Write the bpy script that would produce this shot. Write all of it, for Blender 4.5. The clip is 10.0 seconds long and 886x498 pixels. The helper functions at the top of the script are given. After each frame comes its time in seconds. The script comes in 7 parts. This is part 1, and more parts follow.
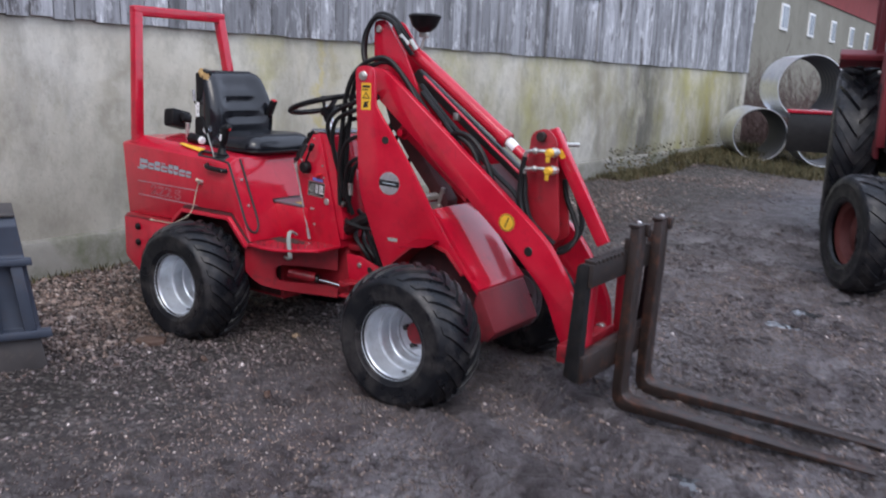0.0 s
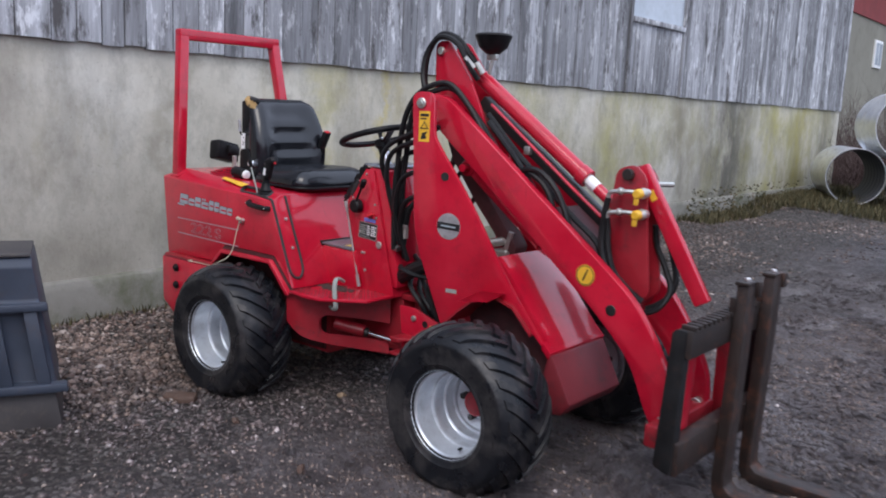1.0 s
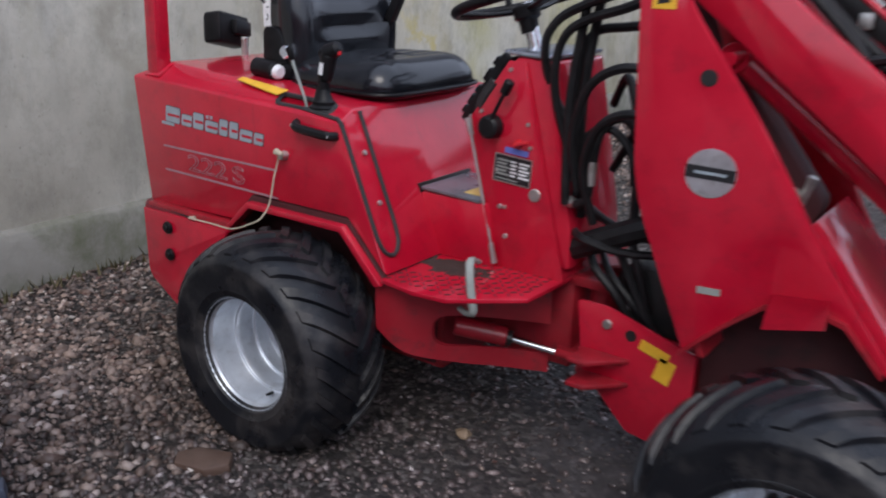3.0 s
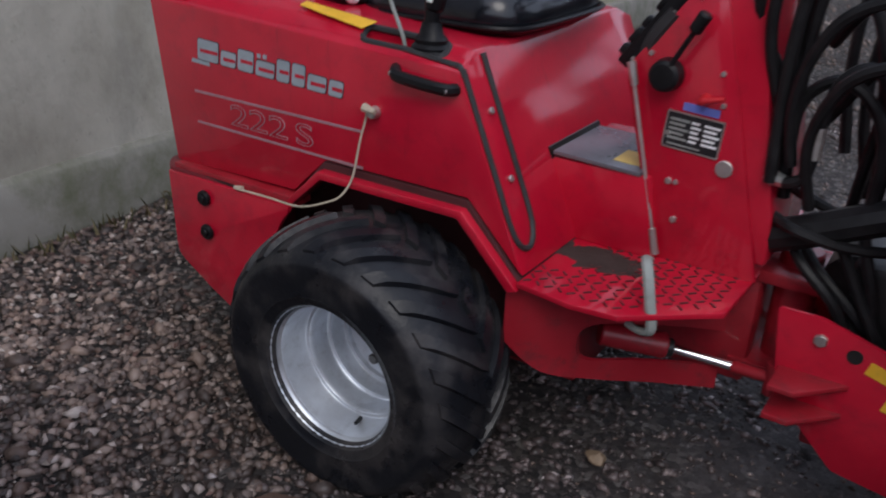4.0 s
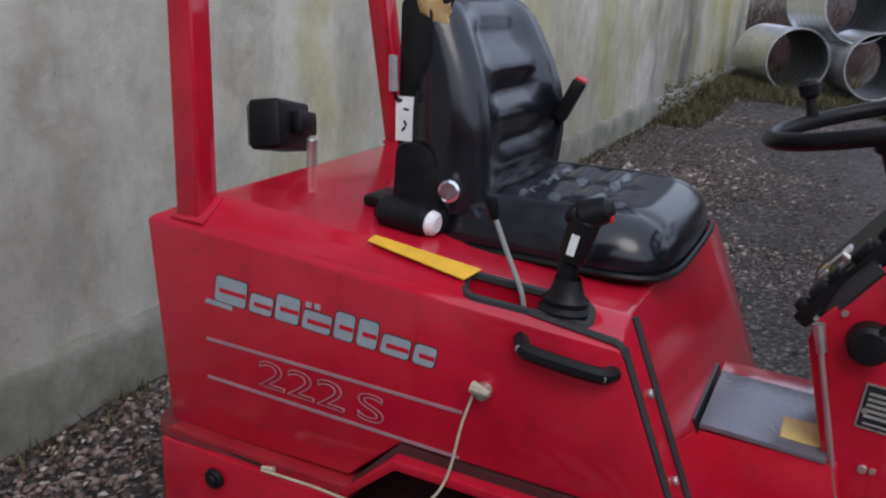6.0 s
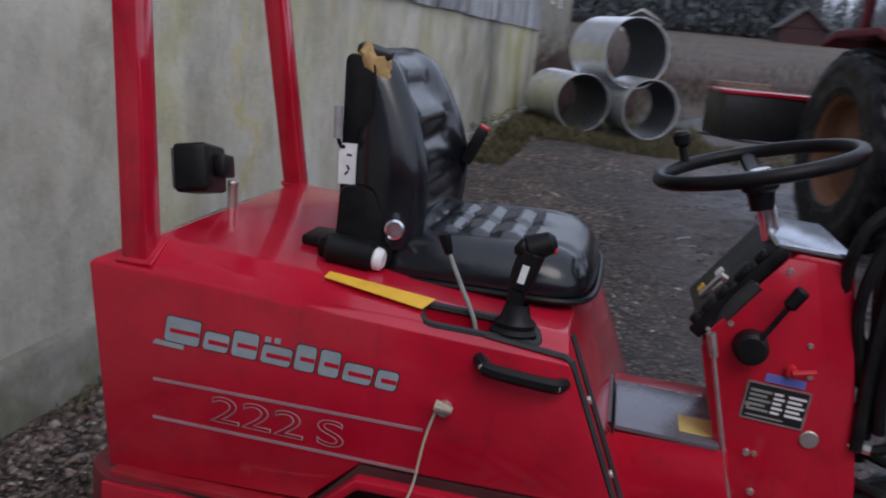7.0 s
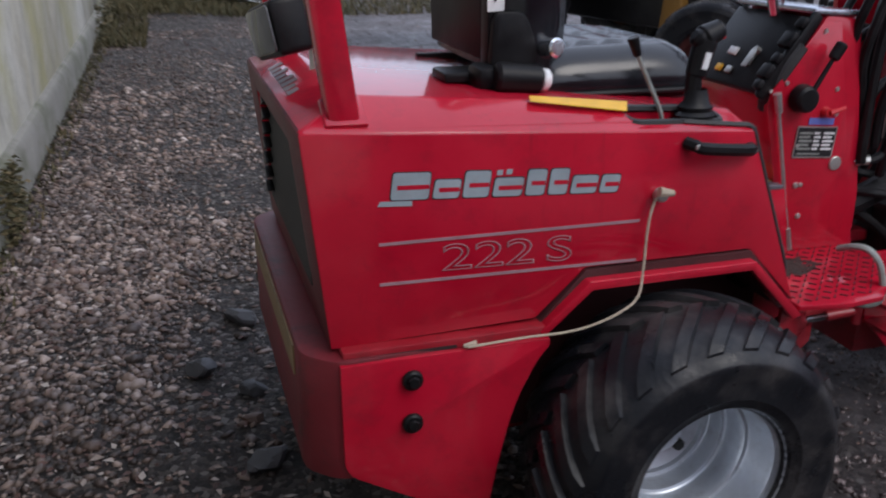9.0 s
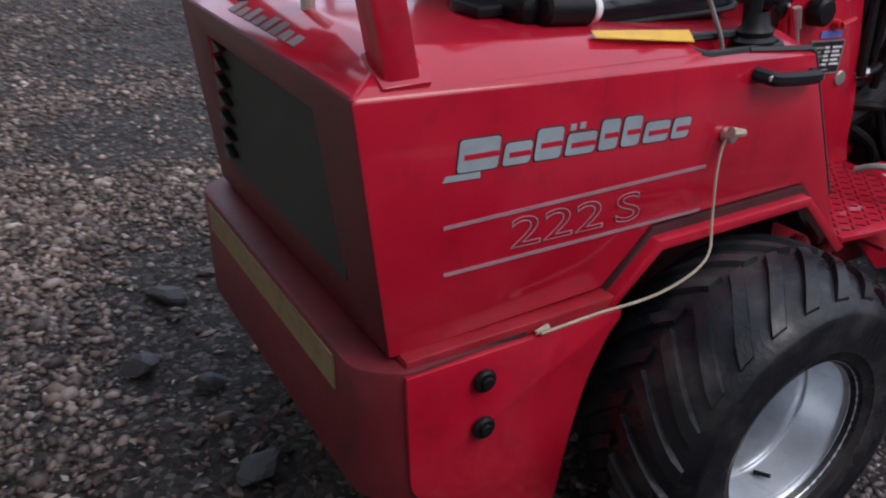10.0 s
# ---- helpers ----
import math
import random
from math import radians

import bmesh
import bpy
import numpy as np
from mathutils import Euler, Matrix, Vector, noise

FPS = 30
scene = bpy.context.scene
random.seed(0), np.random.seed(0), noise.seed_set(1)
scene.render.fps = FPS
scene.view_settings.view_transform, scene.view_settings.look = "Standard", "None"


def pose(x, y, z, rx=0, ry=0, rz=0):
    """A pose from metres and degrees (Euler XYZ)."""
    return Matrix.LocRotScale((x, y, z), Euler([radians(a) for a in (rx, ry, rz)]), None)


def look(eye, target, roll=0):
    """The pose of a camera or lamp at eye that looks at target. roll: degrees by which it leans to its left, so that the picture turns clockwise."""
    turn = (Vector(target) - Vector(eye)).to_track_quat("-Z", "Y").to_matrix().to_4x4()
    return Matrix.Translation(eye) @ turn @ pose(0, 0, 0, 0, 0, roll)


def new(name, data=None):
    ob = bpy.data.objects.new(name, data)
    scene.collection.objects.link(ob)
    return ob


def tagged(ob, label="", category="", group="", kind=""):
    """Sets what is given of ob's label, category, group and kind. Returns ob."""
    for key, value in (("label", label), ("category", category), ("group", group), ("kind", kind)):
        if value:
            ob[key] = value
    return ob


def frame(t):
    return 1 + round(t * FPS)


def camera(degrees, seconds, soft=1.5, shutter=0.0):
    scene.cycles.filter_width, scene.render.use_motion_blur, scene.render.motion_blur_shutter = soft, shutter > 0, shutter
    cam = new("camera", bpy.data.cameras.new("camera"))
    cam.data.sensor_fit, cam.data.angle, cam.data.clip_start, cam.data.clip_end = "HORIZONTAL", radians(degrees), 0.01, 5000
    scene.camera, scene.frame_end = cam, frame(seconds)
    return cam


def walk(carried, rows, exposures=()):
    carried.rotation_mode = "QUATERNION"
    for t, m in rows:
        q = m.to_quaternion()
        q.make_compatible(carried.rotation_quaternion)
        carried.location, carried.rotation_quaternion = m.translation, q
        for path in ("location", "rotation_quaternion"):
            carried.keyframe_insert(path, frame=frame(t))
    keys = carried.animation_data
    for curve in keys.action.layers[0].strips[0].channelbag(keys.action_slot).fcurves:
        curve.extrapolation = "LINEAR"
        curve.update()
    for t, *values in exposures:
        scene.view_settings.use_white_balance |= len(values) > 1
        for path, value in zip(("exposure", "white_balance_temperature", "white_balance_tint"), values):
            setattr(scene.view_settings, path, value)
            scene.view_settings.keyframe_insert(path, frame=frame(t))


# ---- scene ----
from math import cos, exp, pi, sin

cam = camera(55.2, 10.0, soft=1.9, shutter=0.5)
METRES, EYE, TILT, LEAN, TURN = 5.8698, 1.422, 0.0, 0.0, 34.6
START_X, START_Y = 4.137, -3.370
ROWS = [
    (0.0, 0.0, 0.0, 0.0, 0.46, -11.75, -2.23),
    (0.5, 0.008, 0.042, -0.0015, 3.29, -9.94, -2.56),
    (1.0, 0.0025, 0.0935, -0.0081, 5.41, -9.4, -2.52),
    (1.5, -0.0285, 0.1661, -0.0054, 3.83, -10.45, -1.35),
    (2.0, -0.0504, 0.2475, -0.0098, 2.12, -12.58, -0.89),
    (2.5, -0.0933, 0.3096, -0.015, 2.13, -15.68, -1.69),
    (4.0, -0.2037, 0.4713, -0.0219, -0.82, -25.11, -1.61),
    (4.5, -0.2329, 0.509, -0.0195, -5.68, -27.72, -1.82),
    (5.0, -0.2431, 0.5531, -0.0141, -7.1, -24.96, -1.43),
    (5.5, -0.2566, 0.5661, -0.008, -6.44, -20.44, -2.22),
    (7.0, -0.3169, 0.5542, -0.0001, -22.13, -14.21, -5.34),
    (7.5, -0.3683, 0.562, -0.0087, -31.67, -13.07, -5.83),
    (8.0, -0.4176, 0.5805, -0.0075, -36.08, -13.24, -3.92),
    (8.5, -0.4639, 0.6117, -0.0154, -45.44, -17.44, -1.66),
    (9.0, -0.4746, 0.6568, -0.0236, -52.28, -21.01, -0.64),
    (9.5, -0.4727, 0.6988, -0.0211, -58.02, -24.28, 1.21),
    (10.0, -0.467, 0.7354, -0.0245, -64.41, -26.82, -0.02),
]
walk(cam, [(t, pose(START_X, START_Y, EYE, TILT, LEAN, TURN) @ pose(METRES * x, METRES * y, METRES * z, 90 + pitch, roll, yaw)) for t, x, y, z, yaw, pitch, roll in ROWS],
     exposures=[(0.0, 0.52), (1.0, 0.46), (2.0, 0.43), (2.5, 0.42), (4.5, -0.14), (5.5, 0.15), (7.0, -0.26), (7.5, -0.12), (8.0, -0.26), (8.5, -0.04), (9.5, 0.18), (10.0, 0.20)])

# ---- light: a dull, overcast winter afternoon ----
world = bpy.data.worlds.new("overcast_sky")
scene.world = world
world.use_nodes = True
wn, wl = world.node_tree.nodes, world.node_tree.links
sky = wn.new("ShaderNodeTexSky")
sky.sky_type = "NISHITA"
sky.sun_disc = False
sky.sun_elevation, sky.sun_rotation = radians(50), radians(150)
sky.air_density, sky.dust_density, sky.ozone_density = 1.0, 6.0, 1.0
cloud = wn.new("ShaderNodeMixRGB")
cloud.inputs[0].default_value = 0.75
cloud.inputs[2].default_value = (9.6, 10.8, 13.9, 1)
wl.new(sky.outputs[0], cloud.inputs[1])
wl.new(cloud.outputs[0], wn["Background"].inputs[0])
wn["Background"].inputs[1].default_value = 0.11
sun = new("sun", bpy.data.lights.new("sun", "SUN"))
sun.data.energy, sun.data.angle, sun.data.color = 0.7, radians(30), (1.0, 0.97, 0.95)
sun.matrix_basis = look((0, 0, 0), (-sin(radians(150)) * cos(radians(50)), -cos(radians(150)) * cos(radians(50)), -sin(radians(50))))

# ---- helpers for meshes ----
rnd = random.Random(7)
ORG = {}


def finish(bm, angle=35):
    bmesh.ops.recalc_face_normals(bm, faces=bm.faces)
    limit = radians(angle)
    area = {f: f.calc_area() for f in bm.faces}
    for f in bm.faces:
        near = [area[g] for e in f.edges if len(e.link_faces) == 2 and e.calc_face_angle(0) < limit for g in e.link_faces if g is not f]
        f.smooth = not (near and area[f] > 6 * max(near))
    me = bpy.data.meshes.new("mesh")
    bm.to_mesh(me)
    bm.free()
    me.set_sharp_from_angle(angle=radians(angle))
    return me


def part(name, bm, material, parent=None, label="", angle=35):
    """One mesh object; parent is a thing or a part of it. Places are given in the frame of the top-level thing."""
    me = finish(bm, angle) if isinstance(bm, bmesh.types.BMesh) else bm
    n = len(me.vertices)
    co = np.empty(n * 3, dtype=np.float32)
    me.vertices.foreach_get("co", co)
    co = co.reshape(-1, 3)
    mid = (co.min(0) + co.max(0)) / 2
    co -= mid
    me.vertices.foreach_set("co", co.ravel())
    me.update()
    me.materials.append(material)
    ob = new(name, me)
    centre = Vector([float(v) for v in mid])
    ORG[ob.name] = centre
    ob.location = centre - (ORG[parent.name] if parent else Vector((0, 0, 0)))
    if parent:
        ob.parent = parent
    if label:
        ob["label"] = label
    return ob


def empty(name, place, label, category, turn=0.0, group=""):
    ob = new(name)
    ob.empty_display_size = 0.1
    ob.matrix_basis = pose(*place, 0, 0, turn)
    ORG[ob.name] = Vector(place) if turn == 0 else Vector((0, 0, 0))
    return tagged(ob, label, category, group)


def merged(*bms):
    out = bmesh.new()
    for b in bms:
        me = bpy.data.meshes.new("tmp")
        b.to_mesh(me)
        b.free()
        out.from_mesh(me)
        bpy.data.meshes.remove(me)
    return out


def bevel(bm, r, seg=2, angle=30):
    if r <= 0:
        return bm
    bmesh.ops.recalc_face_normals(bm, faces=bm.faces)
    edges = [e for e in bm.edges if len(e.link_faces) == 2 and e.calc_face_angle(0) > radians(angle)]
    bmesh.ops.bevel(bm, geom=edges, offset=r, segments=seg, affect="EDGES", profile=0.5, clamp_overlap=True)
    return bm


def box(x0, x1, y0, y1, z0, z1, r=0.004, seg=2, m=None):
    bm = bmesh.new()
    bmesh.ops.create_cube(bm, size=1)
    bmesh.ops.transform(bm, verts=bm.verts, matrix=Matrix.Translation(((x0 + x1) / 2, (y0 + y1) / 2, (z0 + z1) / 2)) @ Matrix.Diagonal((x1 - x0, y1 - y0, z1 - z0, 1)))
    bevel(bm, r, seg)
    if m:
        bmesh.ops.transform(bm, verts=bm.verts, matrix=m)
    return bm


def prism(outline, y0, y1, r=0.003, axis="y", seg=2):
    """A plate: outline in x, z (axis y), y, z (axis x) or x, y (axis z), from y0 to y1 along the axis."""
    bm = bmesh.new()

    def put(a, b, c):
        return {"y": (a, c, b), "x": (c, a, b), "z": (a, b, c)}[axis]
    low = [bm.verts.new(put(a, b, y0)) for a, b in outline]
    top = [bm.verts.new(put(a, b, y1)) for a, b in outline]
    bm.faces.new(low)
    bm.faces.new(top[::-1])
    n = len(outline)
    for i in range(n):
        bm.faces.new((low[i], low[(i + 1) % n], top[(i + 1) % n], top[i]))
    return bevel(bm, r, seg)


def rounded(points, radius, steps=4):
    """An outline with its corners rounded."""
    out = []
    n = len(points)
    radii = radius if isinstance(radius, (list, tuple)) else [radius] * n
    for i in range(n):
        p, a, b = Vector(points[i]), Vector(points[i - 1]), Vector(points[(i + 1) % n])
        r = radii[i]
        if r <= 0:
            out.append(tuple(p))
            continue
        u, v = (a - p), (b - p)
        r = min(r, u.length * 0.45, v.length * 0.45)
        p0, p1 = p + u.normalized() * r, p + v.normalized() * r
        for k in range(steps + 1):
            t = k / steps
            out.append(tuple(p0 * (1 - t) ** 2 + p * 2 * t * (1 - t) + p1 * t * t))
    return out


def disc_outline(cx, cz, r, n=20):
    return [(cx + r * cos(2 * pi * i / n), cz + r * sin(2 * pi * i / n)) for i in range(n)]


def rod(a, b, r, r2=None, seg=16, cut=0.0):
    a, b = Vector(a), Vector(b)
    bm = bmesh.new()
    bmesh.ops.create_cone(bm, cap_ends=True, segments=seg, radius1=r, radius2=r if r2 is None else r2, depth=(b - a).length)
    bmesh.ops.transform(bm, verts=bm.verts, matrix=Matrix.Translation((a + b) / 2) @ (b - a).to_track_quat("Z", "Y").to_matrix().to_4x4())
    return bevel(bm, cut, 1) if cut else bm


def smooth_line(points, steps=6):
    pts = [Vector(p) for p in points]
    out = []
    for i in range(len(pts) - 1):
        p0, p1, p2, p3 = pts[max(i - 1, 0)], pts[i], pts[i + 1], pts[min(i + 2, len(pts) - 1)]
        for k in range(steps):
            t = k / steps
            out.append(0.5 * ((2 * p1) + (p2 - p0) * t + (2 * p0 - 5 * p1 + 4 * p2 - p3) * t * t + (3 * p1 - p0 - 3 * p2 + p3) * t ** 3))
    out.append(pts[-1])
    return out


def sweep(points, r, seg=8, smooth=True, closed=False, steps=6, flat=1.0, up=(0, 0, 1)):
    """A hose or bar along a line; flat squeezes it along the up direction."""
    pts = smooth_line(points, steps) if smooth else [Vector(p) for p in points]
    bm = bmesh.new()
    n = len(pts)
    rings = []
    ref = Vector(up)
    for i, p in enumerate(pts):
        a = pts[i - 1] if (i or closed) else p
        b = pts[(i + 1) % n] if (i < n - 1 or closed) else p
        d = (b - a).normalized()
        side = d.cross(ref)
        if side.length < 1e-3:
            side = d.cross(Vector((1, 0.3, 0)))
        side.normalize()
        nor = side.cross(d).normalized()
        if up == (0, 0, 1):
            ref = nor
        rings.append([bm.verts.new(p + side * (r * cos(2 * pi * k / seg)) + nor * (flat * r * sin(2 * pi * k / seg))) for k in range(seg)])
    for i in range(n if closed else n - 1):
        A, B = rings[i], rings[(i + 1) % n]
        for k in range(seg):
            bm.faces.new((A[k], A[(k + 1) % seg], B[(k + 1) % seg], B[k]))
    if not closed:
        bm.faces.new(rings[0])
        bm.faces.new(rings[-1][::-1])
    return bm


def lathe(profile, seg=48, closed=False):
    """Turns a profile of (radius, y) about the y axis."""
    bm = bmesh.new()
    rings = [[bm.verts.new((r * cos(2 * pi * i / seg), y, r * sin(2 * pi * i / seg))) for i in range(seg)] for r, y in profile]
    pairs = list(zip(rings, rings[1:])) + ([(rings[-1], rings[0])] if closed else [])
    for A, B in pairs:
        for k in range(seg):
            bm.faces.new((A[k], A[(k + 1) % seg], B[(k + 1) % seg], B[k]))
    return bm


def moved(bm, m):
    bmesh.ops.transform(bm, verts=bm.verts, matrix=m)
    return bm


def hexnut(place, axis, r, h):
    bm = bmesh.new()
    bmesh.ops.create_cone(bm, cap_ends=True, segments=6, radius1=r, radius2=r, depth=h)
    bmesh.ops.transform(bm, verts=bm.verts, matrix=Matrix.Translation(place) @ Vector(axis).to_track_quat("Z", "Y").to_matrix().to_4x4())
    return bevel(bm, r * 0.12, 1)


def value_noise(x, y, seed):
    xi, yi = np.floor(x).astype(np.int64), np.floor(y).astype(np.int64)
    fx, fy = x - xi, y - yi
    fx, fy = fx * fx * (3 - 2 * fx), fy * fy * (3 - 2 * fy)

    def h(a, b):
        v = (a * 374761393 + b * 668265263 + seed * 982451653) & 0x7FFFFFFF
        v = ((v ^ (v >> 13)) * 1274126177) & 0x7FFFFFFF
        return ((v ^ (v >> 16)) & 0xFFFF) / 65535.0
    return (h(xi, yi) * (1 - fx) + h(xi + 1, yi) * fx) * (1 - fy) + (h(xi, yi + 1) * (1 - fx) + h(xi + 1, yi + 1) * fx) * fy


# ---- materials ----
def material(name, base, rough=0.5, metal=0.0, coat=0.0, spec=0.5):
    m = bpy.data.materials.new(name)
    m.use_nodes = True
    b = m.node_tree.nodes["Principled BSDF"]
    b.inputs["Base Color"].default_value = (*base, 1)
    b.inputs["Roughness"].default_value = rough
    b.inputs["Metallic"].default_value = metal
    b.inputs["Coat Weight"].default_value = coat
    b.inputs["Coat Roughness"].default_value = 0.15
    b.inputs["Specular IOR Level"].default_value = spec
    return m


def node(m, kind, **inputs):
    n = m.node_tree.nodes.new(kind)
    for k, v in inputs.items():
        n.inputs[k.replace("_", " ")].default_value = v
    return n


def link(m, a, b):
    m.node_tree.links.new(a, b)


def noise_tex(m, scale, detail=4.0, rough=0.55, stretch=(1, 1, 1), world_space=True, seed=0.0):
    tc = node(m, "ShaderNodeNewGeometry") if world_space else node(m, "ShaderNodeTexCoord")
    mp = node(m, "ShaderNodeMapping")
    mp.inputs["Scale"].default_value = stretch
    mp.inputs["Location"].default_value = (seed, seed * 1.7, seed * 0.6)
    link(m, tc.outputs["Position" if world_space else "Object"], mp.inputs[0])
    n = node(m, "ShaderNodeTexNoise", Scale=scale, Detail=detail, Roughness=rough)
    link(m, mp.outputs[0], n.inputs["Vector"])
    return n.outputs["Fac"]


def ramp(m, fac, *stops):
    r = node(m, "ShaderNodeValToRGB")
    els = r.color_ramp.elements
    while len(els) < len(stops):
        els.new(0.5)
    for e, (p, c) in zip(els, stops):
        e.position = p
        e.color = (*c, 1) if isinstance(c, (tuple, list)) else (c, c, c, 1)
    link(m, fac, r.inputs[0])
    return r.outputs[0]


def mix(m, fac, a, b, mode="MIX"):
    n = node(m, "ShaderNodeMix")
    n.data_type, n.blend_type = "RGBA", mode
    n.clamp_factor = True
    for i, v in ((0, fac), (6, a), (7, b)):
        sock = n.inputs[i]
        if isinstance(v, (int, float)):
            sock.default_value = v if i == 0 else (v, v, v, 1)
        elif isinstance(v, (tuple, list)):
            sock.default_value = (*v, 1)
        else:
            link(m, v, sock)
    return n.outputs[2]


def calc(m, op, a, b=0.0):
    n = node(m, "ShaderNodeMath")
    n.operation = op
    for sock, v in zip(n.inputs, (a, b)):
        if isinstance(v, (int, float)):
            sock.default_value = v
        else:
            link(m, v, sock)
    return n.outputs[0]


def wire(m, colour=None, rough=None, bump=None, strength=0.3, distance=0.01):
    b = m.node_tree.nodes["Principled BSDF"]
    if colour is not None:
        link(m, colour, b.inputs["Base Color"])
    if rough is not None:
        link(m, rough, b.inputs["Roughness"])
    if bump is not None:
        n = node(m, "ShaderNodeBump", Strength=strength, Distance=distance)
        link(m, bump, n.inputs["Height"])
        link(m, n.outputs[0], b.inputs["Normal"])
    return m


def worn(name, base, dirt, rough=0.4, amount=0.35, scale=6.0, metal=0.0, coat=0.0, grain=0.15, spec=0.5):
    """Painted or moulded surface with faded patches, dirt specks and a fine grain."""
    m = material(name, base, rough, metal, coat, spec)
    big = noise_tex(m, scale, 5.0, 0.6)
    fine = noise_tex(m, scale * 14, 3.0, 0.6, seed=3.1)
    faded = tuple(min(1, c * 1.25 + 0.01) for c in base)
    c = mix(m, ramp(m, big, (0.35, 0.0), (0.75, 1.0)), base, faded)
    grime = calc(m, "MULTIPLY", ramp(m, noise_tex(m, scale * 2.3, 6.0, 0.7, seed=9.0), (0.52, 0.0), (0.78, 1.0)), amount)
    c = mix(m, grime, c, dirt)
    r = calc(m, "ADD", rough - 0.1, calc(m, "MULTIPLY", big, 0.2))
    return wire(m, c, r, fine, grain, 0.002)


RED = worn("red_paint", (0.46, 0.004, 0.024), (0.13, 0.012, 0.022), 0.45, 0.45, 5.0, coat=1.0, grain=0.04, spec=0.08)
RED.node_tree.nodes["Principled BSDF"].inputs["Coat IOR"].default_value = 1.56
RED.node_tree.nodes["Principled BSDF"].inputs["Coat Roughness"].default_value = 0.10
_old = RED.node_tree.nodes["Principled BSDF"].inputs["Base Color"].links[0].from_socket
_run = calc(RED, "MULTIPLY", ramp(RED, noise_tex(RED, 26.0, 6.0, 0.7, (1, 1, 0.10), seed=41.0), (0.58, 0.0), (0.74, 1.0)), ramp(RED, noise_tex(RED, 2.6, 4.0, 0.6, seed=43.0), (0.45, 0.0), (0.65, 0.55)))
_old = mix(RED, _run, _old, (0.10, 0.012, 0.016))
_spk = calc(RED, "MULTIPLY", ramp(RED, noise_tex(RED, 150.0, 4.0, 0.7, seed=47.0), (0.64, 0.0), (0.72, 1.0)), ramp(RED, noise_tex(RED, 4.0, 4.0, 0.6, seed=49.0), (0.45, 0.0), (0.65, 0.7)))
wire(RED, mix(RED, _spk, _old, (0.07, 0.035, 0.032)))
RED_DIRTY = worn("red_paint_dirty", (0.29, 0.006, 0.016), (0.035, 0.022, 0.022), 0.45, 0.8, 7.0, coat=0.35, grain=0.2)
# specked red for enclosed parts, with their shade put into the dark colour
RED_INNER = worn("shaded_inner_dark_red", (0.060, 0.012, 0.014), (0.018, 0.014, 0.013), 0.7, 0.95, 6.0, grain=0.6)
# grimy red for the hood's rear, darkened by the shade on its wall side
RED_REAR = worn("shaded_grimy_red_paint", (0.095, 0.005, 0.009), (0.020, 0.013, 0.013), 0.5, 0.9, 5.0, grain=0.1)
RED_OLD = worn("faded_red_paint", (0.15, 0.010, 0.017), (0.045, 0.025, 0.022), 0.55, 0.5, 3.0)
RED_SHEET = worn("red_sheet_metal_dull", (0.15, 0.009, 0.016), (0.03, 0.018, 0.018), 0.5, 0.95, 4.5, grain=0.3)
BLACK = worn("black_plastic", (0.005, 0.005, 0.006), (0.016, 0.014, 0.013), 0.38, 0.3, 12.0, grain=0.2, spec=0.2)
HOSE = worn("black_hose_rubber", (0.008, 0.008, 0.009), (0.035, 0.032, 0.03), 0.42, 0.3, 20.0, grain=0.3, spec=0.25)
VINYL = worn("black_seat_vinyl", (0.004, 0.005, 0.008), (0.012, 0.013, 0.016), 0.20, 0.25, 8.0, grain=0.10, spec=0.6)
SEAL = worn("black_rubber_seal", (0.02, 0.02, 0.021), (0.05, 0.045, 0.04), 0.6, 0.4, 25.0)
CHROME = worn("bright_chrome", (0.75, 0.77, 0.8), (0.35, 0.33, 0.3), 0.2, 0.3, 20.0, metal=1.0, grain=0.05)
ZINC = worn("zinc_plated_steel", (0.55, 0.55, 0.52), (0.25, 0.22, 0.18), 0.42, 0.5, 20.0, metal=0.9)
RIM = worn("silver_rim_paint", (0.60, 0.64, 0.69), (0.22, 0.21, 0.20), 0.36, 0.40, 14.0, metal=0.60, grain=0.05)
STEEL_DARK = worn("dark_worn_steel", (0.020, 0.015, 0.014), (0.075, 0.040, 0.030), 0.55, 0.7, 9.0, grain=0.6, spec=0.3)
STEEL_RUST = worn("rusty_fork_steel", (0.026, 0.018, 0.016), (0.14, 0.058, 0.036), 0.45, 0.85, 8.0, metal=0.15, grain=0.6, spec=0.35)
STEEL_BLACK = worn("black_painted_steel", (0.009, 0.009, 0.010), (0.045, 0.026, 0.020), 0.6, 0.5, 11.0, grain=0.4, spec=0.2)
STEEL_WORN = worn("scuffed_bare_steel", (0.6, 0.6, 0.62), (0.2, 0.15, 0.12), 0.4, 0.5, 30.0, metal=0.8)
BUCKET = worn("blue_grey_bucket_paint", (0.036, 0.046, 0.068), (0.070, 0.050, 0.045), 0.5, 0.6, 5.0, grain=0.3)
BUCKET_LOW = worn("muddy_bucket_steel", (0.05, 0.045, 0.045), (0.12, 0.10, 0.08), 0.6, 0.7, 7.0, grain=0.5)
YELLOW = worn("yellow_sticker", (0.75, 0.42, 0.03), (0.35, 0.2, 0.06), 0.45, 0.3, 18.0)
YELLOW_OLD = worn("old_yellow_paint", (0.26, 0.125, 0.018), (0.08, 0.045, 0.02), 0.55, 0.6, 5.0)
WHITE = worn("white_sticker", (0.78, 0.8, 0.8), (0.4, 0.4, 0.38), 0.45, 0.3, 20.0)
BLUE = worn("blue_sticker", (0.12, 0.16, 0.5), (0.2, 0.2, 0.3), 0.45, 0.3, 20.0)
GREY_MARK = worn("grey_vinyl_lettering", (0.30, 0.355, 0.39), (0.3, 0.2, 0.2), 0.45, 0.35, 20.0)
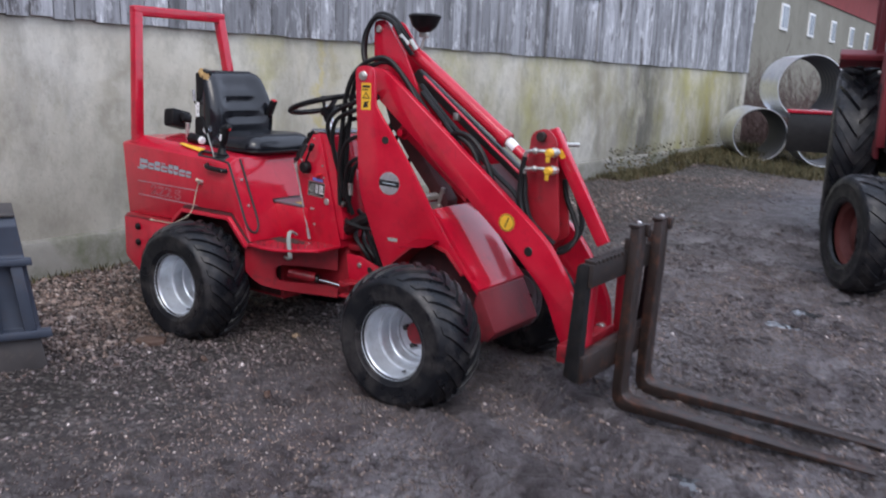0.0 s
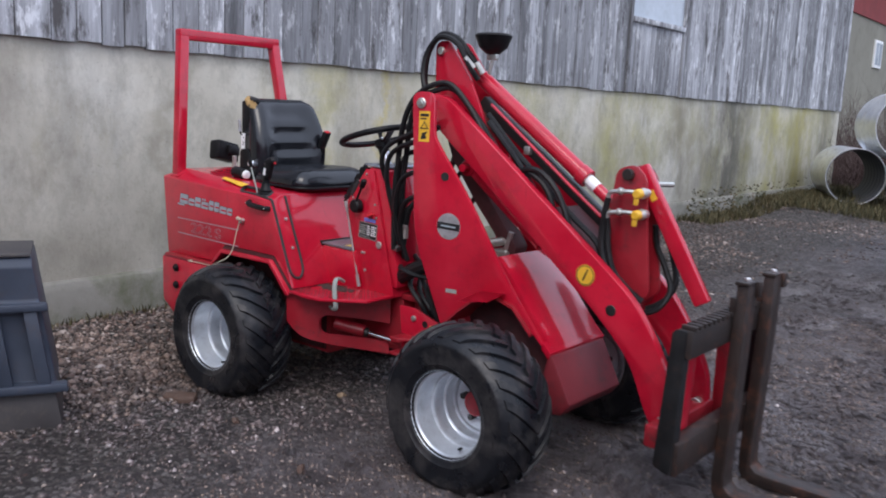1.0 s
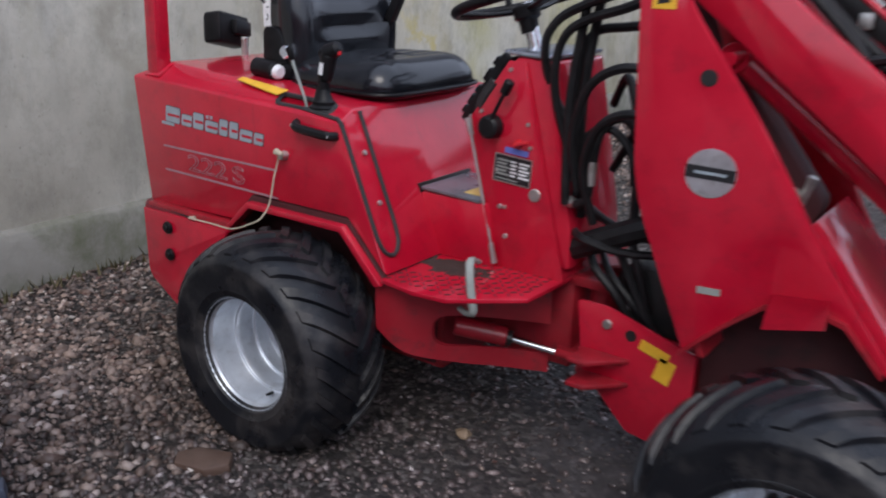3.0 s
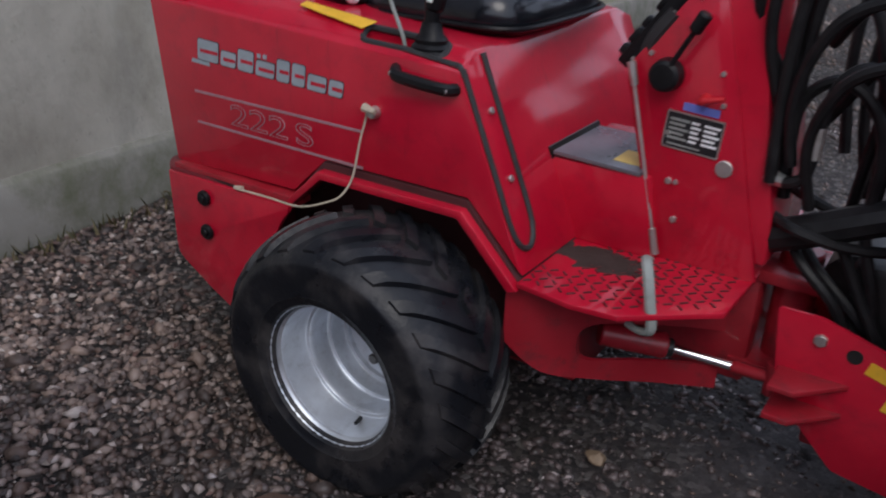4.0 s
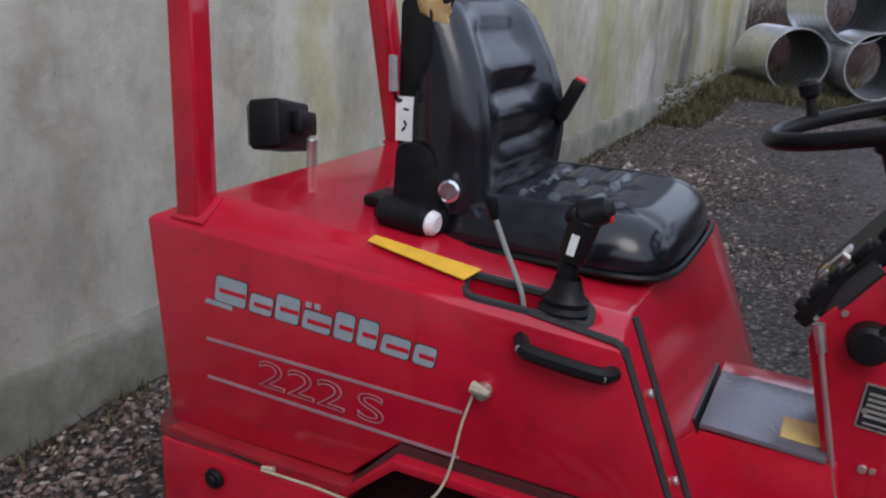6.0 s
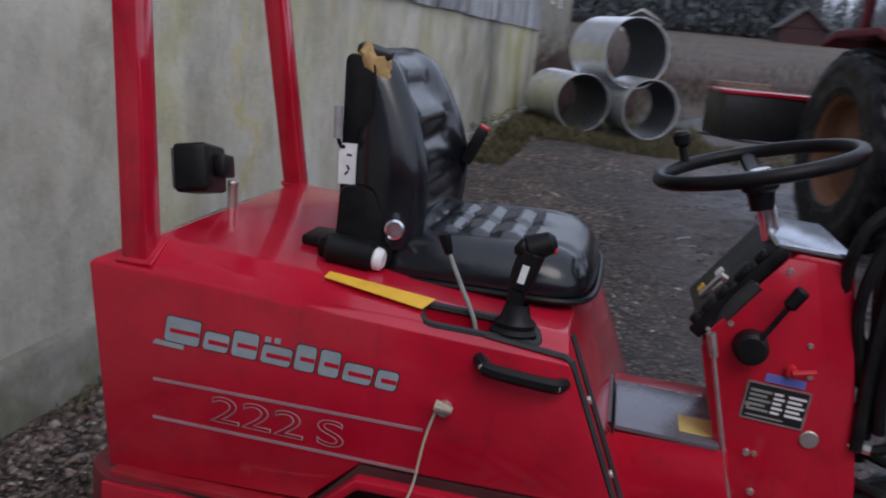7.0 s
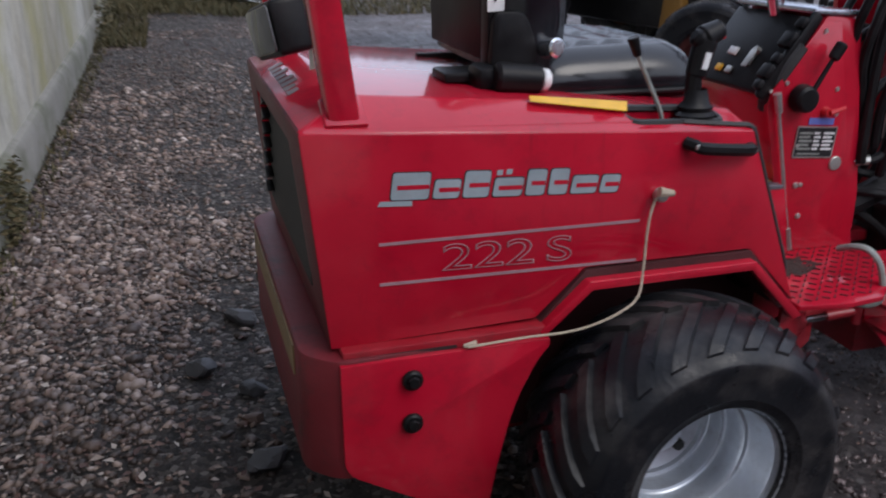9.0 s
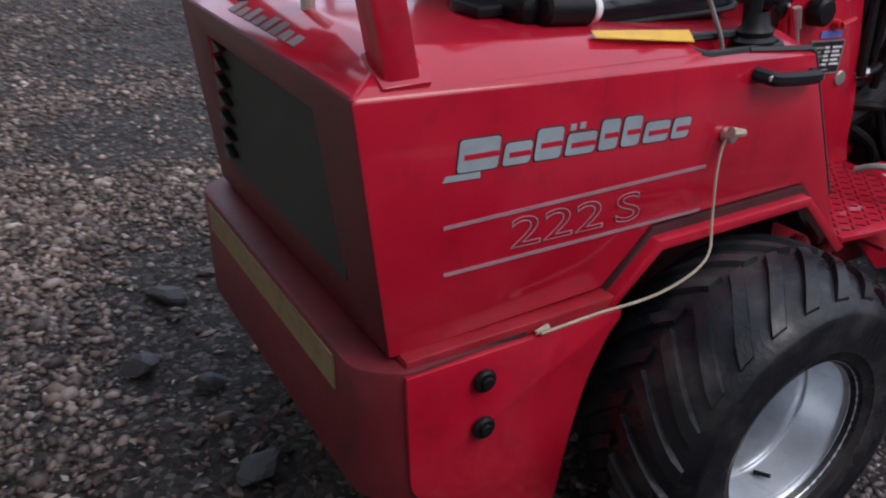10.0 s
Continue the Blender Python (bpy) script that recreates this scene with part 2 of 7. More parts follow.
FADED_YELLOW = worn("faded_yellow_sticker", (0.62, 0.47, 0.14), (0.3, 0.22, 0.12), 0.5, 0.4, 18.0)
MUD = worn("dried_mud", (0.034, 0.020, 0.016), (0.065, 0.042, 0.034), 0.85, 0.6, 30.0, grain=0.9)
TWIG = worn("bare_brown_twigs", (0.075, 0.045, 0.042), (0.05, 0.035, 0.03), 0.9, 0.5, 2.0)
FAINT_MARK = worn("faded_grey_lettering", (0.34, 0.20, 0.23), (0.3, 0.08, 0.1), 0.45, 0.5, 20.0)
PIPE_DARK = worn("dark_pipe_inside", (0.055, 0.060, 0.070), (0.09, 0.055, 0.042), 0.5, 0.7, 4.0, grain=0.4)
INK = material("black_print", (0.012, 0.012, 0.014), 0.5)
FOAM = worn("torn_seat_foam", (0.42, 0.27, 0.11), (0.12, 0.09, 0.05), 0.9, 0.7, 30.0, grain=0.8)
ROPE = worn("pale_string", (0.5, 0.43, 0.33), (0.25, 0.2, 0.15), 0.9, 0.5, 60.0, grain=0.8)
HOOK = worn("grey_painted_hook", (0.25, 0.27, 0.25), (0.1, 0.08, 0.06), 0.6, 0.5, 20.0)
SHINY_GREY = worn("scuffed_grey_tray", (0.17, 0.175, 0.20), (0.06, 0.055, 0.055), 0.28, 0.6, 9.0, metal=0.4)
LAMP_GLASS = material("lamp_lens", (0.10, 0.105, 0.11), 0.08, 0.2)
CREAM = worn("dirty_cream_strip", (0.24, 0.17, 0.085), (0.08, 0.05, 0.035), 0.6, 0.8, 12.0)
# worn lugs, coloured dark for the shade in the pattern's recesses
CHEQUER = worn("worn_shaded_chequer_lug", (0.085, 0.012, 0.014), (0.03, 0.02, 0.018), 0.6, 0.7, 20.0)
REAR_MARK = worn("dirty_grey_lettering", (0.22, 0.19, 0.20), (0.2, 0.05, 0.06), 0.5, 0.7, 30.0)
LAMP_RED = material("red_button_plastic", (0.6, 0.02, 0.03), 0.4)
RIM_RUST = worn("rust_red_rim", (0.11, 0.022, 0.018), (0.05, 0.03, 0.026), 0.7, 0.7, 5.0)
RIM_ORANGE = worn("rust_orange_rim", (0.20, 0.085, 0.042), (0.05, 0.035, 0.03), 0.7, 0.7, 5.0)
ENGINE = worn("oily_engine_black", (0.012, 0.012, 0.012), (0.04, 0.035, 0.03), 0.4, 0.6, 15.0)

RUBBER = material("tyre_rubber", (0.012, 0.012, 0.013), 0.5, spec=0.34)
_big, _fine = noise_tex(RUBBER, 7.0, 5.0, 0.65), noise_tex(RUBBER, 90.0, 3.0, 0.6)
wire(RUBBER, mix(RUBBER, ramp(RUBBER, _big, (0.48, 0.0), (0.72, 0.8)), (0.008, 0.009, 0.012), (0.070, 0.064, 0.062)),
     ramp(RUBBER, noise_tex(RUBBER, 11.0, 5.0, 0.65, seed=5.0), (0.40, 0.26), (0.64, 0.56)), _fine, 0.35, 0.003)

GRILLE = material("dark_radiator_mesh", (0.03, 0.032, 0.03), 0.6)
_w = node(GRILLE, "ShaderNodeTexWave", Scale=90.0)
_w.bands_direction = "Y"
wire(GRILLE, mix(GRILLE, noise_tex(GRILLE, 9.0), (0.022, 0.024, 0.022), (0.06, 0.06, 0.055)), None, _w.outputs["Fac"], 0.6, 0.003)

CONCRETE = material("weathered_concrete", (0.4, 0.38, 0.34), 0.85)
_a = noise_tex(CONCRETE, 0.9, 6.0, 0.6, (1, 1, 1))
_st = noise_tex(CONCRETE, 1.8, 7.0, 0.7, (1, 1.2, 0.5), seed=4.0)
_c = ramp(CONCRETE, _a, (0.3, (0.40, 0.37, 0.30)), (0.5, (0.56, 0.527, 0.445)), (0.72, (0.68, 0.66, 0.595)))
_c = mix(CONCRETE, calc(CONCRETE, "MULTIPLY", ramp(CONCRETE, _st, (0.54, 0.0), (0.72, 1.0)), 0.5), _c, (0.34, 0.29, 0.15))
_c = mix(CONCRETE, calc(CONCRETE, "MULTIPLY", ramp(CONCRETE, noise_tex(CONCRETE, 1.7, 6.0, 0.65, (1, 1, 0.35), seed=15.0), (0.50, 0.0), (0.72, 1.0)), 0.6), _c, (0.20, 0.19, 0.165))
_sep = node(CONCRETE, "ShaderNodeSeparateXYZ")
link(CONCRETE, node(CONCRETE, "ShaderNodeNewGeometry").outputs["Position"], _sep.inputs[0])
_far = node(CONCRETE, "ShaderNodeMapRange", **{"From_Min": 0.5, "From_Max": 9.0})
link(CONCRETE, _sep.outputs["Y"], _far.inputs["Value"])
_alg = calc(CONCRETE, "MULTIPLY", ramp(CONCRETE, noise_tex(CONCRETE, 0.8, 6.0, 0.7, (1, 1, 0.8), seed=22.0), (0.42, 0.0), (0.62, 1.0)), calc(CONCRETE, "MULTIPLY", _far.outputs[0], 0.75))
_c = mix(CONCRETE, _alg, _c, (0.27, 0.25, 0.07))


def streak(m, coord, centre, width, fac, amount):
    """A run of stain down the wall: strong near its centre line, broken up by a noise."""
    d = calc(m, "DIVIDE", calc(m, "SUBTRACT", coord, centre), width)
    bell = calc(m, "POWER", 2.718, calc(m, "MULTIPLY", calc(m, "MULTIPLY", d, d), -1.0))
    return calc(m, "MULTIPLY", calc(m, "MULTIPLY", bell, fac), amount)


_wob = calc(CONCRETE, "ADD", _sep.outputs["Y"], calc(CONCRETE, "MULTIPLY", noise_tex(CONCRETE, 1.3, 6.0, 0.65, (0.6, 0.6, 1), seed=2.0), 1.5))
_brk = ramp(CONCRETE, noise_tex(CONCRETE, 1.6, 8.0, 0.7, (1, 1, 0.6), seed=12.0), (0.36, 0.1), (0.58, 1.0))
for _y, _w, _col, _amt in ((2.22, 0.05, (0.50, 0.40, 0.10), 0.75), (2.42, 0.10, (0.36, 0.30, 0.14), 0.5), (1.55, 0.16, (0.42, 0.38, 0.15), 0.6), (3.05, 0.22, (0.40, 0.37, 0.13), 0.65), (4.3, 0.30, (0.40, 0.36, 0.13), 0.65), (6.3, 0.28, (0.38, 0.35, 0.12), 0.6), (0.35, 0.08, (0.30, 0.27, 0.20), 0.5), (-1.3, 1.0, (0.27, 0.245, 0.205), 0.75), (1.05, 0.07, (0.26, 0.24, 0.20), 0.6), (3.6, 0.10, (0.36, 0.30, 0.13), 0.5),
                           (5.2, 0.14, (0.30, 0.27, 0.14), 0.6), (9.7, 0.95, (0.075, 0.07, 0.055), 0.9), (8.1, 0.35, (0.16, 0.14, 0.09), 0.6), (11.6, 0.5, (0.40, 0.36, 0.10), 0.8), (13.3, 0.8, (0.34, 0.30, 0.08), 0.8), (14.6, 0.4, (0.12, 0.11, 0.06), 0.7)):
    _c = mix(CONCRETE, streak(CONCRETE, _wob, _y + 0.75, _w, _brk, _amt), _c, _col)
_c = mix(CONCRETE, calc(CONCRETE, "MULTIPLY", ramp(CONCRETE, noise_tex(CONCRETE, 5.5, 9.0, 0.75, (1, 1, 0.7), seed=31.0), (0.46, 0.0), (0.66, 1.0)), 0.45), _c, (0.22, 0.205, 0.165))
_c = mix(CONCRETE, calc(CONCRETE, "MULTIPLY", ramp(CONCRETE, noise_tex(CONCRETE, 42.0, 6.0, 0.7, seed=33.0), (0.62, 0.0), (0.72, 1.0)), 0.6), _c, (0.16, 0.15, 0.13))
wire(CONCRETE, _c, None, noise_tex(CONCRETE, 30.0, 8.0, 0.65), 0.45, 0.012)

PLINTH = material("damp_concrete_plinth", (0.25, 0.24, 0.21), 0.8)
_c = ramp(PLINTH, noise_tex(PLINTH, 2.0, 6.0, 0.65), (0.3, (0.19, 0.18, 0.155)), (0.7, (0.30, 0.285, 0.25)))
_c = mix(PLINTH, calc(PLINTH, "MULTIPLY", ramp(PLINTH, noise_tex(PLINTH, 3.0, 6.0, 0.7, seed=5.0), (0.44, 0.0), (0.66, 1.0)), 0.75), _c, (0.085, 0.095, 0.04))
wire(PLINTH, _c, None, noise_tex(PLINTH, 25.0, 8.0, 0.65), 0.5, 0.012)

BOARD = material("silvered_weathered_board", (0.25, 0.26, 0.28), 0.85)
_oi = node(BOARD, "ShaderNodeObjectInfo")
_gr = noise_tex(BOARD, 9.0, 8.0, 0.72, (1, 1, 0.07))
_bl = noise_tex(BOARD, 8.0, 8.0, 0.75, (1, 1.3, 0.42), seed=8.0)
_c = ramp(BOARD, _gr, (0.30, (0.095, 0.093, 0.098)), (0.48, (0.29, 0.295, 0.31)), (0.68, (0.50, 0.51, 0.54)))
_c = mix(BOARD, calc(BOARD, "MULTIPLY", ramp(BOARD, _bl, (0.54, 0.0), (0.62, 1.0)), 0.9), _c, (0.66, 0.67, 0.69))
_c = mix(BOARD, calc(BOARD, "MULTIPLY", ramp(BOARD, noise_tex(BOARD, 6.0, 8.0, 0.78, (1, 1.2, 0.38), seed=2.0), (0.53, 0.0), (0.63, 1.0)), 0.9), _c, (0.070, 0.064, 0.062))
_v = node(BOARD, "ShaderNodeHueSaturation")
link(BOARD, _c, _v.inputs["Color"])
link(BOARD, calc(BOARD, "ADD", 0.62, calc(BOARD, "MULTIPLY", _oi.outputs["Random"], 0.72)), _v.inputs["Value"])
wire(BOARD, _v.outputs[0], None, _gr, 0.5, 0.006)

GROUND = material("gravel_and_mud", (0.08, 0.07, 0.06), 0.8)
_gp = node(GROUND, "ShaderNodeNewGeometry")
_vor = node(GROUND, "ShaderNodeTexVoronoi", Scale=60.0)
_warp = mix(GROUND, 0.03, _gp.outputs["Position"], node(GROUND, "ShaderNodeTexNoise", Scale=40.0).outputs["Color"])
link(GROUND, _warp, _vor.inputs["Vector"])
_sg = node(GROUND, "ShaderNodeSeparateXYZ")
link(GROUND, _gp.outputs["Position"], _sg.inputs[0])
_sc = node(GROUND, "ShaderNodeSeparateXYZ")
link(GROUND, _vor.outputs["Color"], _sc.inputs[0])
_stone = ramp(GROUND, _sc.outputs[0], (0.0, (0.014, 0.012, 0.011)), (0.45, (0.052, 0.043, 0.039)), (0.8, (0.14, 0.118, 0.105)), (1.0, (0.36, 0.33, 0.31)))
_patch = noise_tex(GROUND, 0.9, 7.0, 0.65, seed=1.0)
_soil = ramp(GROUND, noise_tex(GROUND, 4.0, 9.0, 0.75, seed=6.0), (0.32, (0.034, 0.027, 0.028)), (0.52, (0.14, 0.116, 0.116)), (0.70, (0.31, 0.270, 0.270)))
_soil = mix(GROUND, ramp(GROUND, noise_tex(GROUND, 1.6, 5.0, 0.6, seed=27.0), (0.52, 0.0), (0.60, 0.75)), _soil, (0.125, 0.080, 0.078))
_soil = mix(GROUND, ramp(GROUND, noise_tex(GROUND, 1.2, 5.0, 0.6, seed=41.0), (0.52, 0.0), (0.66, 0.6)), _soil, (0.085, 0.085, 0.095))
_near_wall = node(GROUND, "ShaderNodeMapRange", **{"From_Min": 2.2, "From_Max": 0.0})
link(GROUND, _sg.outputs["X"], _near_wall.inputs["Value"])
_mudz = node(GROUND, "ShaderNodeMapRange", **{"From_Min": 1.1, "From_Max": 2.1})
link(GROUND, _sg.outputs["X"], _mudz.inputs["Value"])
_gravel = ramp(GROUND, calc(GROUND, "ADD", calc(GROUND, "SUBTRACT", _patch, calc(GROUND, "MULTIPLY", _mudz.outputs[0], 0.16)), calc(GROUND, "MULTIPLY", _near_wall.outputs[0], 0.22)), (0.42, 0.25), (0.60, 0.9))
_c = mix(GROUND, _gravel, _soil, _stone)
_fld = node(GROUND, "ShaderNodeMapRange", **{"From_Min": 17.0, "From_Max": 22.0})
link(GROUND, _sg.outputs["Y"], _fld.inputs["Value"])
_field = ramp(GROUND, noise_tex(GROUND, 0.25, 8.0, 0.7, seed=3.0), (0.3, (0.040, 0.030, 0.022)), (0.55, (0.090, 0.064, 0.046)), (0.75, (0.080, 0.076, 0.042)))
_c = mix(GROUND, _fld.outputs[0], _c, _field)
_wetx = node(GROUND, "ShaderNodeMapRange", **{"From_Min": 0.9, "From_Max": 2.3})
link(GROUND, _sg.outputs["X"], _wetx.inputs["Value"])
_wety = node(GROUND, "ShaderNodeMapRange", **{"From_Min": 14.0, "From_Max": 7.0})
link(GROUND, _sg.outputs["Y"], _wety.inputs["Value"])
_wet = calc(GROUND, "MULTIPLY", calc(GROUND, "MULTIPLY", _wetx.outputs[0], _wety.outputs[0]), ramp(GROUND, noise_tex(GROUND, 1.4, 7.0, 0.7, seed=17.0), (0.40, 0.45), (0.56, 1.0)))
# pale blotches put the bright sheen of wet mud into the colour
_c = mix(GROUND, calc(GROUND, "MULTIPLY", _wet, 0.8), _c, ramp(GROUND, noise_tex(GROUND, 16.0, 10.0, 0.82, seed=51.0), (0.36, (0.048, 0.039, 0.042)), (0.50, (0.22, 0.190, 0.197)), (0.64, (0.50, 0.465, 0.48))))
_c = mix(GROUND, calc(GROUND, "MULTIPLY", _wet, 0.65), _c, ramp(GROUND, noise_tex(GROUND, 3.2, 10.0, 0.78, (1.5, 0.8, 1), seed=57.0), (0.40, (0.060, 0.049, 0.052)), (0.50, (0.20, 0.173, 0.181)), (0.60, (0.46, 0.43, 0.45))))
_r = calc(GROUND, "SUBTRACT", ramp(GROUND, noise_tex(GROUND, 5.0, 6.0, 0.7, seed=13.0), (0.3, 0.60), (0.7, 0.9)), calc(GROUND, "MULTIPLY", _wet, 0.50))
_h = calc(GROUND, "MULTIPLY", calc(GROUND, "SUBTRACT", 1.0, _vor.outputs["Distance"]), calc(GROUND, "MULTIPLY", _gravel, calc(GROUND, "SUBTRACT", 1.0, calc(GROUND, "MULTIPLY", _wet, 0.25))))
_h = calc(GROUND, "ADD", _h, calc(GROUND, "MULTIPLY", noise_tex(GROUND, 18.0, 10.0, 0.82, seed=19.0), 2.2))
wire(GROUND, _c, _r, _h, 1.0, 0.032)

PUDDLE = material("puddle_water", (0.03, 0.03, 0.032), 0.10, 0.0, spec=0.8)
wire(PUDDLE, None, None, noise_tex(PUDDLE, 9.0, 3.0, 0.5), 0.5, 0.03)
def stone_material(name, stops, rough, patch):
    m = material(name, (0.15, 0.13, 0.12), rough)
    patches = ramp(m, noise_tex(m, 1.1, 6.0, 0.65, seed=71.0), (0.36, patch[0]), (0.50, patch[1]), (0.64, patch[2]))
    own = ramp(m, node(m, "ShaderNodeNewGeometry").outputs["Random Per Island"], *stops)
    flecks = ramp(m, noise_tex(m, 60.0), (0.3, (0.06, 0.05, 0.047)), (0.7, (0.22, 0.195, 0.18)))
    return wire(m, mix(m, 1.0, patches, mix(m, 0.3, own, flecks), "MULTIPLY"), None, noise_tex(m, 120.0), 0.4, 0.002)


STONE = stone_material("gravel_stone", ((0.0, (0.020, 0.016, 0.016)), (0.25, (0.075, 0.055, 0.050)), (0.45, (0.18, 0.125, 0.102)), (0.62, (0.20, 0.178, 0.172)), (0.80, (0.36, 0.280, 0.235)), (0.95, (0.52, 0.455, 0.42)), (1.0, (0.74, 0.71, 0.69))), 0.5,
                       ((0.40, 0.36, 0.34), (0.88, 0.80, 0.76), (1.30, 1.17, 1.10)))
STONE_WET = stone_material("wet_dark_gravel", ((0.0, (0.012, 0.010, 0.011)), (0.3, (0.038, 0.031, 0.032)), (0.6, (0.080, 0.066, 0.064)), (0.85, (0.125, 0.105, 0.103)), (0.96, (0.22, 0.195, 0.19)), (1.0, (0.60, 0.58, 0.57))), 0.38,
                           ((0.60, 0.54, 0.54), (1.35, 1.24, 1.24), (2.1, 1.92, 1.90)))
LEAF = material("dead_leaf", (0.14, 0.08, 0.045), 0.75)
_ri = node(LEAF, "ShaderNodeNewGeometry")
wire(LEAF, ramp(LEAF, _ri.outputs["Random Per Island"], (0.0, (0.03, 0.02, 0.018)), (0.4, (0.12, 0.062, 0.05)), (0.75, (0.20, 0.15, 0.125)), (1.0, (0.45, 0.40, 0.36))))
GRASS = material("rough_winter_grass", (0.1, 0.1, 0.04), 0.8)
_ri = node(GRASS, "ShaderNodeNewGeometry")
wire(GRASS, ramp(GRASS, _ri.outputs["Random Per Island"], (0.0, (0.035, 0.036, 0.014)), (0.5, (0.07, 0.064, 0.026)), (1.0, (0.16, 0.12, 0.06))))
# needles greyed and lightened: the distance haze is put into their colour
NEEDLE = material("hazy_spruce_needles", (0.03, 0.04, 0.025), 0.8)
_ri = node(NEEDLE, "ShaderNodeNewGeometry")
wire(NEEDLE, ramp(NEEDLE, _ri.outputs["Random Per Island"], (0.0, (0.070, 0.080, 0.088)), (1.0, (0.115, 0.127, 0.136))))
BARK = worn("tree_bark", (0.08, 0.06, 0.05), (0.04, 0.04, 0.03), 0.9, 0.5, 3.0, grain=0.8)
GALV = worn("galvanised_sheet", (0.78, 0.81, 0.86), (0.34, 0.30, 0.28), 0.34, 0.6, 4.0, metal=0.75, grain=0.2)
RENDERED = worn("grey_rendered_wall", (0.22, 0.21, 0.17), (0.12, 0.12, 0.08), 0.9, 0.6, 0.8, grain=0.4)
RED_BOARD = worn("falu_red_cladding", (0.22, 0.035, 0.035), (0.12, 0.03, 0.03), 0.85, 0.5, 2.0, grain=0.4)
ROOF = worn("dark_roof", (0.06, 0.055, 0.055), (0.1, 0.09, 0.08), 0.8, 0.5, 1.5)
GLASS = material("window_glass", (0.92, 0.95, 0.97), 0.02, 0.0)
GLASS.node_tree.nodes["Principled BSDF"].inputs["Transmission Weight"].default_value = 1.0
GLASS.node_tree.nodes["Principled BSDF"].inputs["IOR"].default_value = 1.40
GLASS_DARK = worn("dirty_dark_glass", (0.03, 0.035, 0.04), (0.08, 0.075, 0.07), 0.15, 0.5, 5.0)
COTTAGE = worn("dark_red_cottage_boards", (0.040, 0.016, 0.018), (0.03, 0.016, 0.017), 0.9, 0.5, 2.0)
TOP_PLATE = worn("bright_console_plate", (0.50, 0.53, 0.60), (0.12, 0.11, 0.11), 0.22, 0.4, 14.0, metal=0.8)
STONE_GREY = worn("rough_grey_stone", (0.055, 0.056, 0.062), (0.085, 0.078, 0.074), 0.6, 0.6, 14.0, grain=0.6)
STONE_TAN = worn("tan_stone", (0.24, 0.17, 0.11), (0.12, 0.09, 0.07), 0.6, 0.5, 20.0, grain=0.5)
SLAB = worn("wet_brown_slab", (0.085, 0.050, 0.036), (0.03, 0.022, 0.018), 0.6, 0.6, 14.0, grain=0.6)
PLANK = worn("weathered_planks", (0.20, 0.135, 0.105), (0.09, 0.06, 0.05), 0.85, 0.6, 6.0, grain=0.5)
PALE_HOUSE = worn("pale_house_render", (0.46, 0.44, 0.43), (0.3, 0.28, 0.27), 0.9, 0.5, 0.6)
PANE = worn("dull_window_pane", (0.42, 0.47, 0.52), (0.3, 0.3, 0.3), 0.15, 0.4, 3.0)

# ---- ground: one sheet to the horizon ----
def axis_steps(fine0, fine1, step, reach0, reach1):
    mid = list(np.arange(fine0, fine1 + step / 2, step))
    lo, hi, d = [], [], step
    x = fine0
    while x > reach0:
        d *= 1.22
        x -= d
        lo.append(x)
    d, x = step, mid[-1]
    while x < reach1:
        d *= 1.22
        x += d
        hi.append(x)
    return np.array(lo[::-1] + mid + hi)


def ground_height(x, y):
    h = 0.022 * (value_noise(x * 1.1, y * 1.1, 1) - 0.5) + 0.018 * (value_noise(x * 3.7, y * 3.7, 2) - 0.5) + 0.010 * (value_noise(x * 11, y * 11, 3) - 0.5)
    h = h - 0.006
    # ruts in the mud in front of the loader
    rut = np.clip((x - 1.6) / 1.0, 0, 1) * np.clip((3.5 - np.abs(y - 0.5)) / 2.0, 0, 1)
    h = h + rut * 0.022 * (value_noise(x * 2.0 + y * 0.9, y * 9.0 - x * 4.0, 5) - 0.5)
    mud = np.clip((x - 1.0) / 1.2, 0, 1) * np.clip((12 - y) / 3, 0, 1)
    h = h + mud * (0.036 * (value_noise(x * 4.3, y * 4.3, 6) - 0.55) + 0.032 * (value_noise(x * 9.7, y * 9.7, 7) - 0.5) + 0.022 * (value_noise(x * 19, y * 23, 9) - 0.5))
    bank = np.clip((y - 10.2) / 0.8, 0, 1) * np.clip((0.9 - x) / 1.2, 0, 1) * np.clip((19 - y) / 3, 0, 1)
    h = h + bank * (0.10 + 0.06 * value_noise(x * 2, y * 2, 8))
    far = np.clip((y - 22) / 40, 0, 1)
    h = h + 0.047 * np.clip(y - 22, 0, 200)
    h = h + far * 0.5 * (value_noise(x * 0.05, y * 0.05, 4) - 0.5)
    return h


gx, gy = axis_steps(-1.6, 4.8, 0.028, -900, 900), axis_steps(-2.4, 6.0, 0.028, -300, 1500)
GX, GY = np.meshgrid(gx, gy)
GZ = ground_height(GX, GY)
nx, ny = len(gx), len(gy)
verts = np.stack([GX.ravel(), GY.ravel(), GZ.ravel()], 1)
ii = (np.arange(ny - 1)[:, None] * nx + np.arange(nx - 1)[None, :]).ravel()
faces = np.stack([ii, ii + 1, ii + 1 + nx, ii + nx], 1)


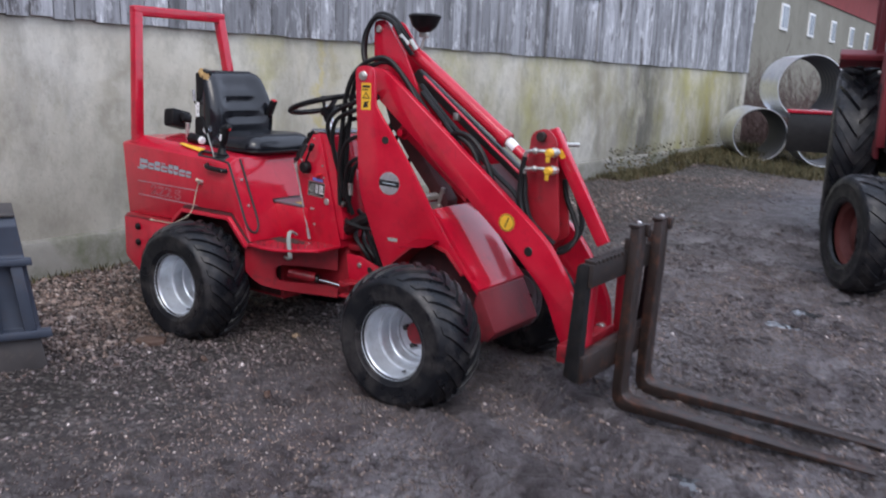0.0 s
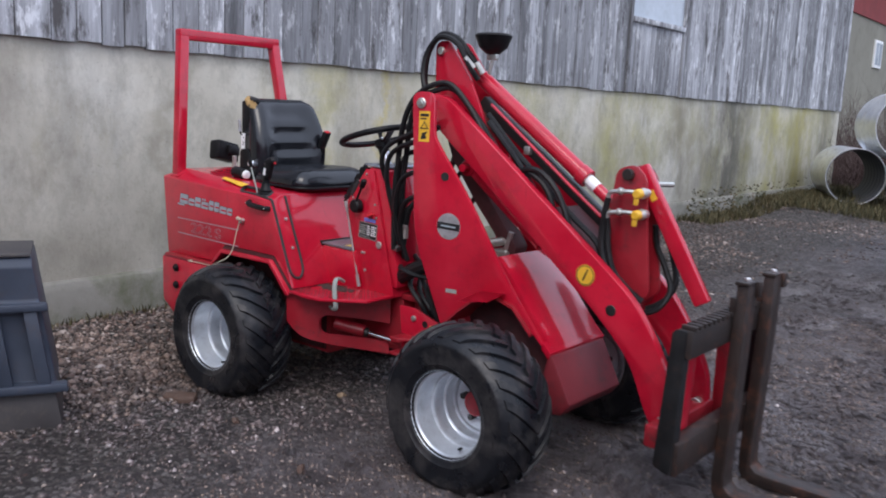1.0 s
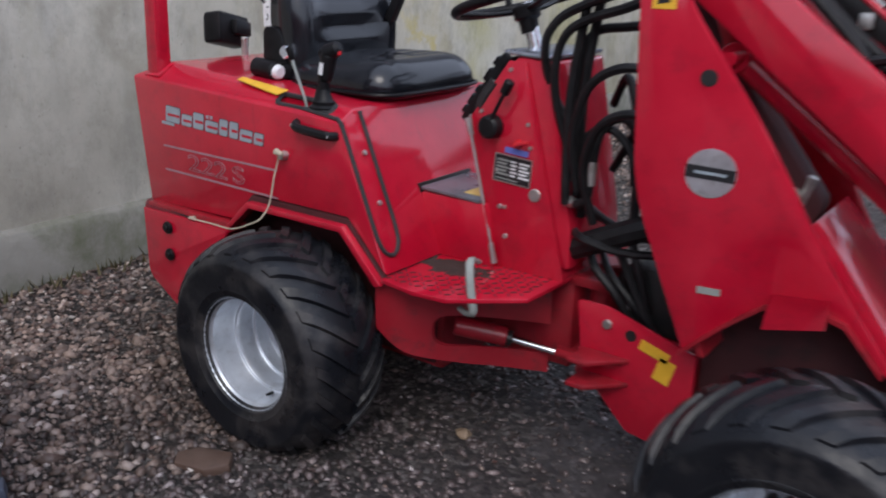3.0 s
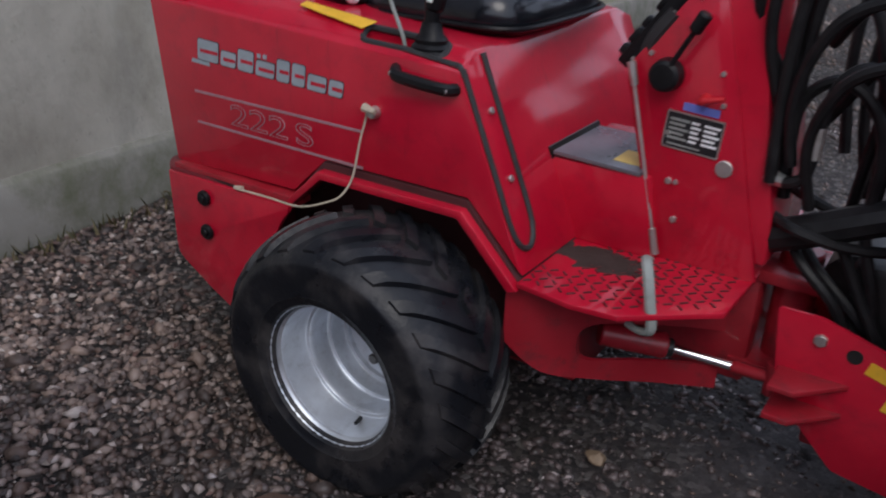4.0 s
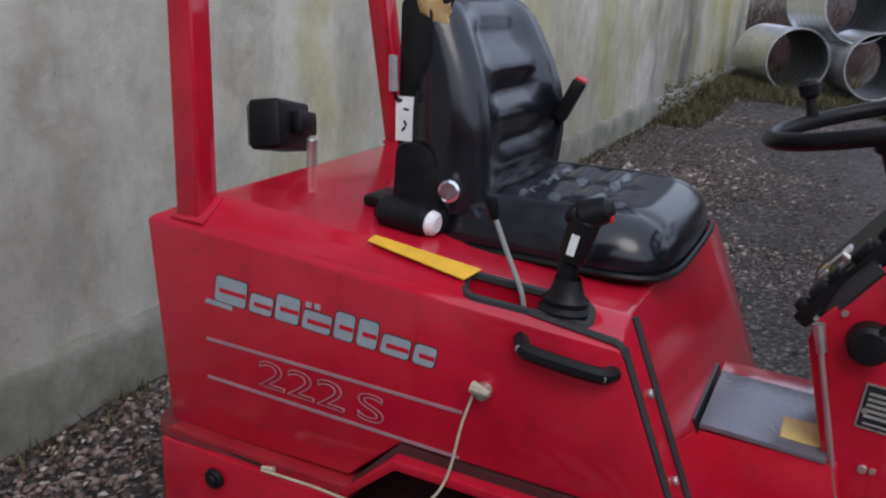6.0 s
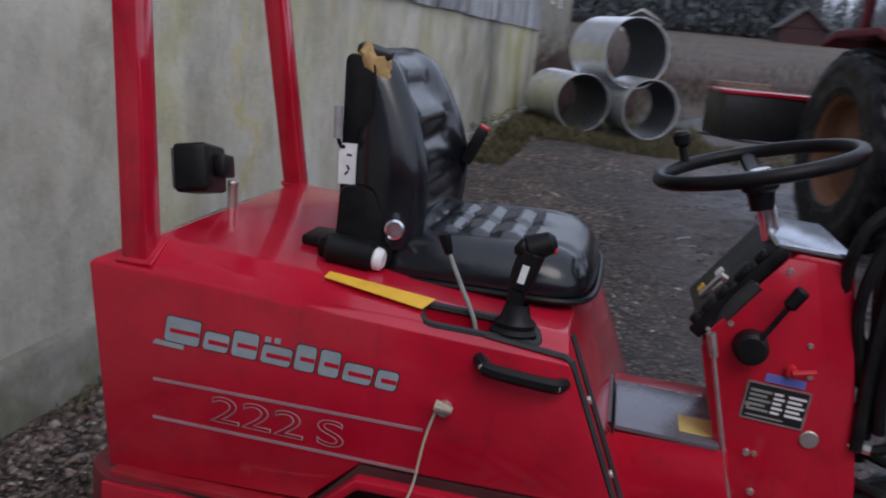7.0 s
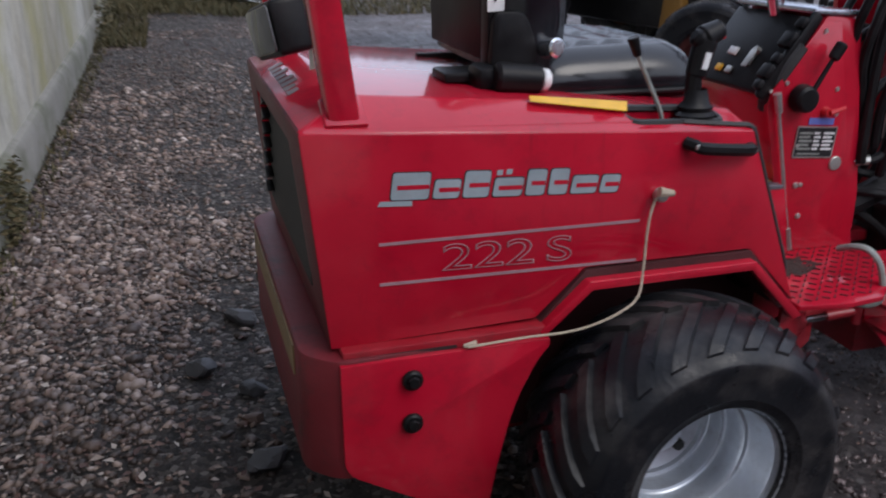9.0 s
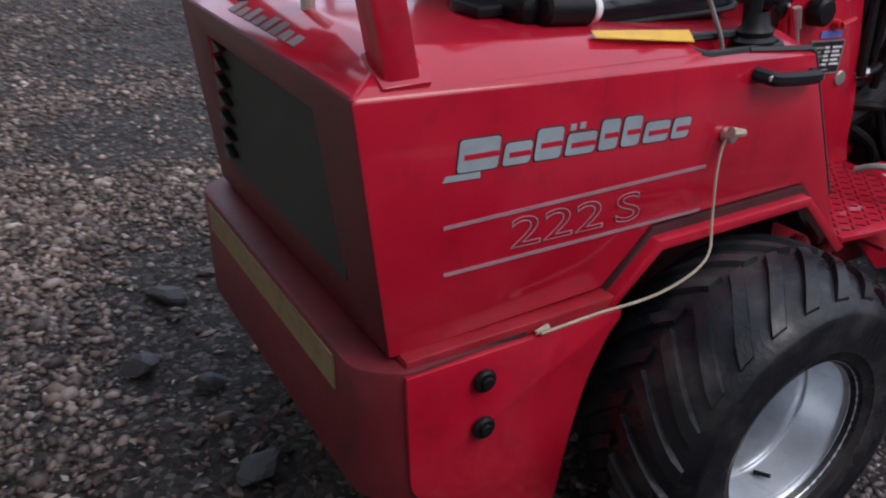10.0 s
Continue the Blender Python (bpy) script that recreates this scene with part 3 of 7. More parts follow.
def raw_mesh(verts, faces, smooth=True):
    me = bpy.data.meshes.new("mesh")
    k = faces.shape[1]
    me.vertices.add(len(verts))
    me.vertices.foreach_set("co", np.asarray(verts, dtype=np.float32).ravel())
    me.loops.add(faces.size)
    me.loops.foreach_set("vertex_index", faces.astype(np.int32).ravel())
    me.polygons.add(len(faces))
    me.polygons.foreach_set("loop_start", (np.arange(len(faces)) * k).astype(np.int32))
    me.update(calc_edges=True)
    me.validate()
    if smooth:
        me.polygons.foreach_set("use_smooth", np.ones(len(faces), dtype=bool))
    return me


def stuff(name, verts, faces, mat, label, category, smooth=False):
    me = raw_mesh(verts, faces, smooth)
    me.materials.append(mat)
    return tagged(new(name, me), label, category, kind="stuff")


ground_me = raw_mesh(verts, faces)
ground_me.materials.append(GROUND)
ground = tagged(new("ground", ground_me), "damp farmyard ground of gravel, mud and dead leaves", "ground", kind="structure")

# ---- barn: concrete below, silvered boards above ----
WALL_X, WALL_END, BOARD_Z = -1.13, 15.35, 1.672
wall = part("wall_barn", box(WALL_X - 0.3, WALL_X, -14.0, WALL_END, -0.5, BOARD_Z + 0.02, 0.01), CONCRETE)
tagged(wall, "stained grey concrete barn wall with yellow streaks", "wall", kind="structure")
plinth_bm = prism([(WALL_X - 0.01, -0.4), (WALL_X + 0.055, -0.4), (WALL_X + 0.05, 0.19), (WALL_X + 0.03, 0.235), (WALL_X - 0.01, 0.255)], -14.0, WALL_END + 0.02, 0.006)
plinth = tagged(part("plinth", plinth_bm, PLINTH), "rough damp concrete foot of the barn wall", "plinth", kind="structure")
upper = tagged(part("wall_boarded", box(WALL_X - 0.3, WALL_X + 0.004, -14.0, WALL_END, BOARD_Z + 0.021, 5.2, 0.0), BOARD), "weathered silver-grey vertical boards on the barn", "wall", kind="structure")
barn_roof = part("roof_barn", prism([(WALL_X + 0.45, 5.05), (WALL_X + 0.45, 5.15), (WALL_X - 6.0, 8.2), (WALL_X - 12.5, 5.15), (WALL_X - 12.5, 5.05), (WALL_X - 6.0, 8.05)], -14.2, WALL_END + 0.3, 0.0), ROOF)
tagged(barn_roof, "dark sheet roof of the barn", "roof", kind="structure")
back = tagged(part("wall_barn_back", box(WALL_X - 12.3, WALL_X - 12.0, -14.0, WALL_END, -0.5, 5.2, 0.0), BOARD), "grey boarded rear wall of the barn", "wall", kind="structure")
gable = tagged(part("wall_barn_end", prism([(WALL_X - 12.0, -0.5), (WALL_X - 0.301, -0.5), (WALL_X - 0.301, 5.2), (WALL_X - 6.0, 8.0), (WALL_X - 12.0, 5.2)], WALL_END - 0.3, WALL_END - 0.01, 0.0), BOARD), "grey boarded gable end of the barn", "wall", kind="structure")

board_meshes = []
for k in range(7):
    w = (0.14, 0.16, 0.185, 0.20, 0.15, 0.175, 0.165)[k]
    bm = bmesh.new()
    cut = 0.0
    ring = []
    nz = 6
    for j in range(nz + 1):
        z = cut + (3.5 - cut) * j / nz
        wob = 0.004 * sin(j * 2.1 + k)
        ring.append([bm.verts.new((0.0, -w / 2, z)), bm.verts.new((0.022 + wob, -w / 2 + 0.003, z)), bm.verts.new((0.024 + wob + 0.003 * sin(k), w / 2 - 0.003, z)), bm.verts.new((0.0, w / 2, z))])
    for A, B in zip(ring, ring[1:]):
        for i in range(3):
            bm.faces.new((A[i], A[i + 1], B[i + 1], B[i]))
    bm.faces.new(ring[0])
    me = finish(bm, 20)
    me.materials.append(BOARD)
    board_meshes.append((me, w))
HATCH = (6.30, 7.82)
rb = random.Random(3)
y = -4.2
base = ORG[upper.name]
while y < WALL_END - 0.05:
    me, w = board_meshes[rb.randrange(7)]
    if y + w > WALL_END:
        break
    inside = HATCH[0] - 0.02 < y + w / 2 < HATCH[1] + 0.02
    if not inside:
        ob = new("board", me)
        ob.parent = upper
        ob.location = Vector((WALL_X + 0.006 + rb.uniform(0, 0.006), y + w / 2, BOARD_Z + rb.uniform(-0.012, 0.003))) - base
    y += w + rb.uniform(0.002, 0.007)

# shuttered hatch in the boards
hatch = empty("window_hatch", (WALL_X, 7.06, 2.5), "grey boarded barn hatch with a dull pane above", "window")
tagged(hatch, kind="structure")
for yy in (HATCH[0] + 0.02, HATCH[1] - 0.02):
    part("frame_post", box(WALL_X + 0.005, WALL_X + 0.055, yy - 0.03, yy + 0.03, BOARD_Z - 0.012, 5.1, 0.003), BOARD, hatch)
part("sill", box(WALL_X + 0.005, WALL_X + 0.07, HATCH[0] + 0.06, HATCH[1] - 0.06, 2.49, 2.55, 0.004), BOARD, hatch)
part("pane", box(WALL_X + 0.008, WALL_X + 0.022, HATCH[0] + 0.055, HATCH[1] - 0.055, 2.55, 3.6, 0.0), PANE, hatch, "dull bluish pane")
yy = HATCH[0] + 0.06
while yy < HATCH[1] - 0.12:
    part("board", box(WALL_X + 0.006, WALL_X + 0.028 + rb.uniform(0, 0.005), yy, min(yy + 0.125, HATCH[1] - 0.055), BOARD_Z + rb.uniform(-0.001, 0.001), 2.49, 0.003), BOARD, hatch)
    yy += 0.13

# plain unseen walls, added behind the camera to block the low sky
sky_block_a = tagged(part("wall_yard_south", box(-1.0, 16.0, -9.2, -8.9, -0.5, 3.2, 0.0), RED_BOARD), "plain dark red wall added out of view to block low sky", "wall", kind="structure")
sky_block_b = tagged(part("wall_yard_east", box(16.0, 16.3, -9.2, 3.0, -0.5, 3.0, 0.0), RED_BOARD), "plain dark red wall added out of view on the east side", "wall", kind="structure")

# ---- the compact loader ----
loader = empty("compact_loader", (1.1, 0.0, 0.0), "small red articulated farm loader with black seat and silver-rimmed wheels", "loader")
H = 0.42


def both(fn):
    """Builds a piece on the right-hand side and its mirror on the left."""
    fn(1)
    fn(-1)


# wheels
def tyre_mesh(R, W, rim_r, lugs, lug_h, flat, turn=0.9, reach=0.95, crown=0.0):
    """A tyre body and its tread bars; crown rounds the tread down towards the shoulders."""
    hw = W / 2
    prof = [(rim_r - 0.008, -hw * 0.80), (rim_r + 0.004, -hw * 0.92), (rim_r + 0.13 * (R - rim_r), -hw * 0.95), (rim_r + 0.16 * (R - rim_r), -hw * 0.975), (rim_r + 0.20 * (R - rim_r), -hw * 0.97), (rim_r + 0.42 * (R - rim_r), -hw * 0.995), (rim_r + 0.62 * (R - rim_r), -hw * 0.99),
            (rim_r + 0.645 * (R - rim_r), -hw * 1.005), (rim_r + 0.70 * (R - rim_r), -hw * 0.995), (rim_r + 0.80 * (R - rim_r), -hw * 0.955), (R * 0.955, -hw * 0.90), (R * 0.966, -hw * 0.86), (R * 0.968, -hw * 0.80), (R * 0.985, -hw * 0.45), (R * 0.992, 0.0)]
    if crown:
        keep = [q for q in prof if q[0] < rim_r + 0.5 * (R - rim_r)]
        prof = keep + [(R * 0.80, -hw * 1.0), (R * 0.825, -hw * 1.004), (R * 0.845, -hw * 0.985), (R * 0.862, -hw * 0.945)]
        prof += [(R * (0.992 - crown * v ** 2.6), -hw * v) for v in (0.90, 0.78, 0.64, 0.48, 0.30, 0.15, 0.0)]
    prof = prof + [(r, -y) for r, y in prof[-2::-1]]
    body = lathe(prof, 64)

    def surf(v):
        """Radius of the tread at the cross place v (-1 to 1)."""
        a = abs(v)
        if crown:
            return R * (0.992 - crown * (a * 0.93) ** 2.6)
        return R * (0.992 - 0.03 * a * a) if a < 0.82 else R * (0.972 - 0.16 * (a - 0.82))
    out = bmesh.new()
    for side in (-1, 1):
        for k in range(lugs):
            a0 = 2 * pi * (k + (0.5 if side > 0 else 0)) / lugs
            rows = []
            for j in range(9):
                v = 0.015 + reach * j / 8
                ang = a0 + turn * (v ** 1.15) * (2 * pi / lugs)
                half = (2 * pi / lugs) * (0.25 + 0.05 * v)
                r0 = surf(v) - 0.012
                r1 = surf(v) + lug_h * (1.0 if v < reach * 0.92 else 0.5)
                y = side * hw * v * 0.93
                rows.append([out.verts.new((r * cos(ang + q), y, r * sin(ang + q))) for r, q in ((r0, -half), (r1, -half * 0.66), (r1, half * 0.66), (r0, half))])
            for A, B in zip(rows, rows[1:]):
                for i in range(3):
                    out.faces.new((A[i], A[i + 1], B[i + 1], B[i]))
            out.faces.new(rows[0])
            out.faces.new(rows[-1][::-1])
    for bm in (body, out):
        for v in bm.verts:
            if v.co.z < -flat:
                v.co.z = -flat
                v.co.y *= 1.03
    return finish(body, 32), finish(out, 32)


def tyre_parts(meshes, m, w):
    for name, me in zip(("tyre", "tread"), meshes):
        t = new(name, me)
        if not me.materials:
            me.materials.append(RUBBER)
        t.parent = w
        t.matrix_basis = Matrix.Translation(-ORG[w.name]) @ m
        if name == "tread":
            tagged(t, kind="stuff")


RIM_R = 0.165
TYRE = tyre_mesh(0.316, 0.292, RIM_R, 24, 0.012, 0.289, 1.6, 0.93, 0.135)


def rim_bm():
    # the dish faces -y (outwards on the right-hand side)
    prof = [(0.160, 0.118), (0.172, 0.112), (0.172, 0.124), (0.158, 0.128), (0.158, -0.098), (0.166, -0.108), (0.174, -0.122), (0.173, -0.129), (0.168, -0.131), (0.163, -0.126), (0.161, -0.118), (0.163, -0.112), (0.159, -0.106), (0.154, -0.104), (0.152, -0.098),
            (0.149, -0.036), (0.146, -0.031), (0.139, -0.030), (0.136, -0.025), (0.135, -0.016), (0.136, 0.028), (0.133, 0.031), (0.127, 0.032), (0.125, 0.038), (0.124, 0.066), (0.121, 0.070), (0.112, 0.071), (0.108, 0.080), (0.070, 0.092), (0.052, 0.086), (0.0005, 0.086)]
    return lathe(prof, 48)


def wheel(x, side, front):
    y = -0.52 * side
    w = part("wheel", merged(rod((x, y + 0.095 * side, 0.287), (x, y + 0.16 * side, 0.287), 0.05)), RED_DIRTY, loader, "silver steel rim with a wide lugged tyre")
    m = pose(x, y, 0.287, 0, 0, 0 if side > 0 else 180)
    tyre_parts(TYRE, m, w)
    part("rim", moved(rim_bm(), m), RIM, w, "silver painted deep-dish rim")
    hub = rod((0, 0.045, 0), (0, 0.088, 0), 0.048 if front else 0.040, 0.052, 20, 0.004)
    part("hub", moved(hub, m), RED_DIRTY if front else RIM, w)
    for k in range(5):
        a = 2 * pi * k / 5 + 0.5
        part("wheel_nut", moved(hexnut((0.072 * cos(a), 0.078, 0.072 * sin(a)), (0, 1, 0), 0.014, 0.03), m), ENGINE, w)
    part("valve", moved(rod((0.02, -0.045, -0.143), (0.03, -0.075, -0.135), 0.005, 0.004, 8), m), BLACK, w)
    return w


for wx, fr in ((0.572, False), (2.008, True)):
    both(lambda s: wheel(wx, s, fr))


# rear hood: hand-laid panels, mirrored
def hood_bm():
    bm = bmesh.new()
    P = {"A": (-0.158, -H, 0.963), "B": (-0.117, -H, 0.560), "C": (0.285, -H, 0.570), "D": (0.385, -H, 0.664), "E": (0.757, -H, 0.664), "F": (0.893, -H, 0.527), "G": (0.728, -H, 0.916),
         "A1": (-0.062, -0.345, 1.008), "M1": (0.30, -0.345, 0.982), "G1": (0.716, -0.345, 0.944),
         "G2": (0.716, -0.285, 0.945), "F2": (0.894, -0.285, 0.527), "F1": (0.8935, -0.36, 0.527)}
    V = {}
    for k, (x, y, z) in P.items():
        V[k] = bm.verts.new((x, y, z))
        V[k + "m"] = bm.verts.new((x, -y, z))
    for s in ("", "m"):
        g = lambda *n: bm.faces.new([V[i + s] for i in n])
        g("A", "B", "C", "D", "E", "F", "G")
        g("A", "G", "G1", "M1", "A1")
        g("G", "F", "F1", "F2", "G2", "G1")
    bm.faces.new([V[i] for i in ("A1", "M1", "M1m", "A1m")])
    bm.faces.new([V[i] for i in ("M1", "G1", "G2", "G2m", "G1m", "M1m")])
    bm.faces.new([V[i] for i in ("A", "A1", "A1m", "Am")])
    bm.faces.new([V[i] for i in ("G2", "F2", "F2m", "G2m")])
    bm.faces.new([V[i] for i in ("B", "C", "Cm", "Bm")])
    # rear face with an opening for the grille
    R0 = [(-0.1525, -0.265, 0.91), (-0.1265, -0.285, 0.655), (-0.1265, 0.285, 0.655), (-0.1525, 0.265, 0.91)]
    r = [bm.verts.new(p) for p in R0]
    o = [V["A"], V["B"], V["Bm"], V["Am"]]
    for i in range(4):
        bm.faces.new((o[i], o[(i + 1) % 4], r[(i + 1) % 4], r[i]))
    inner = [bm.verts.new((x + 0.025, y, z)) for x, y, z in R0]
    for i in range(4):
        bm.faces.new((r[i], r[(i + 1) % 4], inner[(i + 1) % 4], inner[i]))
    bm.faces.new(inner)
    bm.faces.new([V[i] for i in ("C", "D", "Dm", "Cm")])
    bm.faces.new([V[i] for i in ("D", "E", "Em", "Dm")])
    bm.faces.new([V[i] for i in ("E", "F", "F1", "F2", "F2m", "F1m", "Fm", "Em")])
    return bevel(bm, 0.006, 2, 20)


hood = part("rear_hood", hood_bm(), RED, loader, "glossy red sheet-metal engine hood", 28)
part("grille", moved(prism([(-0.30, 0.64), (0.30, 0.64), (0.30, 0.92), (-0.30, 0.92)], -0.128, -0.112, 0.0, "x"), Matrix.Identity(4)), GRILLE, hood, "dark radiator grille")
for k in range(7):
    zz = 0.66 + k * 0.036
    part("grille_tooth", prism([(0.262, zz), (0.215, zz + 0.016), (0.262, zz + 0.032)], -0.146, -0.129, 0.001, "x"), ENGINE, hood)
# wheel-house behind the arch, its colour dark for the shade inside, and the turned lip
both(lambda s: part("wheel_house", merged(prism([(0.12, 0.22), (0.93, 0.22), (0.93, 0.50), (0.87, 0.524), (0.815, 0.65), (0.12, 0.65)], -s * 0.24 - 0.006, -s * 0.24 + 0.006, 0.0),), RED_INNER, loader))
both(lambda s: part("wheel_house_top", prism([(0.275, 0.545), (0.288, 0.545), (0.39, 0.640), (0.752, 0.640), (0.88, 0.505), (0.893, 0.515), (0.76, 0.662), (0.383, 0.662)], -s * 0.425, -s * 0.235, 0.0), RED_INNER, loader))


def arch_lip(s):
    line = [(0.283, 0.553), (0.383, 0.647), (0.759, 0.647), (0.897, 0.508)]
    inner = [(0.897 - 0.022, 0.500), (0.751, 0.628), (0.390, 0.628), (0.292, 0.540)]
    y0, y1 = -s * (H + 0.028), -s * (H - 0.02)
    part("arch_lip", prism(line + inner, min(y0, y1), max(y0, y1), 0.003), RED, hood)


both(arch_lip)
# hinge line under the hood
both(lambda s: part("hood_ledge", box(-0.10, 0.30, min(-s * 0.445, -s * 0.38), max(-s * 0.445, -s * 0.38), 0.535, 0.564, 0.003), RED_DIRTY, loader))


both(lambda s: part("hinge_gap", box(-0.095, 0.115, *sorted((-s * 0.4468, -s * 0.4445)), 0.5455, 0.5515, 0.0), ENGINE, loader))


# counterweight and skirts
def skirt(s):
    side = rounded([(-0.108, 0.545), (-0.105, 0.315), (0.02, 0.24), (0.135, 0.182), (0.185, 0.182), (0.205, 0.30), (0.235, 0.42), (0.275, 0.50), (0.30, 0.53), (0.30, 0.545)], [0.0, 0.03, 0.02, 0.01, 0.01, 0.05, 0.06, 0.05, 0.01, 0.0])
    y0, y1 = sorted((-s * 0.46, -s * 0.445))
    p = part("skirt", prism(side, y0, y1, 0.003), RED, loader)
    for zz in (0.502, 0.411):
        yb = -s * 0.462
        part("bolt", merged(rod((0.024, yb, zz), (0.024, yb - s * 0.012, zz), 0.021, 0.019, 16, 0.003), hexnut((0.024, yb - s * 0.013, zz), (0, 1, 0), 0.012, 0.010)), BLACK, p, "black rubber-capped bolt")


both(skirt)
part("counterweight", prism([(x, y) for x, y in rounded([(-0.172, -0.40), (-0.110, -0.4555), (0.12, -0.4445), (0.12, 0.4445), (-0.110, 0.4555), (-0.172, 0.40)], [0.03, 0.03, 0, 0, 0.03, 0.03])], 0.30, 0.552, 0.006, "z"), RED_SHEET, loader, "heavy red counterweight at the rear")
part("rear_frame", box(-0.11, 0.95, -0.235, 0.235, 0.20, 0.512, 0.01), RED_DIRTY, loader)
part("yellow_strip", box(-0.176, -0.1725, -0.34, 0.34, 0.478, 0.540, 0.0), CREAM, loader, "dirty cream reflective strip")
part("axle", rod((0.572, -0.45, 0.287), (0.572, 0.45, 0.287), 0.055), ENGINE, loader)
part("axle", rod((2.008, -0.45, 0.287), (2.008, 0.45, 0.287), 0.055), ENGINE, loader)


# markings on both flanks of the hood: plain blocks for the maker's mark, stripes and the model number
def block(points, yy, t, mat, name, parent):
    y0, y1 = sorted((yy, yy + t))
    part(name, prism(points, y0, y1, 0.0), mat, parent)


def maker_mark(s):
    x0, z0, dz = -0.003, 0.836, -0.0475
    yy = -s * (H + 0.0006)
    tt = -s * 0.0014
    widths = [(0.076, 0.048), (0.056, 0.034), (0.056, 0.048), (0.064, 0.034), (0.045, 0.048), (0.045, 0.048), (0.060, 0.034), (0.046, 0.034)]
    mark = part("maker_mark", prism([(-0.026, 0.826), (0.036, 0.8225), (0.036, 0.8315), (-0.021, 0.8345)], min(yy, yy + tt), max(yy, yy + tt), 0.0), GREY_MARK, hood, "grey block marking on the red hood")
    x = x0
    for i, (w, h) in enumerate(widths):
        zb = z0 + dz * (x - x0)
        sk = 0.006
        out = rounded([(x, zb), (x + w - 0.008, zb + dz * (w - 0.008)), (x + w - 0.008 + sk, zb + dz * w + h), (x + sk, zb + h)], 0.006, 2)
        back = rounded([(x - 0.002, zb - 0.002), (x + w - 0.006, zb - 0.002 + dz * (w - 0.008)), (x + w - 0.006 + sk, zb + dz * w + h + 0.002), (x - 0.002 + sk, zb + h + 0.002)], 0.006, 2)
        block(back, -s * (H + 0.0003), -s * 0.0006, INK, "mark_outline", mark)
        block(out, yy, tt, GREY_MARK, "mark_block", mark)
        mid = zb + h * 0.48 + dz * w * 0.5
        block([(x + 0.012, mid - 0.004), (x + w - 0.006, mid - 0.004 + dz * w * 0.6), (x + w - 0.006, mid + 0.004 + dz * w * 0.6), (x + 0.012, mid + 0.004)], yy + tt, -s * 0.0005, RED, "mark_slot", mark)
        if i == 3:
            for q in (0.008, 0.026):
                block([(x + q, zb + h + 0.005), (x + q + 0.011, zb + h + 0.0045), (x + q + 0.012, zb + h + 0.014), (x + q + 0.001, zb + h + 0.0145)], yy, tt, GREY_MARK, "mark_dot", mark)
        x += w
    for za, zb in ((0.7555, 0.7525), (0.679, 0.671)):
        block([(-0.024, za - 0.0028), (0.492, zb - 0.0028), (0.492, zb + 0.0028), (-0.024, za + 0.0028)], yy, tt, FAINT_MARK, "stripe", hood)


both(maker_mark)


def lettering(body, size, m, mat, name, parent, outline=0.0, depth=0.0008, label=""):
    cu = bpy.data.curves.new("writing", "FONT")
    cu.body, cu.size = body, size
    if outline:
        cu.fill_mode, cu.bevel_depth, cu.bevel_resolution = "NONE", outline, 0
    else:
        cu.extrude = depth
    ob = bpy.data.objects.new("writing", cu)
    scene.collection.objects.link(ob)
    me = bpy.data.meshes.new_from_object(ob.evaluated_get(bpy.context.evaluated_depsgraph_get()))
    bpy.data.objects.remove(ob)
    bpy.data.curves.remove(cu)
    me.transform(m)
    me.materials.clear()
    return part(name, me, mat, parent, label)


def model_number(s):
    num = part("model_number", box(*sorted((s * 0.0 + 0.0985, 0.0986)), *sorted((-s * (H + 0.0002), -s * (H + 0.0004))), 0.6921, 0.6922, 0.0), FAINT_MARK, hood, "outlined grey model number")
    x = 0.090 if s > 0 else 0.33
    for ch, step in (("2", 0.062), ("2", 0.062), ("2", 0.082), ("S", 0.0)):
        lettering(ch, 0.072, Matrix(((s * 1.75, 0, 0, x), (0, 0, s, -s * (H + 0.0012)), (-s * 0.045, 1, 0, 0.694 - s * 0.045 * abs(x - 0.098) * 0.6), (0, 0, 0, 1))), FAINT_MARK, "numeral" if ch == "2" else "letter", num, outline=0.0009)
        x += s * step


both(model_number)
# maker's mark on the rear slope
for k in range(8):
    yk = 0.165 - k * 0.042
    hgt = (0.034, 0.024, 0.034, 0.024, 0.034, 0.034, 0.024, 0.024)[k]
    bm = prism([(yk - 0.032, 0.0), (yk, 0.0), (yk - 0.004, hgt), (yk - 0.028, hgt)], 0.0, 0.0012, 0.0, "z")
    part("rear_mark_block", moved(bm, Matrix(((0, 0.906, -0.42, -0.134), (1, 0, 0, 0), (0, 0.42, 0.906, 0.9755), (0, 0, 0, 1)))), REAR_MARK, hood)

# panel screws and rubber seal down the front corner of the hood
def corner_strip(s):
    a, b = Vector((0.728, -s * H, 0.916)), Vector((0.893, -s * H, 0.527))
    c, d = Vector((0.716, -s * 0.285, 0.945)), Vector((0.894, -s * 0.285, 0.527))
    nor = Vector((0.92, 0, 0.39)).normalized()

    def at(u, v, lift=0.003):
        return (a + (b - a) * v) * (1 - u) + (c + (d - c) * v) * u + nor * lift
    strip = [at(0.07, 0.0), at(0.07, 0.5), at(0.07, 0.74), at(0.16, 0.85), at(0.38, 0.89), at(0.58, 0.85), at(0.68, 0.74), at(0.68, 0.4), at(0.68, 0.0)]
    part("rubber_seal", sweep(strip, 0.0065, 6), SEAL, hood, "black rubber edging")
    for u, v in ((0.46, 0.24), (0.44, 0.56)):
        p = at(u, v, 0.004)
        part("screw", hexnut(p, nor, 0.008, 0.007), ZINC, hood)


corner_strip(1)


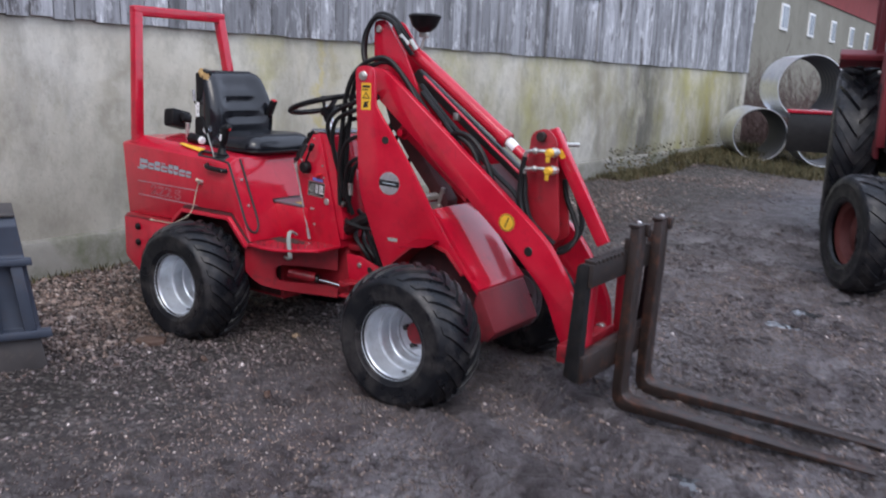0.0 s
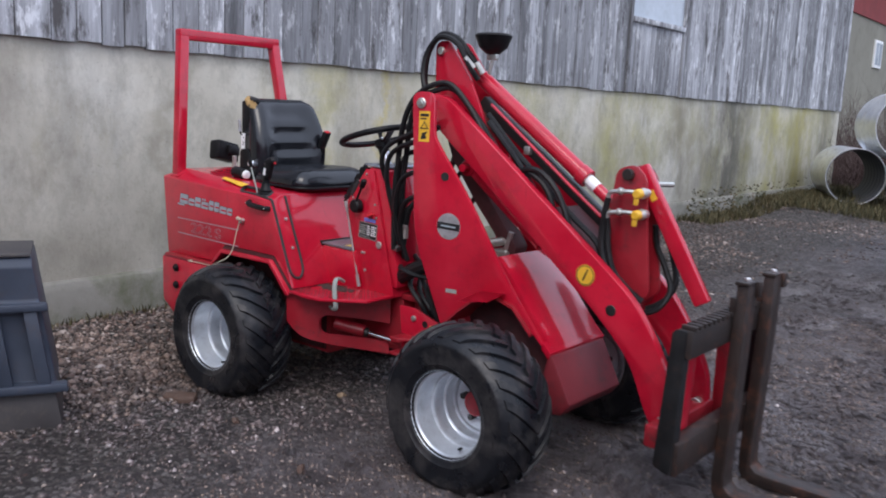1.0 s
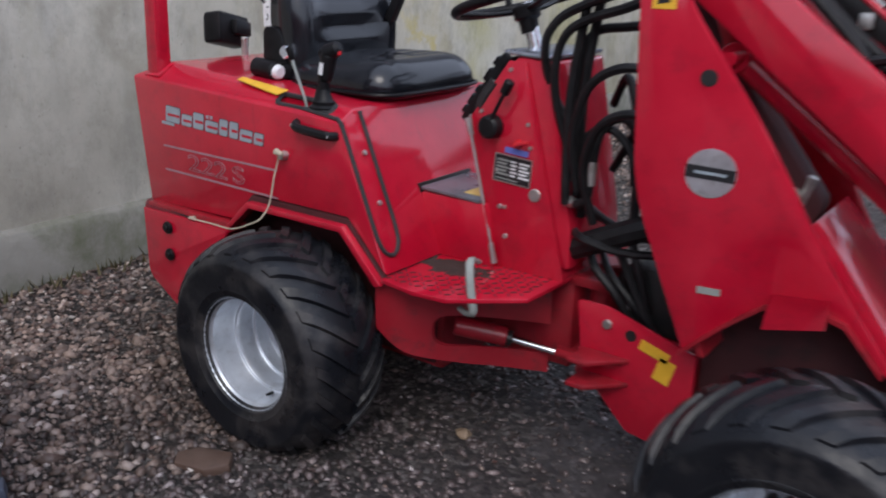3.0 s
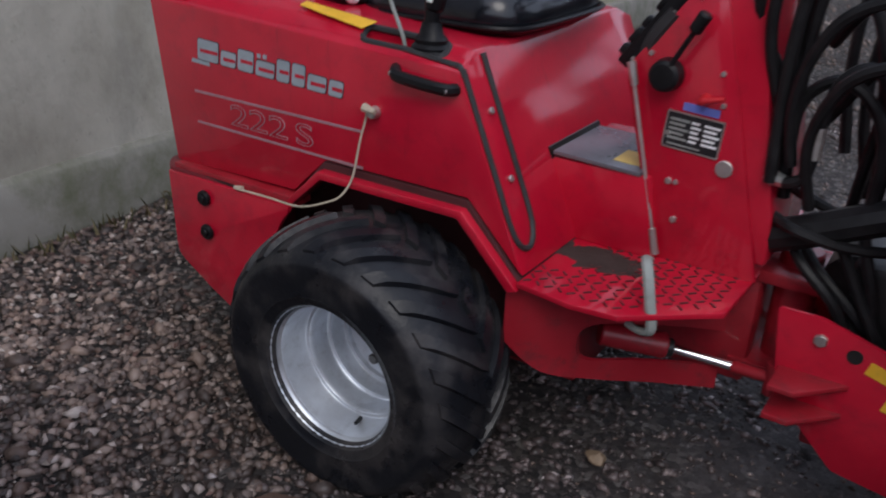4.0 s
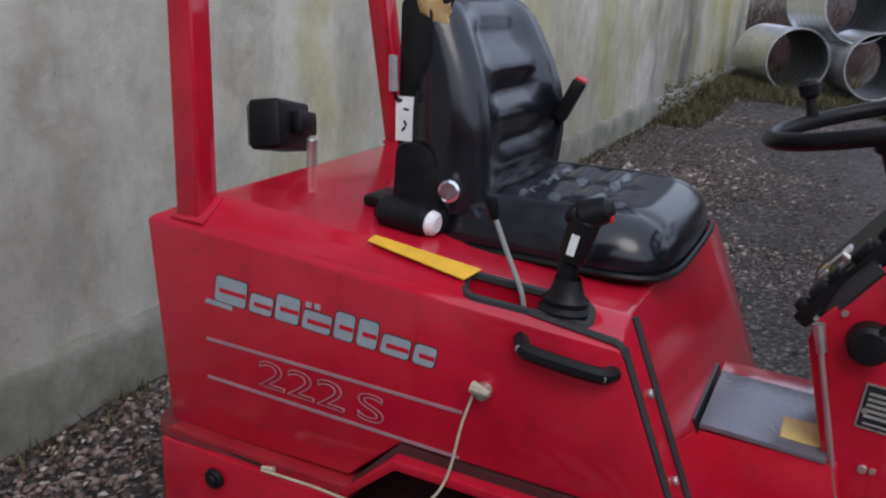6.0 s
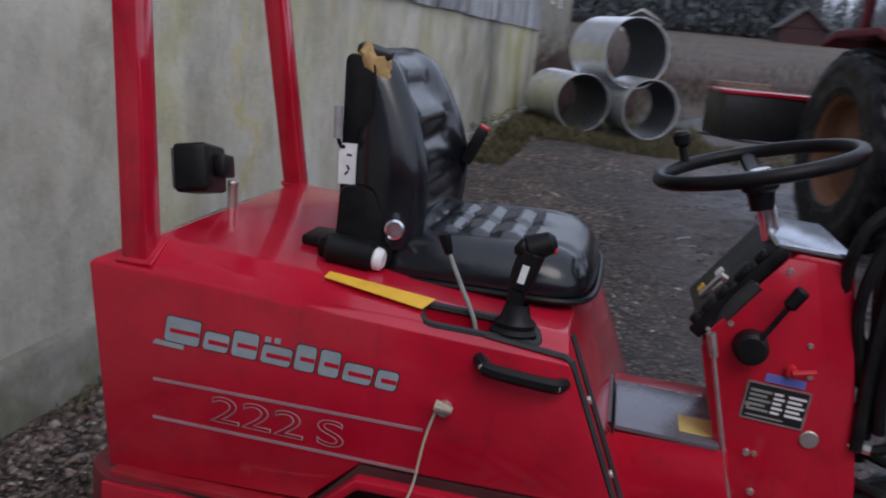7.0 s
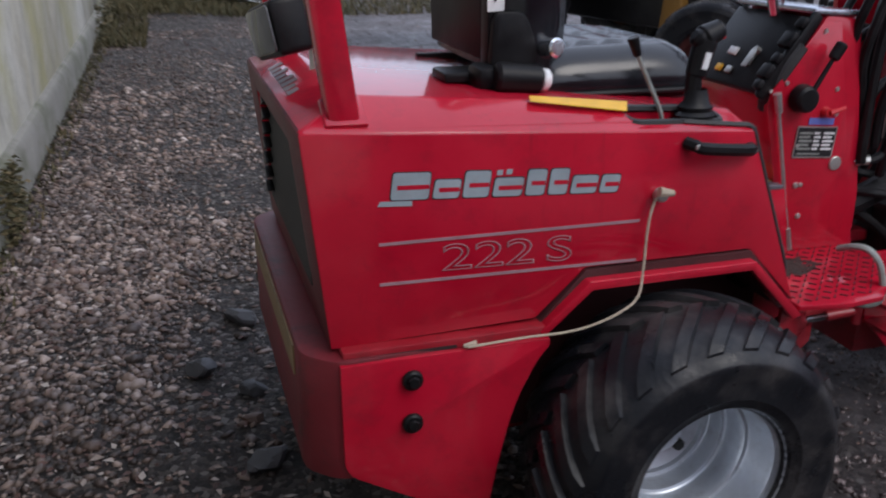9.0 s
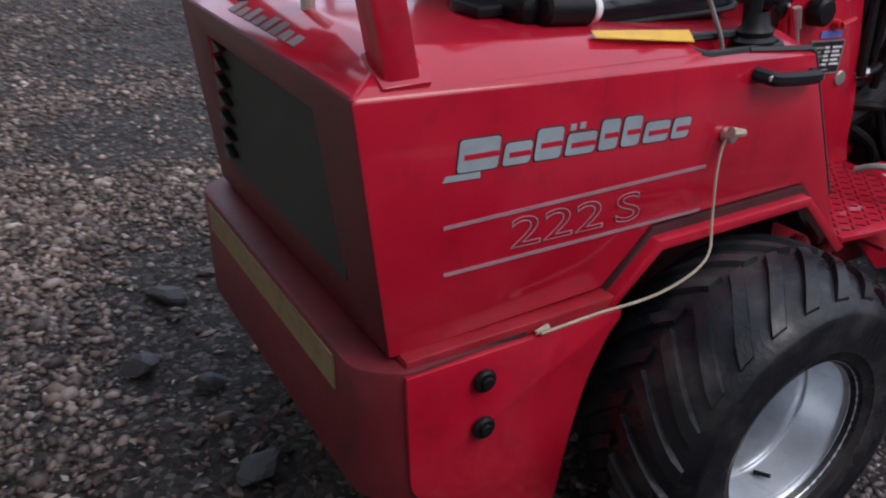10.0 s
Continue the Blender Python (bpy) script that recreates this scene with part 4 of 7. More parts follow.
# recessed grab handle
def grab(s):
    yy = -s * (H + 0.012)
    pts = [(0.578, yy + s * 0.014, 0.900), (0.588, yy - s * 0.004, 0.897), (0.60, yy - s * 0.012, 0.893), (0.65, yy - s * 0.014, 0.888), (0.70, yy - s * 0.012, 0.884), (0.715, yy - s * 0.004, 0.882), (0.722, yy + s * 0.014, 0.881)]
    g = part("grab_handle", sweep(pts, 0.0125, 8), BLACK, hood, "black plastic grab handle")
    for xx, zz in ((0.586, 0.897), (0.714, 0.882)):
        part("screw", hexnut((xx, yy - s * 0.016, zz), (0, 1, 0), 0.006, 0.005), ZINC, g)


both(grab)
# rounded opening for the levers, cut through the shoulder of the hood, with its rubber edge
slot = rounded([(0.452, -0.348), (0.660, -0.346), (0.672, -0.392), (0.470, -0.398)], [0.022, 0.018, 0.016, 0.022], 5)


def shoulder_z(x, y):
    return 0.944 - 0.0285 * (x - 0.716) * 1.9 + 0.373 * (y + 0.345)


cutter = new("cutter", finish(prism(slot, 0.872, 1.05, 0.0, "z")))
cut_mod = hood.modifiers.new("cut", "BOOLEAN")
cut_mod.object, cut_mod.operation, cut_mod.solver = cutter, "DIFFERENCE", "EXACT"
bpy.context.view_layer.update()
cut_me = bpy.data.meshes.new_from_object(hood.evaluated_get(bpy.context.evaluated_depsgraph_get()))
hood.modifiers.remove(cut_mod)
bpy.data.objects.remove(cutter)
if len(cut_me.polygons) > 20:
    hood.data = cut_me
    hood.data.set_sharp_from_angle(angle=radians(28))
# faces turned to the wall get the darker red: shade put into the colour
hood.data.materials.append(RED_REAR)
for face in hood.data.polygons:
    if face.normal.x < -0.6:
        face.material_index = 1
part("lever_opening", sweep([(x, y, shoulder_z(x, y) + 0.001) for x, y in slot], 0.0075, 6, False, True), SEAL, hood, "black rubber edge of the lever opening")
part("rubber_seal", sweep([(x, y, shoulder_z(x, y) + 0.003) for x, y in ((0.58, -0.397), (0.64, -0.402), (0.70, -0.407), (0.722, -0.410))] + [(0.735, -0.4115, 0.906)], 0.0065, 6), SEAL, hood)
part("yellow_sticker", moved(prism([(0.258, -0.360), (0.446, -0.381), (0.462, -0.350), (0.262, -0.343)], 0.0, 0.0015, 0.0, "z"), Matrix(((1, 0, 0, 0.018), (0, 1, 0, -0.004), (-0.081, 0.40, 1, 1.1475), (0, 0, 0, 1)))), YELLOW, hood, "yellow warning sticker")

# string from the hood knob
knob = part("hood_catch", merged(rod((0.528, -H, 0.803), (0.528, -H - 0.02, 0.803), 0.014, 0.012, 12, 0.002)), ZINC, hood, "small metal catch with knotted string")
part("string", sweep([(0.52, -H - 0.022, 0.812), (0.512, -H - 0.014, 0.79), (0.500, -H - 0.02, 0.74), (0.490, -H - 0.035, 0.66), (0.472, -H - 0.055, 0.618), (0.435, -H - 0.066, 0.597), (0.38, -H - 0.062, 0.574), (0.325, -H - 0.052, 0.560), (0.24, -H - 0.045, 0.557), (0.13, -H - 0.044, 0.553)], 0.0026, 6), ROPE, knob, "pale string")
part("knot", rod((0.515, -H - 0.024, 0.815), (0.545, -H - 0.026, 0.810), 0.010, 0.006, 8), ROPE, knob)
part("knot", rod((0.150, -H - 0.035, 0.554), (0.125, -H - 0.036, 0.552), 0.007, 0.004, 6), ROPE, knob)

# roll bar
roll = part("roll_bar", box(-0.188, -0.132, -0.326, 0.326, 1.670, 1.728, 0.009, 3), RED, loader, "square-tube red roll bar")


def roll_leg(s):
    a, b = Vector((-0.073, -s * 0.380, 0.960)), Vector((-0.160, -s * 0.298, 1.700))
    bm = bmesh.new()
    bmesh.ops.create_cube(bm, size=1)
    for v in bm.verts:
        t = v.co.z + 0.5
        c = a.lerp(b, t)
        v.co = c + Vector((v.co.x * 0.054, v.co.y * 0.054, 0))
    part("post", bevel(bm, 0.007, 2), RED, roll)
    part("foot", moved(box(-0.110, -0.036, -0.036, 0.036, -0.005, 0.005, 0.003), pose(0, -s * 0.380, 0.984, 29 * s, 0, 0)), RED, roll)


both(roll_leg)

# rear work lamp on its bracket
lamp = part("rear_lamp", moved(prism(rounded([(-0.078, -0.052), (0.078, -0.052), (0.078, 0.052), (-0.078, 0.052)], 0.012), -0.04, 0.03, 0.008, "x"), pose(-0.125, -0.055, 1.088, -12, -8, 12)), BLACK, loader, "black plastic rear work lamp")
part("lens", moved(prism(rounded([(-0.07, -0.044), (0.07, -0.044), (0.07, 0.044), (-0.07, 0.044)], 0.01), -0.046, -0.041, 0.001, "x"), pose(-0.125, -0.055, 1.088, -12, -8, 12)), LAMP_GLASS, lamp)
part("lamp_boss", moved(box(0.03, 0.055, -0.02, 0.06, -0.02, 0.03, 0.006), pose(-0.125, -0.055, 1.088, -12, -8, 12)), BLACK, lamp)
part("bracket", merged(rod((-0.06, -0.04, 1.0), (-0.06, -0.04, 1.06), 0.012, 0.012, 10), hexnut((-0.06, -0.04, 1.062), (0, 0, 1), 0.013, 0.012)), ZINC, lamp)


# seat
seat = part("seat", box(0.34, 0.69, -0.19, 0.19, 0.940, 0.965, 0.006), BLACK, loader, "black vinyl operator seat with a torn top corner")


def cushion_bm():
    """A thick rounded pad with pleats across the middle, two lengthwise channels and a full front roll."""
    bm = bmesh.new()
    nu, nv, n = 49, 45, 6.0
    cx, hx, hy = 0.526, 0.212, 0.248
    top = []
    for i in range(nu):
        row = []
        for j in range(nv):
            u, v = -1 + 2 * i / (nu - 1), -1 + 2 * j / (nv - 1)
            u, v = sin(u * pi / 2) * 0.45 + u * 0.55, sin(v * pi / 2) * 0.45 + v * 0.55
            m = max(abs(u), abs(v), 1e-6)
            k = m / max((abs(u) ** n + abs(v) ** n) ** (1 / n), 1e-6)
            x, y = u * k, v * k
            d = (1 - m) * hx
            rise = (1 - (1 - min(d / 0.075, 1.0)) ** 2) ** 0.5
            z = 0.969 + 0.074 * rise + 0.016 * rise * (1 - x * x) * (0.6 + 0.4 * y * y) + 0.010 * rise * max(0.0, x)
            inner = 1 / (1 + exp((abs(y) - 0.60) * 40)) * 1 / (1 + exp((abs(x + 0.10) - 0.60) * 40))
            for c in (-0.55, -0.26, 0.03, 0.32):
                z -= 0.009 * inner * exp(-((x - c) / 0.045) ** 2)
            z += 0.004 * inner
            z -= 0.010 * exp(-((abs(y) - 0.62) / 0.05) ** 2) * (0.35 + 0.65 / (1 + exp((x - 0.55) * 30))) * rise
            z -= 0.006 * inner * exp(-(y / 0.05) ** 2)
            row.append(bm.verts.new((cx + hx * x + 0.012 * (1 - y * y) * max(0, x), hy * y, z)))
        top.append(row)
    for i in range(nu - 1):
        for j in range(nv - 1):
            bm.faces.new((top[i][j], top[i][j + 1], top[i + 1][j + 1], top[i + 1][j]))
    rim = [top[0][j] for j in range(nv)] + [top[i][nv - 1] for i in range(1, nu)] + [top[nu - 1][j] for j in range(nv - 2, -1, -1)] + [top[i][0] for i in range(nu - 2, 0, -1)]
    low = [bm.verts.new((cx + (q.co.x - cx) * 0.95, q.co.y * 0.95, 0.950)) for q in rim]
    for k in range(len(rim)):
        bm.faces.new((rim[k], rim[(k + 1) % len(rim)], low[(k + 1) % len(rim)], low[k]))
    bm.faces.new(low)
    return bm


part("cushion", cushion_bm(), VINYL, seat, "black quilted vinyl cushion", 60)
pipe_line = []
for k in range(64):
    a = 2 * pi * k / 64
    q = 1 / (abs(cos(a)) ** 6 + abs(sin(a)) ** 6) ** (1 / 6)
    pipe_line.append((0.526 + 0.216 * q * cos(a) + 0.012 * max(0, cos(a)), 0.251 * q * sin(a), 0.968))
part("piping", sweep(pipe_line, 0.0055, 6, False, True), BLACK, seat)


def back_bm():
    bm = bmesh.new()
    nu, nv = 19, 15
    f, r = [], []
    for i in range(nu):
        u = i / (nu - 1)
        z = 1.015 + 0.370 * u
        hw = 0.232 * (1 - 0.22 * max(0, u - 0.40) ** 1.2) - (0.0 if u < 0.88 else 0.05 * ((u - 0.88) / 0.12) ** 2)
        lean = 0.395 - 0.085 * u
        rf, rr = [], []
        for j in range(nv):
            v = -1 + 2 * j / (nv - 1)
            bolster = 0.040 * max(0, abs(v) - 0.45) ** 1.0 / 0.55 * (0.45 + 0.55 * sin(pi * min(u * 1.05, 1.0))) + 0.024 * sin(pi * min(u * 1.08, 1.0))
            panel = 0.0
            if abs(v) < 0.52 and 0.08 < u < 0.86:
                panel = -0.010
                for c in (0.20, 0.42, 0.66):
                    panel += 0.019 * exp(-((u - c) / 0.075) ** 4)
            top = 0.035 * max(0, (u - 0.9) / 0.1) ** 2
            round_off = 0.05 * max(0, abs(v) - 0.82) ** 2 / 0.0324
            rf.append(bm.verts.new((lean + bolster + panel - top - round_off, v * hw, z)))
            rr.append(bm.verts.new((0.262 - 0.012 * u + 0.02 * abs(v) ** 4, v * hw * 0.97, z - 0.004 * u)))
        f.append(rf)
        r.append(rr)
    for i in range(nu - 1):
        for j in range(nv - 1):
            bm.faces.new((f[i][j], f[i][j + 1], f[i + 1][j + 1], f[i + 1][j]))
            bm.faces.new((r[i][j], r[i + 1][j], r[i + 1][j + 1], r[i][j + 1]))
        for j in (0, nv - 1):
            bm.faces.new((f[i][j], f[i + 1][j], r[i + 1][j], r[i][j]))
    for j in range(nv - 1):
        for i in (0, nu - 1):
            bm.faces.new((f[i][j], r[i][j], r[i][j + 1], f[i][j + 1]))
    return bm


part("backrest", back_bm(), VINYL, seat, "black vinyl backrest with three padded rolls", 70)
def foam_bm():
    bm = bmesh.new()
    bmesh.ops.create_icosphere(bm, subdivisions=3, radius=1)
    for v in bm.verts:
        k = 1 + 0.7 * (float(value_noise(np.array(v.co.x * 2.3 + 7), np.array(v.co.z * 2.3 + v.co.y + 4), 9)) - 0.5)
        v.co = Vector((v.co.x * 0.033 * k, v.co.y * 0.016 * k, v.co.z * 0.046 * k))
    return bm


part("torn_foam", moved(foam_bm(), pose(0.290, -0.199, 1.345, 6, -32, 12)), FOAM, seat, "torn yellow seat foam")
part("torn_edge", moved(bevel(box(-0.03, 0.035, -0.02, 0.02, -0.006, 0.014, 0.006, 2), 0), pose(0.285, -0.185, 1.375, 8, 12, 5)), ENGINE, seat)
part("back_shell", moved(prism(rounded([(0.0, 0.0), (0.065, 0.0), (0.055, 0.355), (-0.005, 0.365)], [0.02, 0.01, 0.02, 0.02]), -0.218, -0.175, 0.006), pose(0.245, 0, 1.01, 0, 0, 0)), BLACK, seat, "black plastic shell at the side of the backrest")
part("back_plate", moved(box(-0.012, 0.0, -0.17, 0.17, 0.02, 0.34, 0.006), pose(0.262, 0, 1.01, 0, -2, 0)), BLACK, seat)
part("hinge_cover", prism(rounded([(0.245, 0.985), (0.34, 0.975), (0.345, 1.06), (0.315, 1.13), (0.25, 1.13)], 0.025), -0.235, -0.205, 0.006), BLACK, seat)
stk = part("white_sticker", moved(box(-0.004, 0.074, -0.0015, 0.0, 0.0, 0.078, 0.0), pose(0.246, -0.2190, 1.128, 0, -2, 0)), WHITE, seat, "white sticker with black marks")
for q in range(6):
    part("mark", moved(box(0.0, 0.010, -0.001, 0.0, 0.0, 0.004, 0.0), pose(0.256 + 0.026 * (q % 2), -0.2206, 1.145 + 0.019 * (q // 2), 0, 55 * (q % 3) - 50, 0)), INK, stk)
part("slide_rail", box(0.22, 0.66, -0.205, -0.185, 0.975, 0.995, 0.003), STEEL_DARK, seat)
part("slide_rail", box(0.22, 0.66, 0.185, 0.205, 0.975, 0.995, 0.003), STEEL_DARK, seat)
part("rear_mount", merged(box(0.165, 0.34, -0.20, -0.11, 0.992, 1.012, 0.006), box(0.215, 0.36, -0.255, -0.17, 0.978, 1.030, 0.018)), BLACK, seat)
part("belt_reel", rod((0.245, -0.262, 1.012), (0.338, -0.266, 1.004), 0.029, 0.028, 18, 0.006), BLACK, seat, "black seat belt reel")
part("white_cap", rod((0.337, -0.266, 1.004), (0.357, -0.267, 1.002), 0.023, 0.020, 18, 0.005), WHITE, seat, "white plastic cap")
part("recline_knob", rod((0.360, -0.215, 1.056), (0.372, -0.265, 1.063), 0.021, 0.019, 14, 0.004), CHROME, seat, "chrome recline knob")
part("adjuster", rod((0.238, -0.225, 1.215), (0.236, -0.228, 1.275), 0.009, 0.008, 10), STEEL_WORN, seat, "ribbed metal adjuster")
part("adjuster_stem", sweep([(0.26, -0.21, 1.20), (0.245, -0.222, 1.200), (0.238, -0.225, 1.215)], 0.004, 6), BLACK, seat)
buckle = part("belt_buckle", moved(box(-0.014, 0.014, -0.022, 0.022, -0.045, 0.045, 0.006), pose(0.430, 0.177, 1.182, 0, 24, 10)), BLACK, seat, "black seat belt buckle with red button")
part("button", moved(box(-0.011, 0.011, -0.018, 0.018, 0.044, 0.050, 0.002), pose(0.430, 0.177, 1.182, 0, 24, 10)), LAMP_RED, buckle)
part("belt_stalk", sweep([(0.375, 0.20, 1.01), (0.388, 0.195, 1.07), (0.405, 0.182, 1.115), (0.414, 0.178, 1.145)], 0.008, 8), BLACK, seat)

# levers beside the seat
joy = part("joystick", sweep([(0.622, -0.362, 0.900), (0.620, -0.357, 1.01), (0.626, -0.355, 1.058), (0.640, -0.355, 1.097)], 0.016, 10), BLACK, loader, "black joystick with rubber boot")
part("grip", merged(rod((0.622, -0.356, 1.01), (0.640, -0.353, 1.085), 0.020, 0.024, 14, 0.006), rod((0.628, -0.353, 1.082), (0.676, -0.350, 1.104), 0.026, 0.018, 14, 0.008), rod((0.612, -0.354, 1.092), (0.640, -0.353, 1.075), 0.016, 0.022, 12, 0.006)), BLACK, joy)
part("boot", moved(lathe([(0.050, 0.0), (0.048, 0.010), (0.040, 0.014), (0.043, 0.022), (0.034, 0.028), (0.036, 0.036), (0.027, 0.044), (0.020, 0.066)], 20), Matrix(((1.0, 0.0, 0.0, 0.625), (0, 0, 0.8, -0.366), (0, 1.1, 0, 0.918), (0, 0, 0, 1)))), BLACK, joy)
part("grip_button", box(0.672, 0.680, -0.360, -0.347, 1.082, 1.094, 0.003), LAMP_RED, joy)
part("grip_plate", moved(box(-0.006, 0.006, -0.002, 0.002, -0.016, 0.016, 0.0), pose(0.630, -0.377, 1.045, 0, 12, 0)), WHITE, joy)
lev = part("hand_lever", sweep([(0.560, -0.362, 0.900), (0.553, -0.360, 0.945), (0.520, -0.356, 1.01), (0.492, -0.352, 1.065)], 0.0042, 8), HOOK, loader, "thin bent metal lever")
part("lever_tip", rod((0.496, -0.352, 1.055), (0.483, -0.350, 1.09), 0.008, 0.012, 10, 0.002), BLACK, lev)

# foot plate with raised chequer pattern, and the side plate below it
foot_out = [(0.893, -0.441), (1.014, -0.459), (1.109, -0.449), (1.269, -0.316), (1.275, -0.16), (1.275, 0.16), (1.269, 0.316), (1.109, 0.449), (1.014, 0.459), (0.893, 0.441)]
plate = part("foot_plate", prism(foot_out, 0.515, 0.527, 0.002, "z"), RED, loader, "worn red chequer-plate step")
lug = bmesh.new()
for i in range(16):
    for j in range(26):
        px, py = 0.905 + 0.024 * i, -0.445 + 0.024 * j
        if py > -0.13 and py < 0.13:
            continue
        if not (px < 1.26 and abs(py) < 0.44 - max(0, px - 1.10) * 0.8 - 0.012 and abs(py) < 0.45):
            continue
        if px < 0.955 and abs(py) < 0.33:
            continue
        b = box(-0.0085, 0.0085, -0.0018, 0.0018, -0.001, 0.0016, 0.0, m=pose(px, py, 0.528, 0, 0, 45 if (i + j) % 2 else -45))
        me = bpy.data.meshes.new("t")
        b.to_mesh(me)
        b.free()
        lug.from_mesh(me)
        bpy.data.meshes.remove(me)
tagged(part("chequer_pattern", lug, CHEQUER, plate), kind="stuff")


def mud_pat(s):
    bm = bmesh.new()
    bmesh.ops.create_grid(bm, x_segments=40, y_segments=24, size=1)
    for v in bm.verts:
        x, y = v.co.x * 0.150, v.co.y * 0.085
        edge = 1 - (v.co.x ** 2 + v.co.y ** 2) ** 0.5
        k = edge * 3.0 - 1.25 + 1.3 * (float(value_noise(np.array(x * 38 + 5), np.array(y * 38 + 5), 3)) - 0.5)
        v.co = Vector((x, y, 0.004 * max(-1.2, min(k, 1)) + 0.003 * float(value_noise(np.array(x * 120 + 5), np.array(y * 120 + 5), 4))))
    part("mud", moved(bm, pose(0.990, -s * 0.238, 0.5268, 0, 0, -4 * s)), MUD, plate, "dried brown mud on the step")


both(mud_pat)


def side_plate(s):
    """The belly plate under the step: it curves in towards the joint, with a slot for the steering cylinder."""
    plan = [(0.862, -0.425, 0.375), (0.940, -0.395, 0.312), (1.030, -0.292, 0.272), (1.120, -0.208, 0.255), (1.235, -0.125, 0.240)]
    top = smooth_line([(x, s * y_, 0.515) for x, y_, z in plan], 6)
    low = smooth_line([(x, s * y_, z) for x, y_, z in plan], 6)
    bm = bmesh.new()
    rows = [[bm.verts.new(a.lerp(b, t)) for a, b in zip(top, low)] for t in (0, 0.33, 0.66, 1)]
    for A, B in zip(rows, rows[1:]):
        for i in range(len(A) - 1):
            bm.faces.new((A[i], A[i + 1], B[i + 1], B[i]))
    bmesh.ops.recalc_face_normals(bm, faces=bm.faces)
    bmesh.ops.solidify(bm, geom=bm.faces[:], thickness=0.008)
    p = part("side_plate", bm, RED_DIRTY, loader, "scuffed red belly plate under the step")
    tool = new("cutter", finish(prism(rounded([(0.990, 0.325), (1.30, 0.290), (1.30, 0.378), (0.990, 0.415)], [0.036, 0.0, 0.0, 0.036], 6), *sorted((-s * 0.50, -s * 0.05)), 0.0)))
    carve(p, tool)
    cyl = part("steering_cylinder", rod((1.005, -s * 0.254, 0.364), (1.130, -s * 0.180, 0.338), 0.028, 0.029, 18, 0.004), RED_DIRTY, loader, "small red steering cylinder")
    part("gland", rod((1.126, -s * 0.178, 0.334), (1.142, -s * 0.169, 0.331), 0.022, 0.021, 16, 0.002), ENGINE, cyl)
    part("piston_rod", rod((1.140, -s * 0.170, 0.331), (1.272, -s * 0.132, 0.312), 0.010, 0.010, 12), CHROME, cyl, "bright chrome piston rod")
    part("rod_eye", merged(rod((1.268, -s * 0.134, 0.313), (1.345, -s * 0.150, 0.325), 0.014, 0.013, 12), rod((1.352, -s * 0.152, 0.290), (1.352, -s * 0.152, 0.362), 0.016, 0.016, 12)), RED_DIRTY, cyl)


def carve(ob, tool):
    """Cuts the tool out of a part and drops the tool."""
    mod = ob.modifiers.new("cut", "BOOLEAN")
    mod.object, mod.operation, mod.solver = tool, "DIFFERENCE", "EXACT"
    bpy.context.view_layer.update()
    me = bpy.data.meshes.new_from_object(ob.evaluated_get(bpy.context.evaluated_depsgraph_get()))
    ob.modifiers.remove(mod)
    bpy.data.objects.remove(tool)
    if len(me.polygons) > 6:
        ob.data = me
        ob.data.set_sharp_from_angle(angle=radians(35))


both(side_plate)
part("step_hook", sweep([(1.105, -0.300, 0.585), (1.112, -0.335, 0.602), (1.125, -0.366, 0.604), (1.140, -0.388, 0.580), (1.150, -0.396, 0.545), (1.158, -0.398, 0.510), (1.156, -0.394, 0.484), (1.132, -0.384, 0.474), (1.105, -0.376, 0.478)], 0.011, 8, flat=0.7), HOOK, plate, "bent grey pedal")

# seat box front and battery tray
part("seat_tray", moved(box(-0.095, 0.105, -0.118, 0.122, -0.005, 0.005, 0.002), pose(0.918, -0.062, 0.710, 0, 2, 0)), SHINY_GREY, loader, "scuffed grey metal tray")
part("tray_sticker", moved(box(0.030, 0.098, -0.085, -0.005, 0.0052, 0.0066, 0.0), pose(0.918, -0.062, 0.710, 0, 2, 0)), FADED_YELLOW, loader, "faded yellow sticker")
part("tray_box", prism([(0.78, 0.527), (1.075, 0.527), (1.04, 0.702), (0.78, 0.702)], -0.176, 0.15, 0.004), RED, loader)
part("tray_gap", prism([(0.805, 0.700), (0.824, 0.700), (0.815, 0.724), (0.796, 0.724)], -0.182, 0.075, 0.0), ENGINE, loader)

# dash console
dash_out = [(1.070, 0.527), (0.970, 0.895), (0.980, 0.935), (1.088, 1.080), (1.130, 1.078), (1.275, 0.527)]
dash = part("dash_console", prism(dash_out, -0.150, 0.150, 0.006), RED, loader, "upright red dash console")
part("side_flange", prism([(1.064, 0.527), (0.961, 0.895), (0.970, 0.932), (1.084, 1.088), (1.132, 1.086), (1.282, 0.527)], -0.157, -0.151, 0.002), RED, dash)
part("dash_cowl", prism(rounded([(1.02, 0.985), (1.10, 1.098), (1.20, 1.090), (1.285, 0.66), (1.29, 0.56), (1.15, 0.56)], 0.01), -0.145, 0.145, 0.01), RED, dash)
inst = part("instrument_panel", moved(box(-0.012, 0.012, -0.145, 0.145, -0.105, 0.105, 0.008), pose(1.019, 0.0, 1.005, 0, 35.5, 0)), BLACK, dash, "black instrument panel")
part("panel_frame", moved(box(-0.022, 0.006, -0.153, -0.136, -0.115, 0.112, 0.006), pose(1.016, 0.0, 1.005, 0, 35.5, 0)), BLACK, inst)
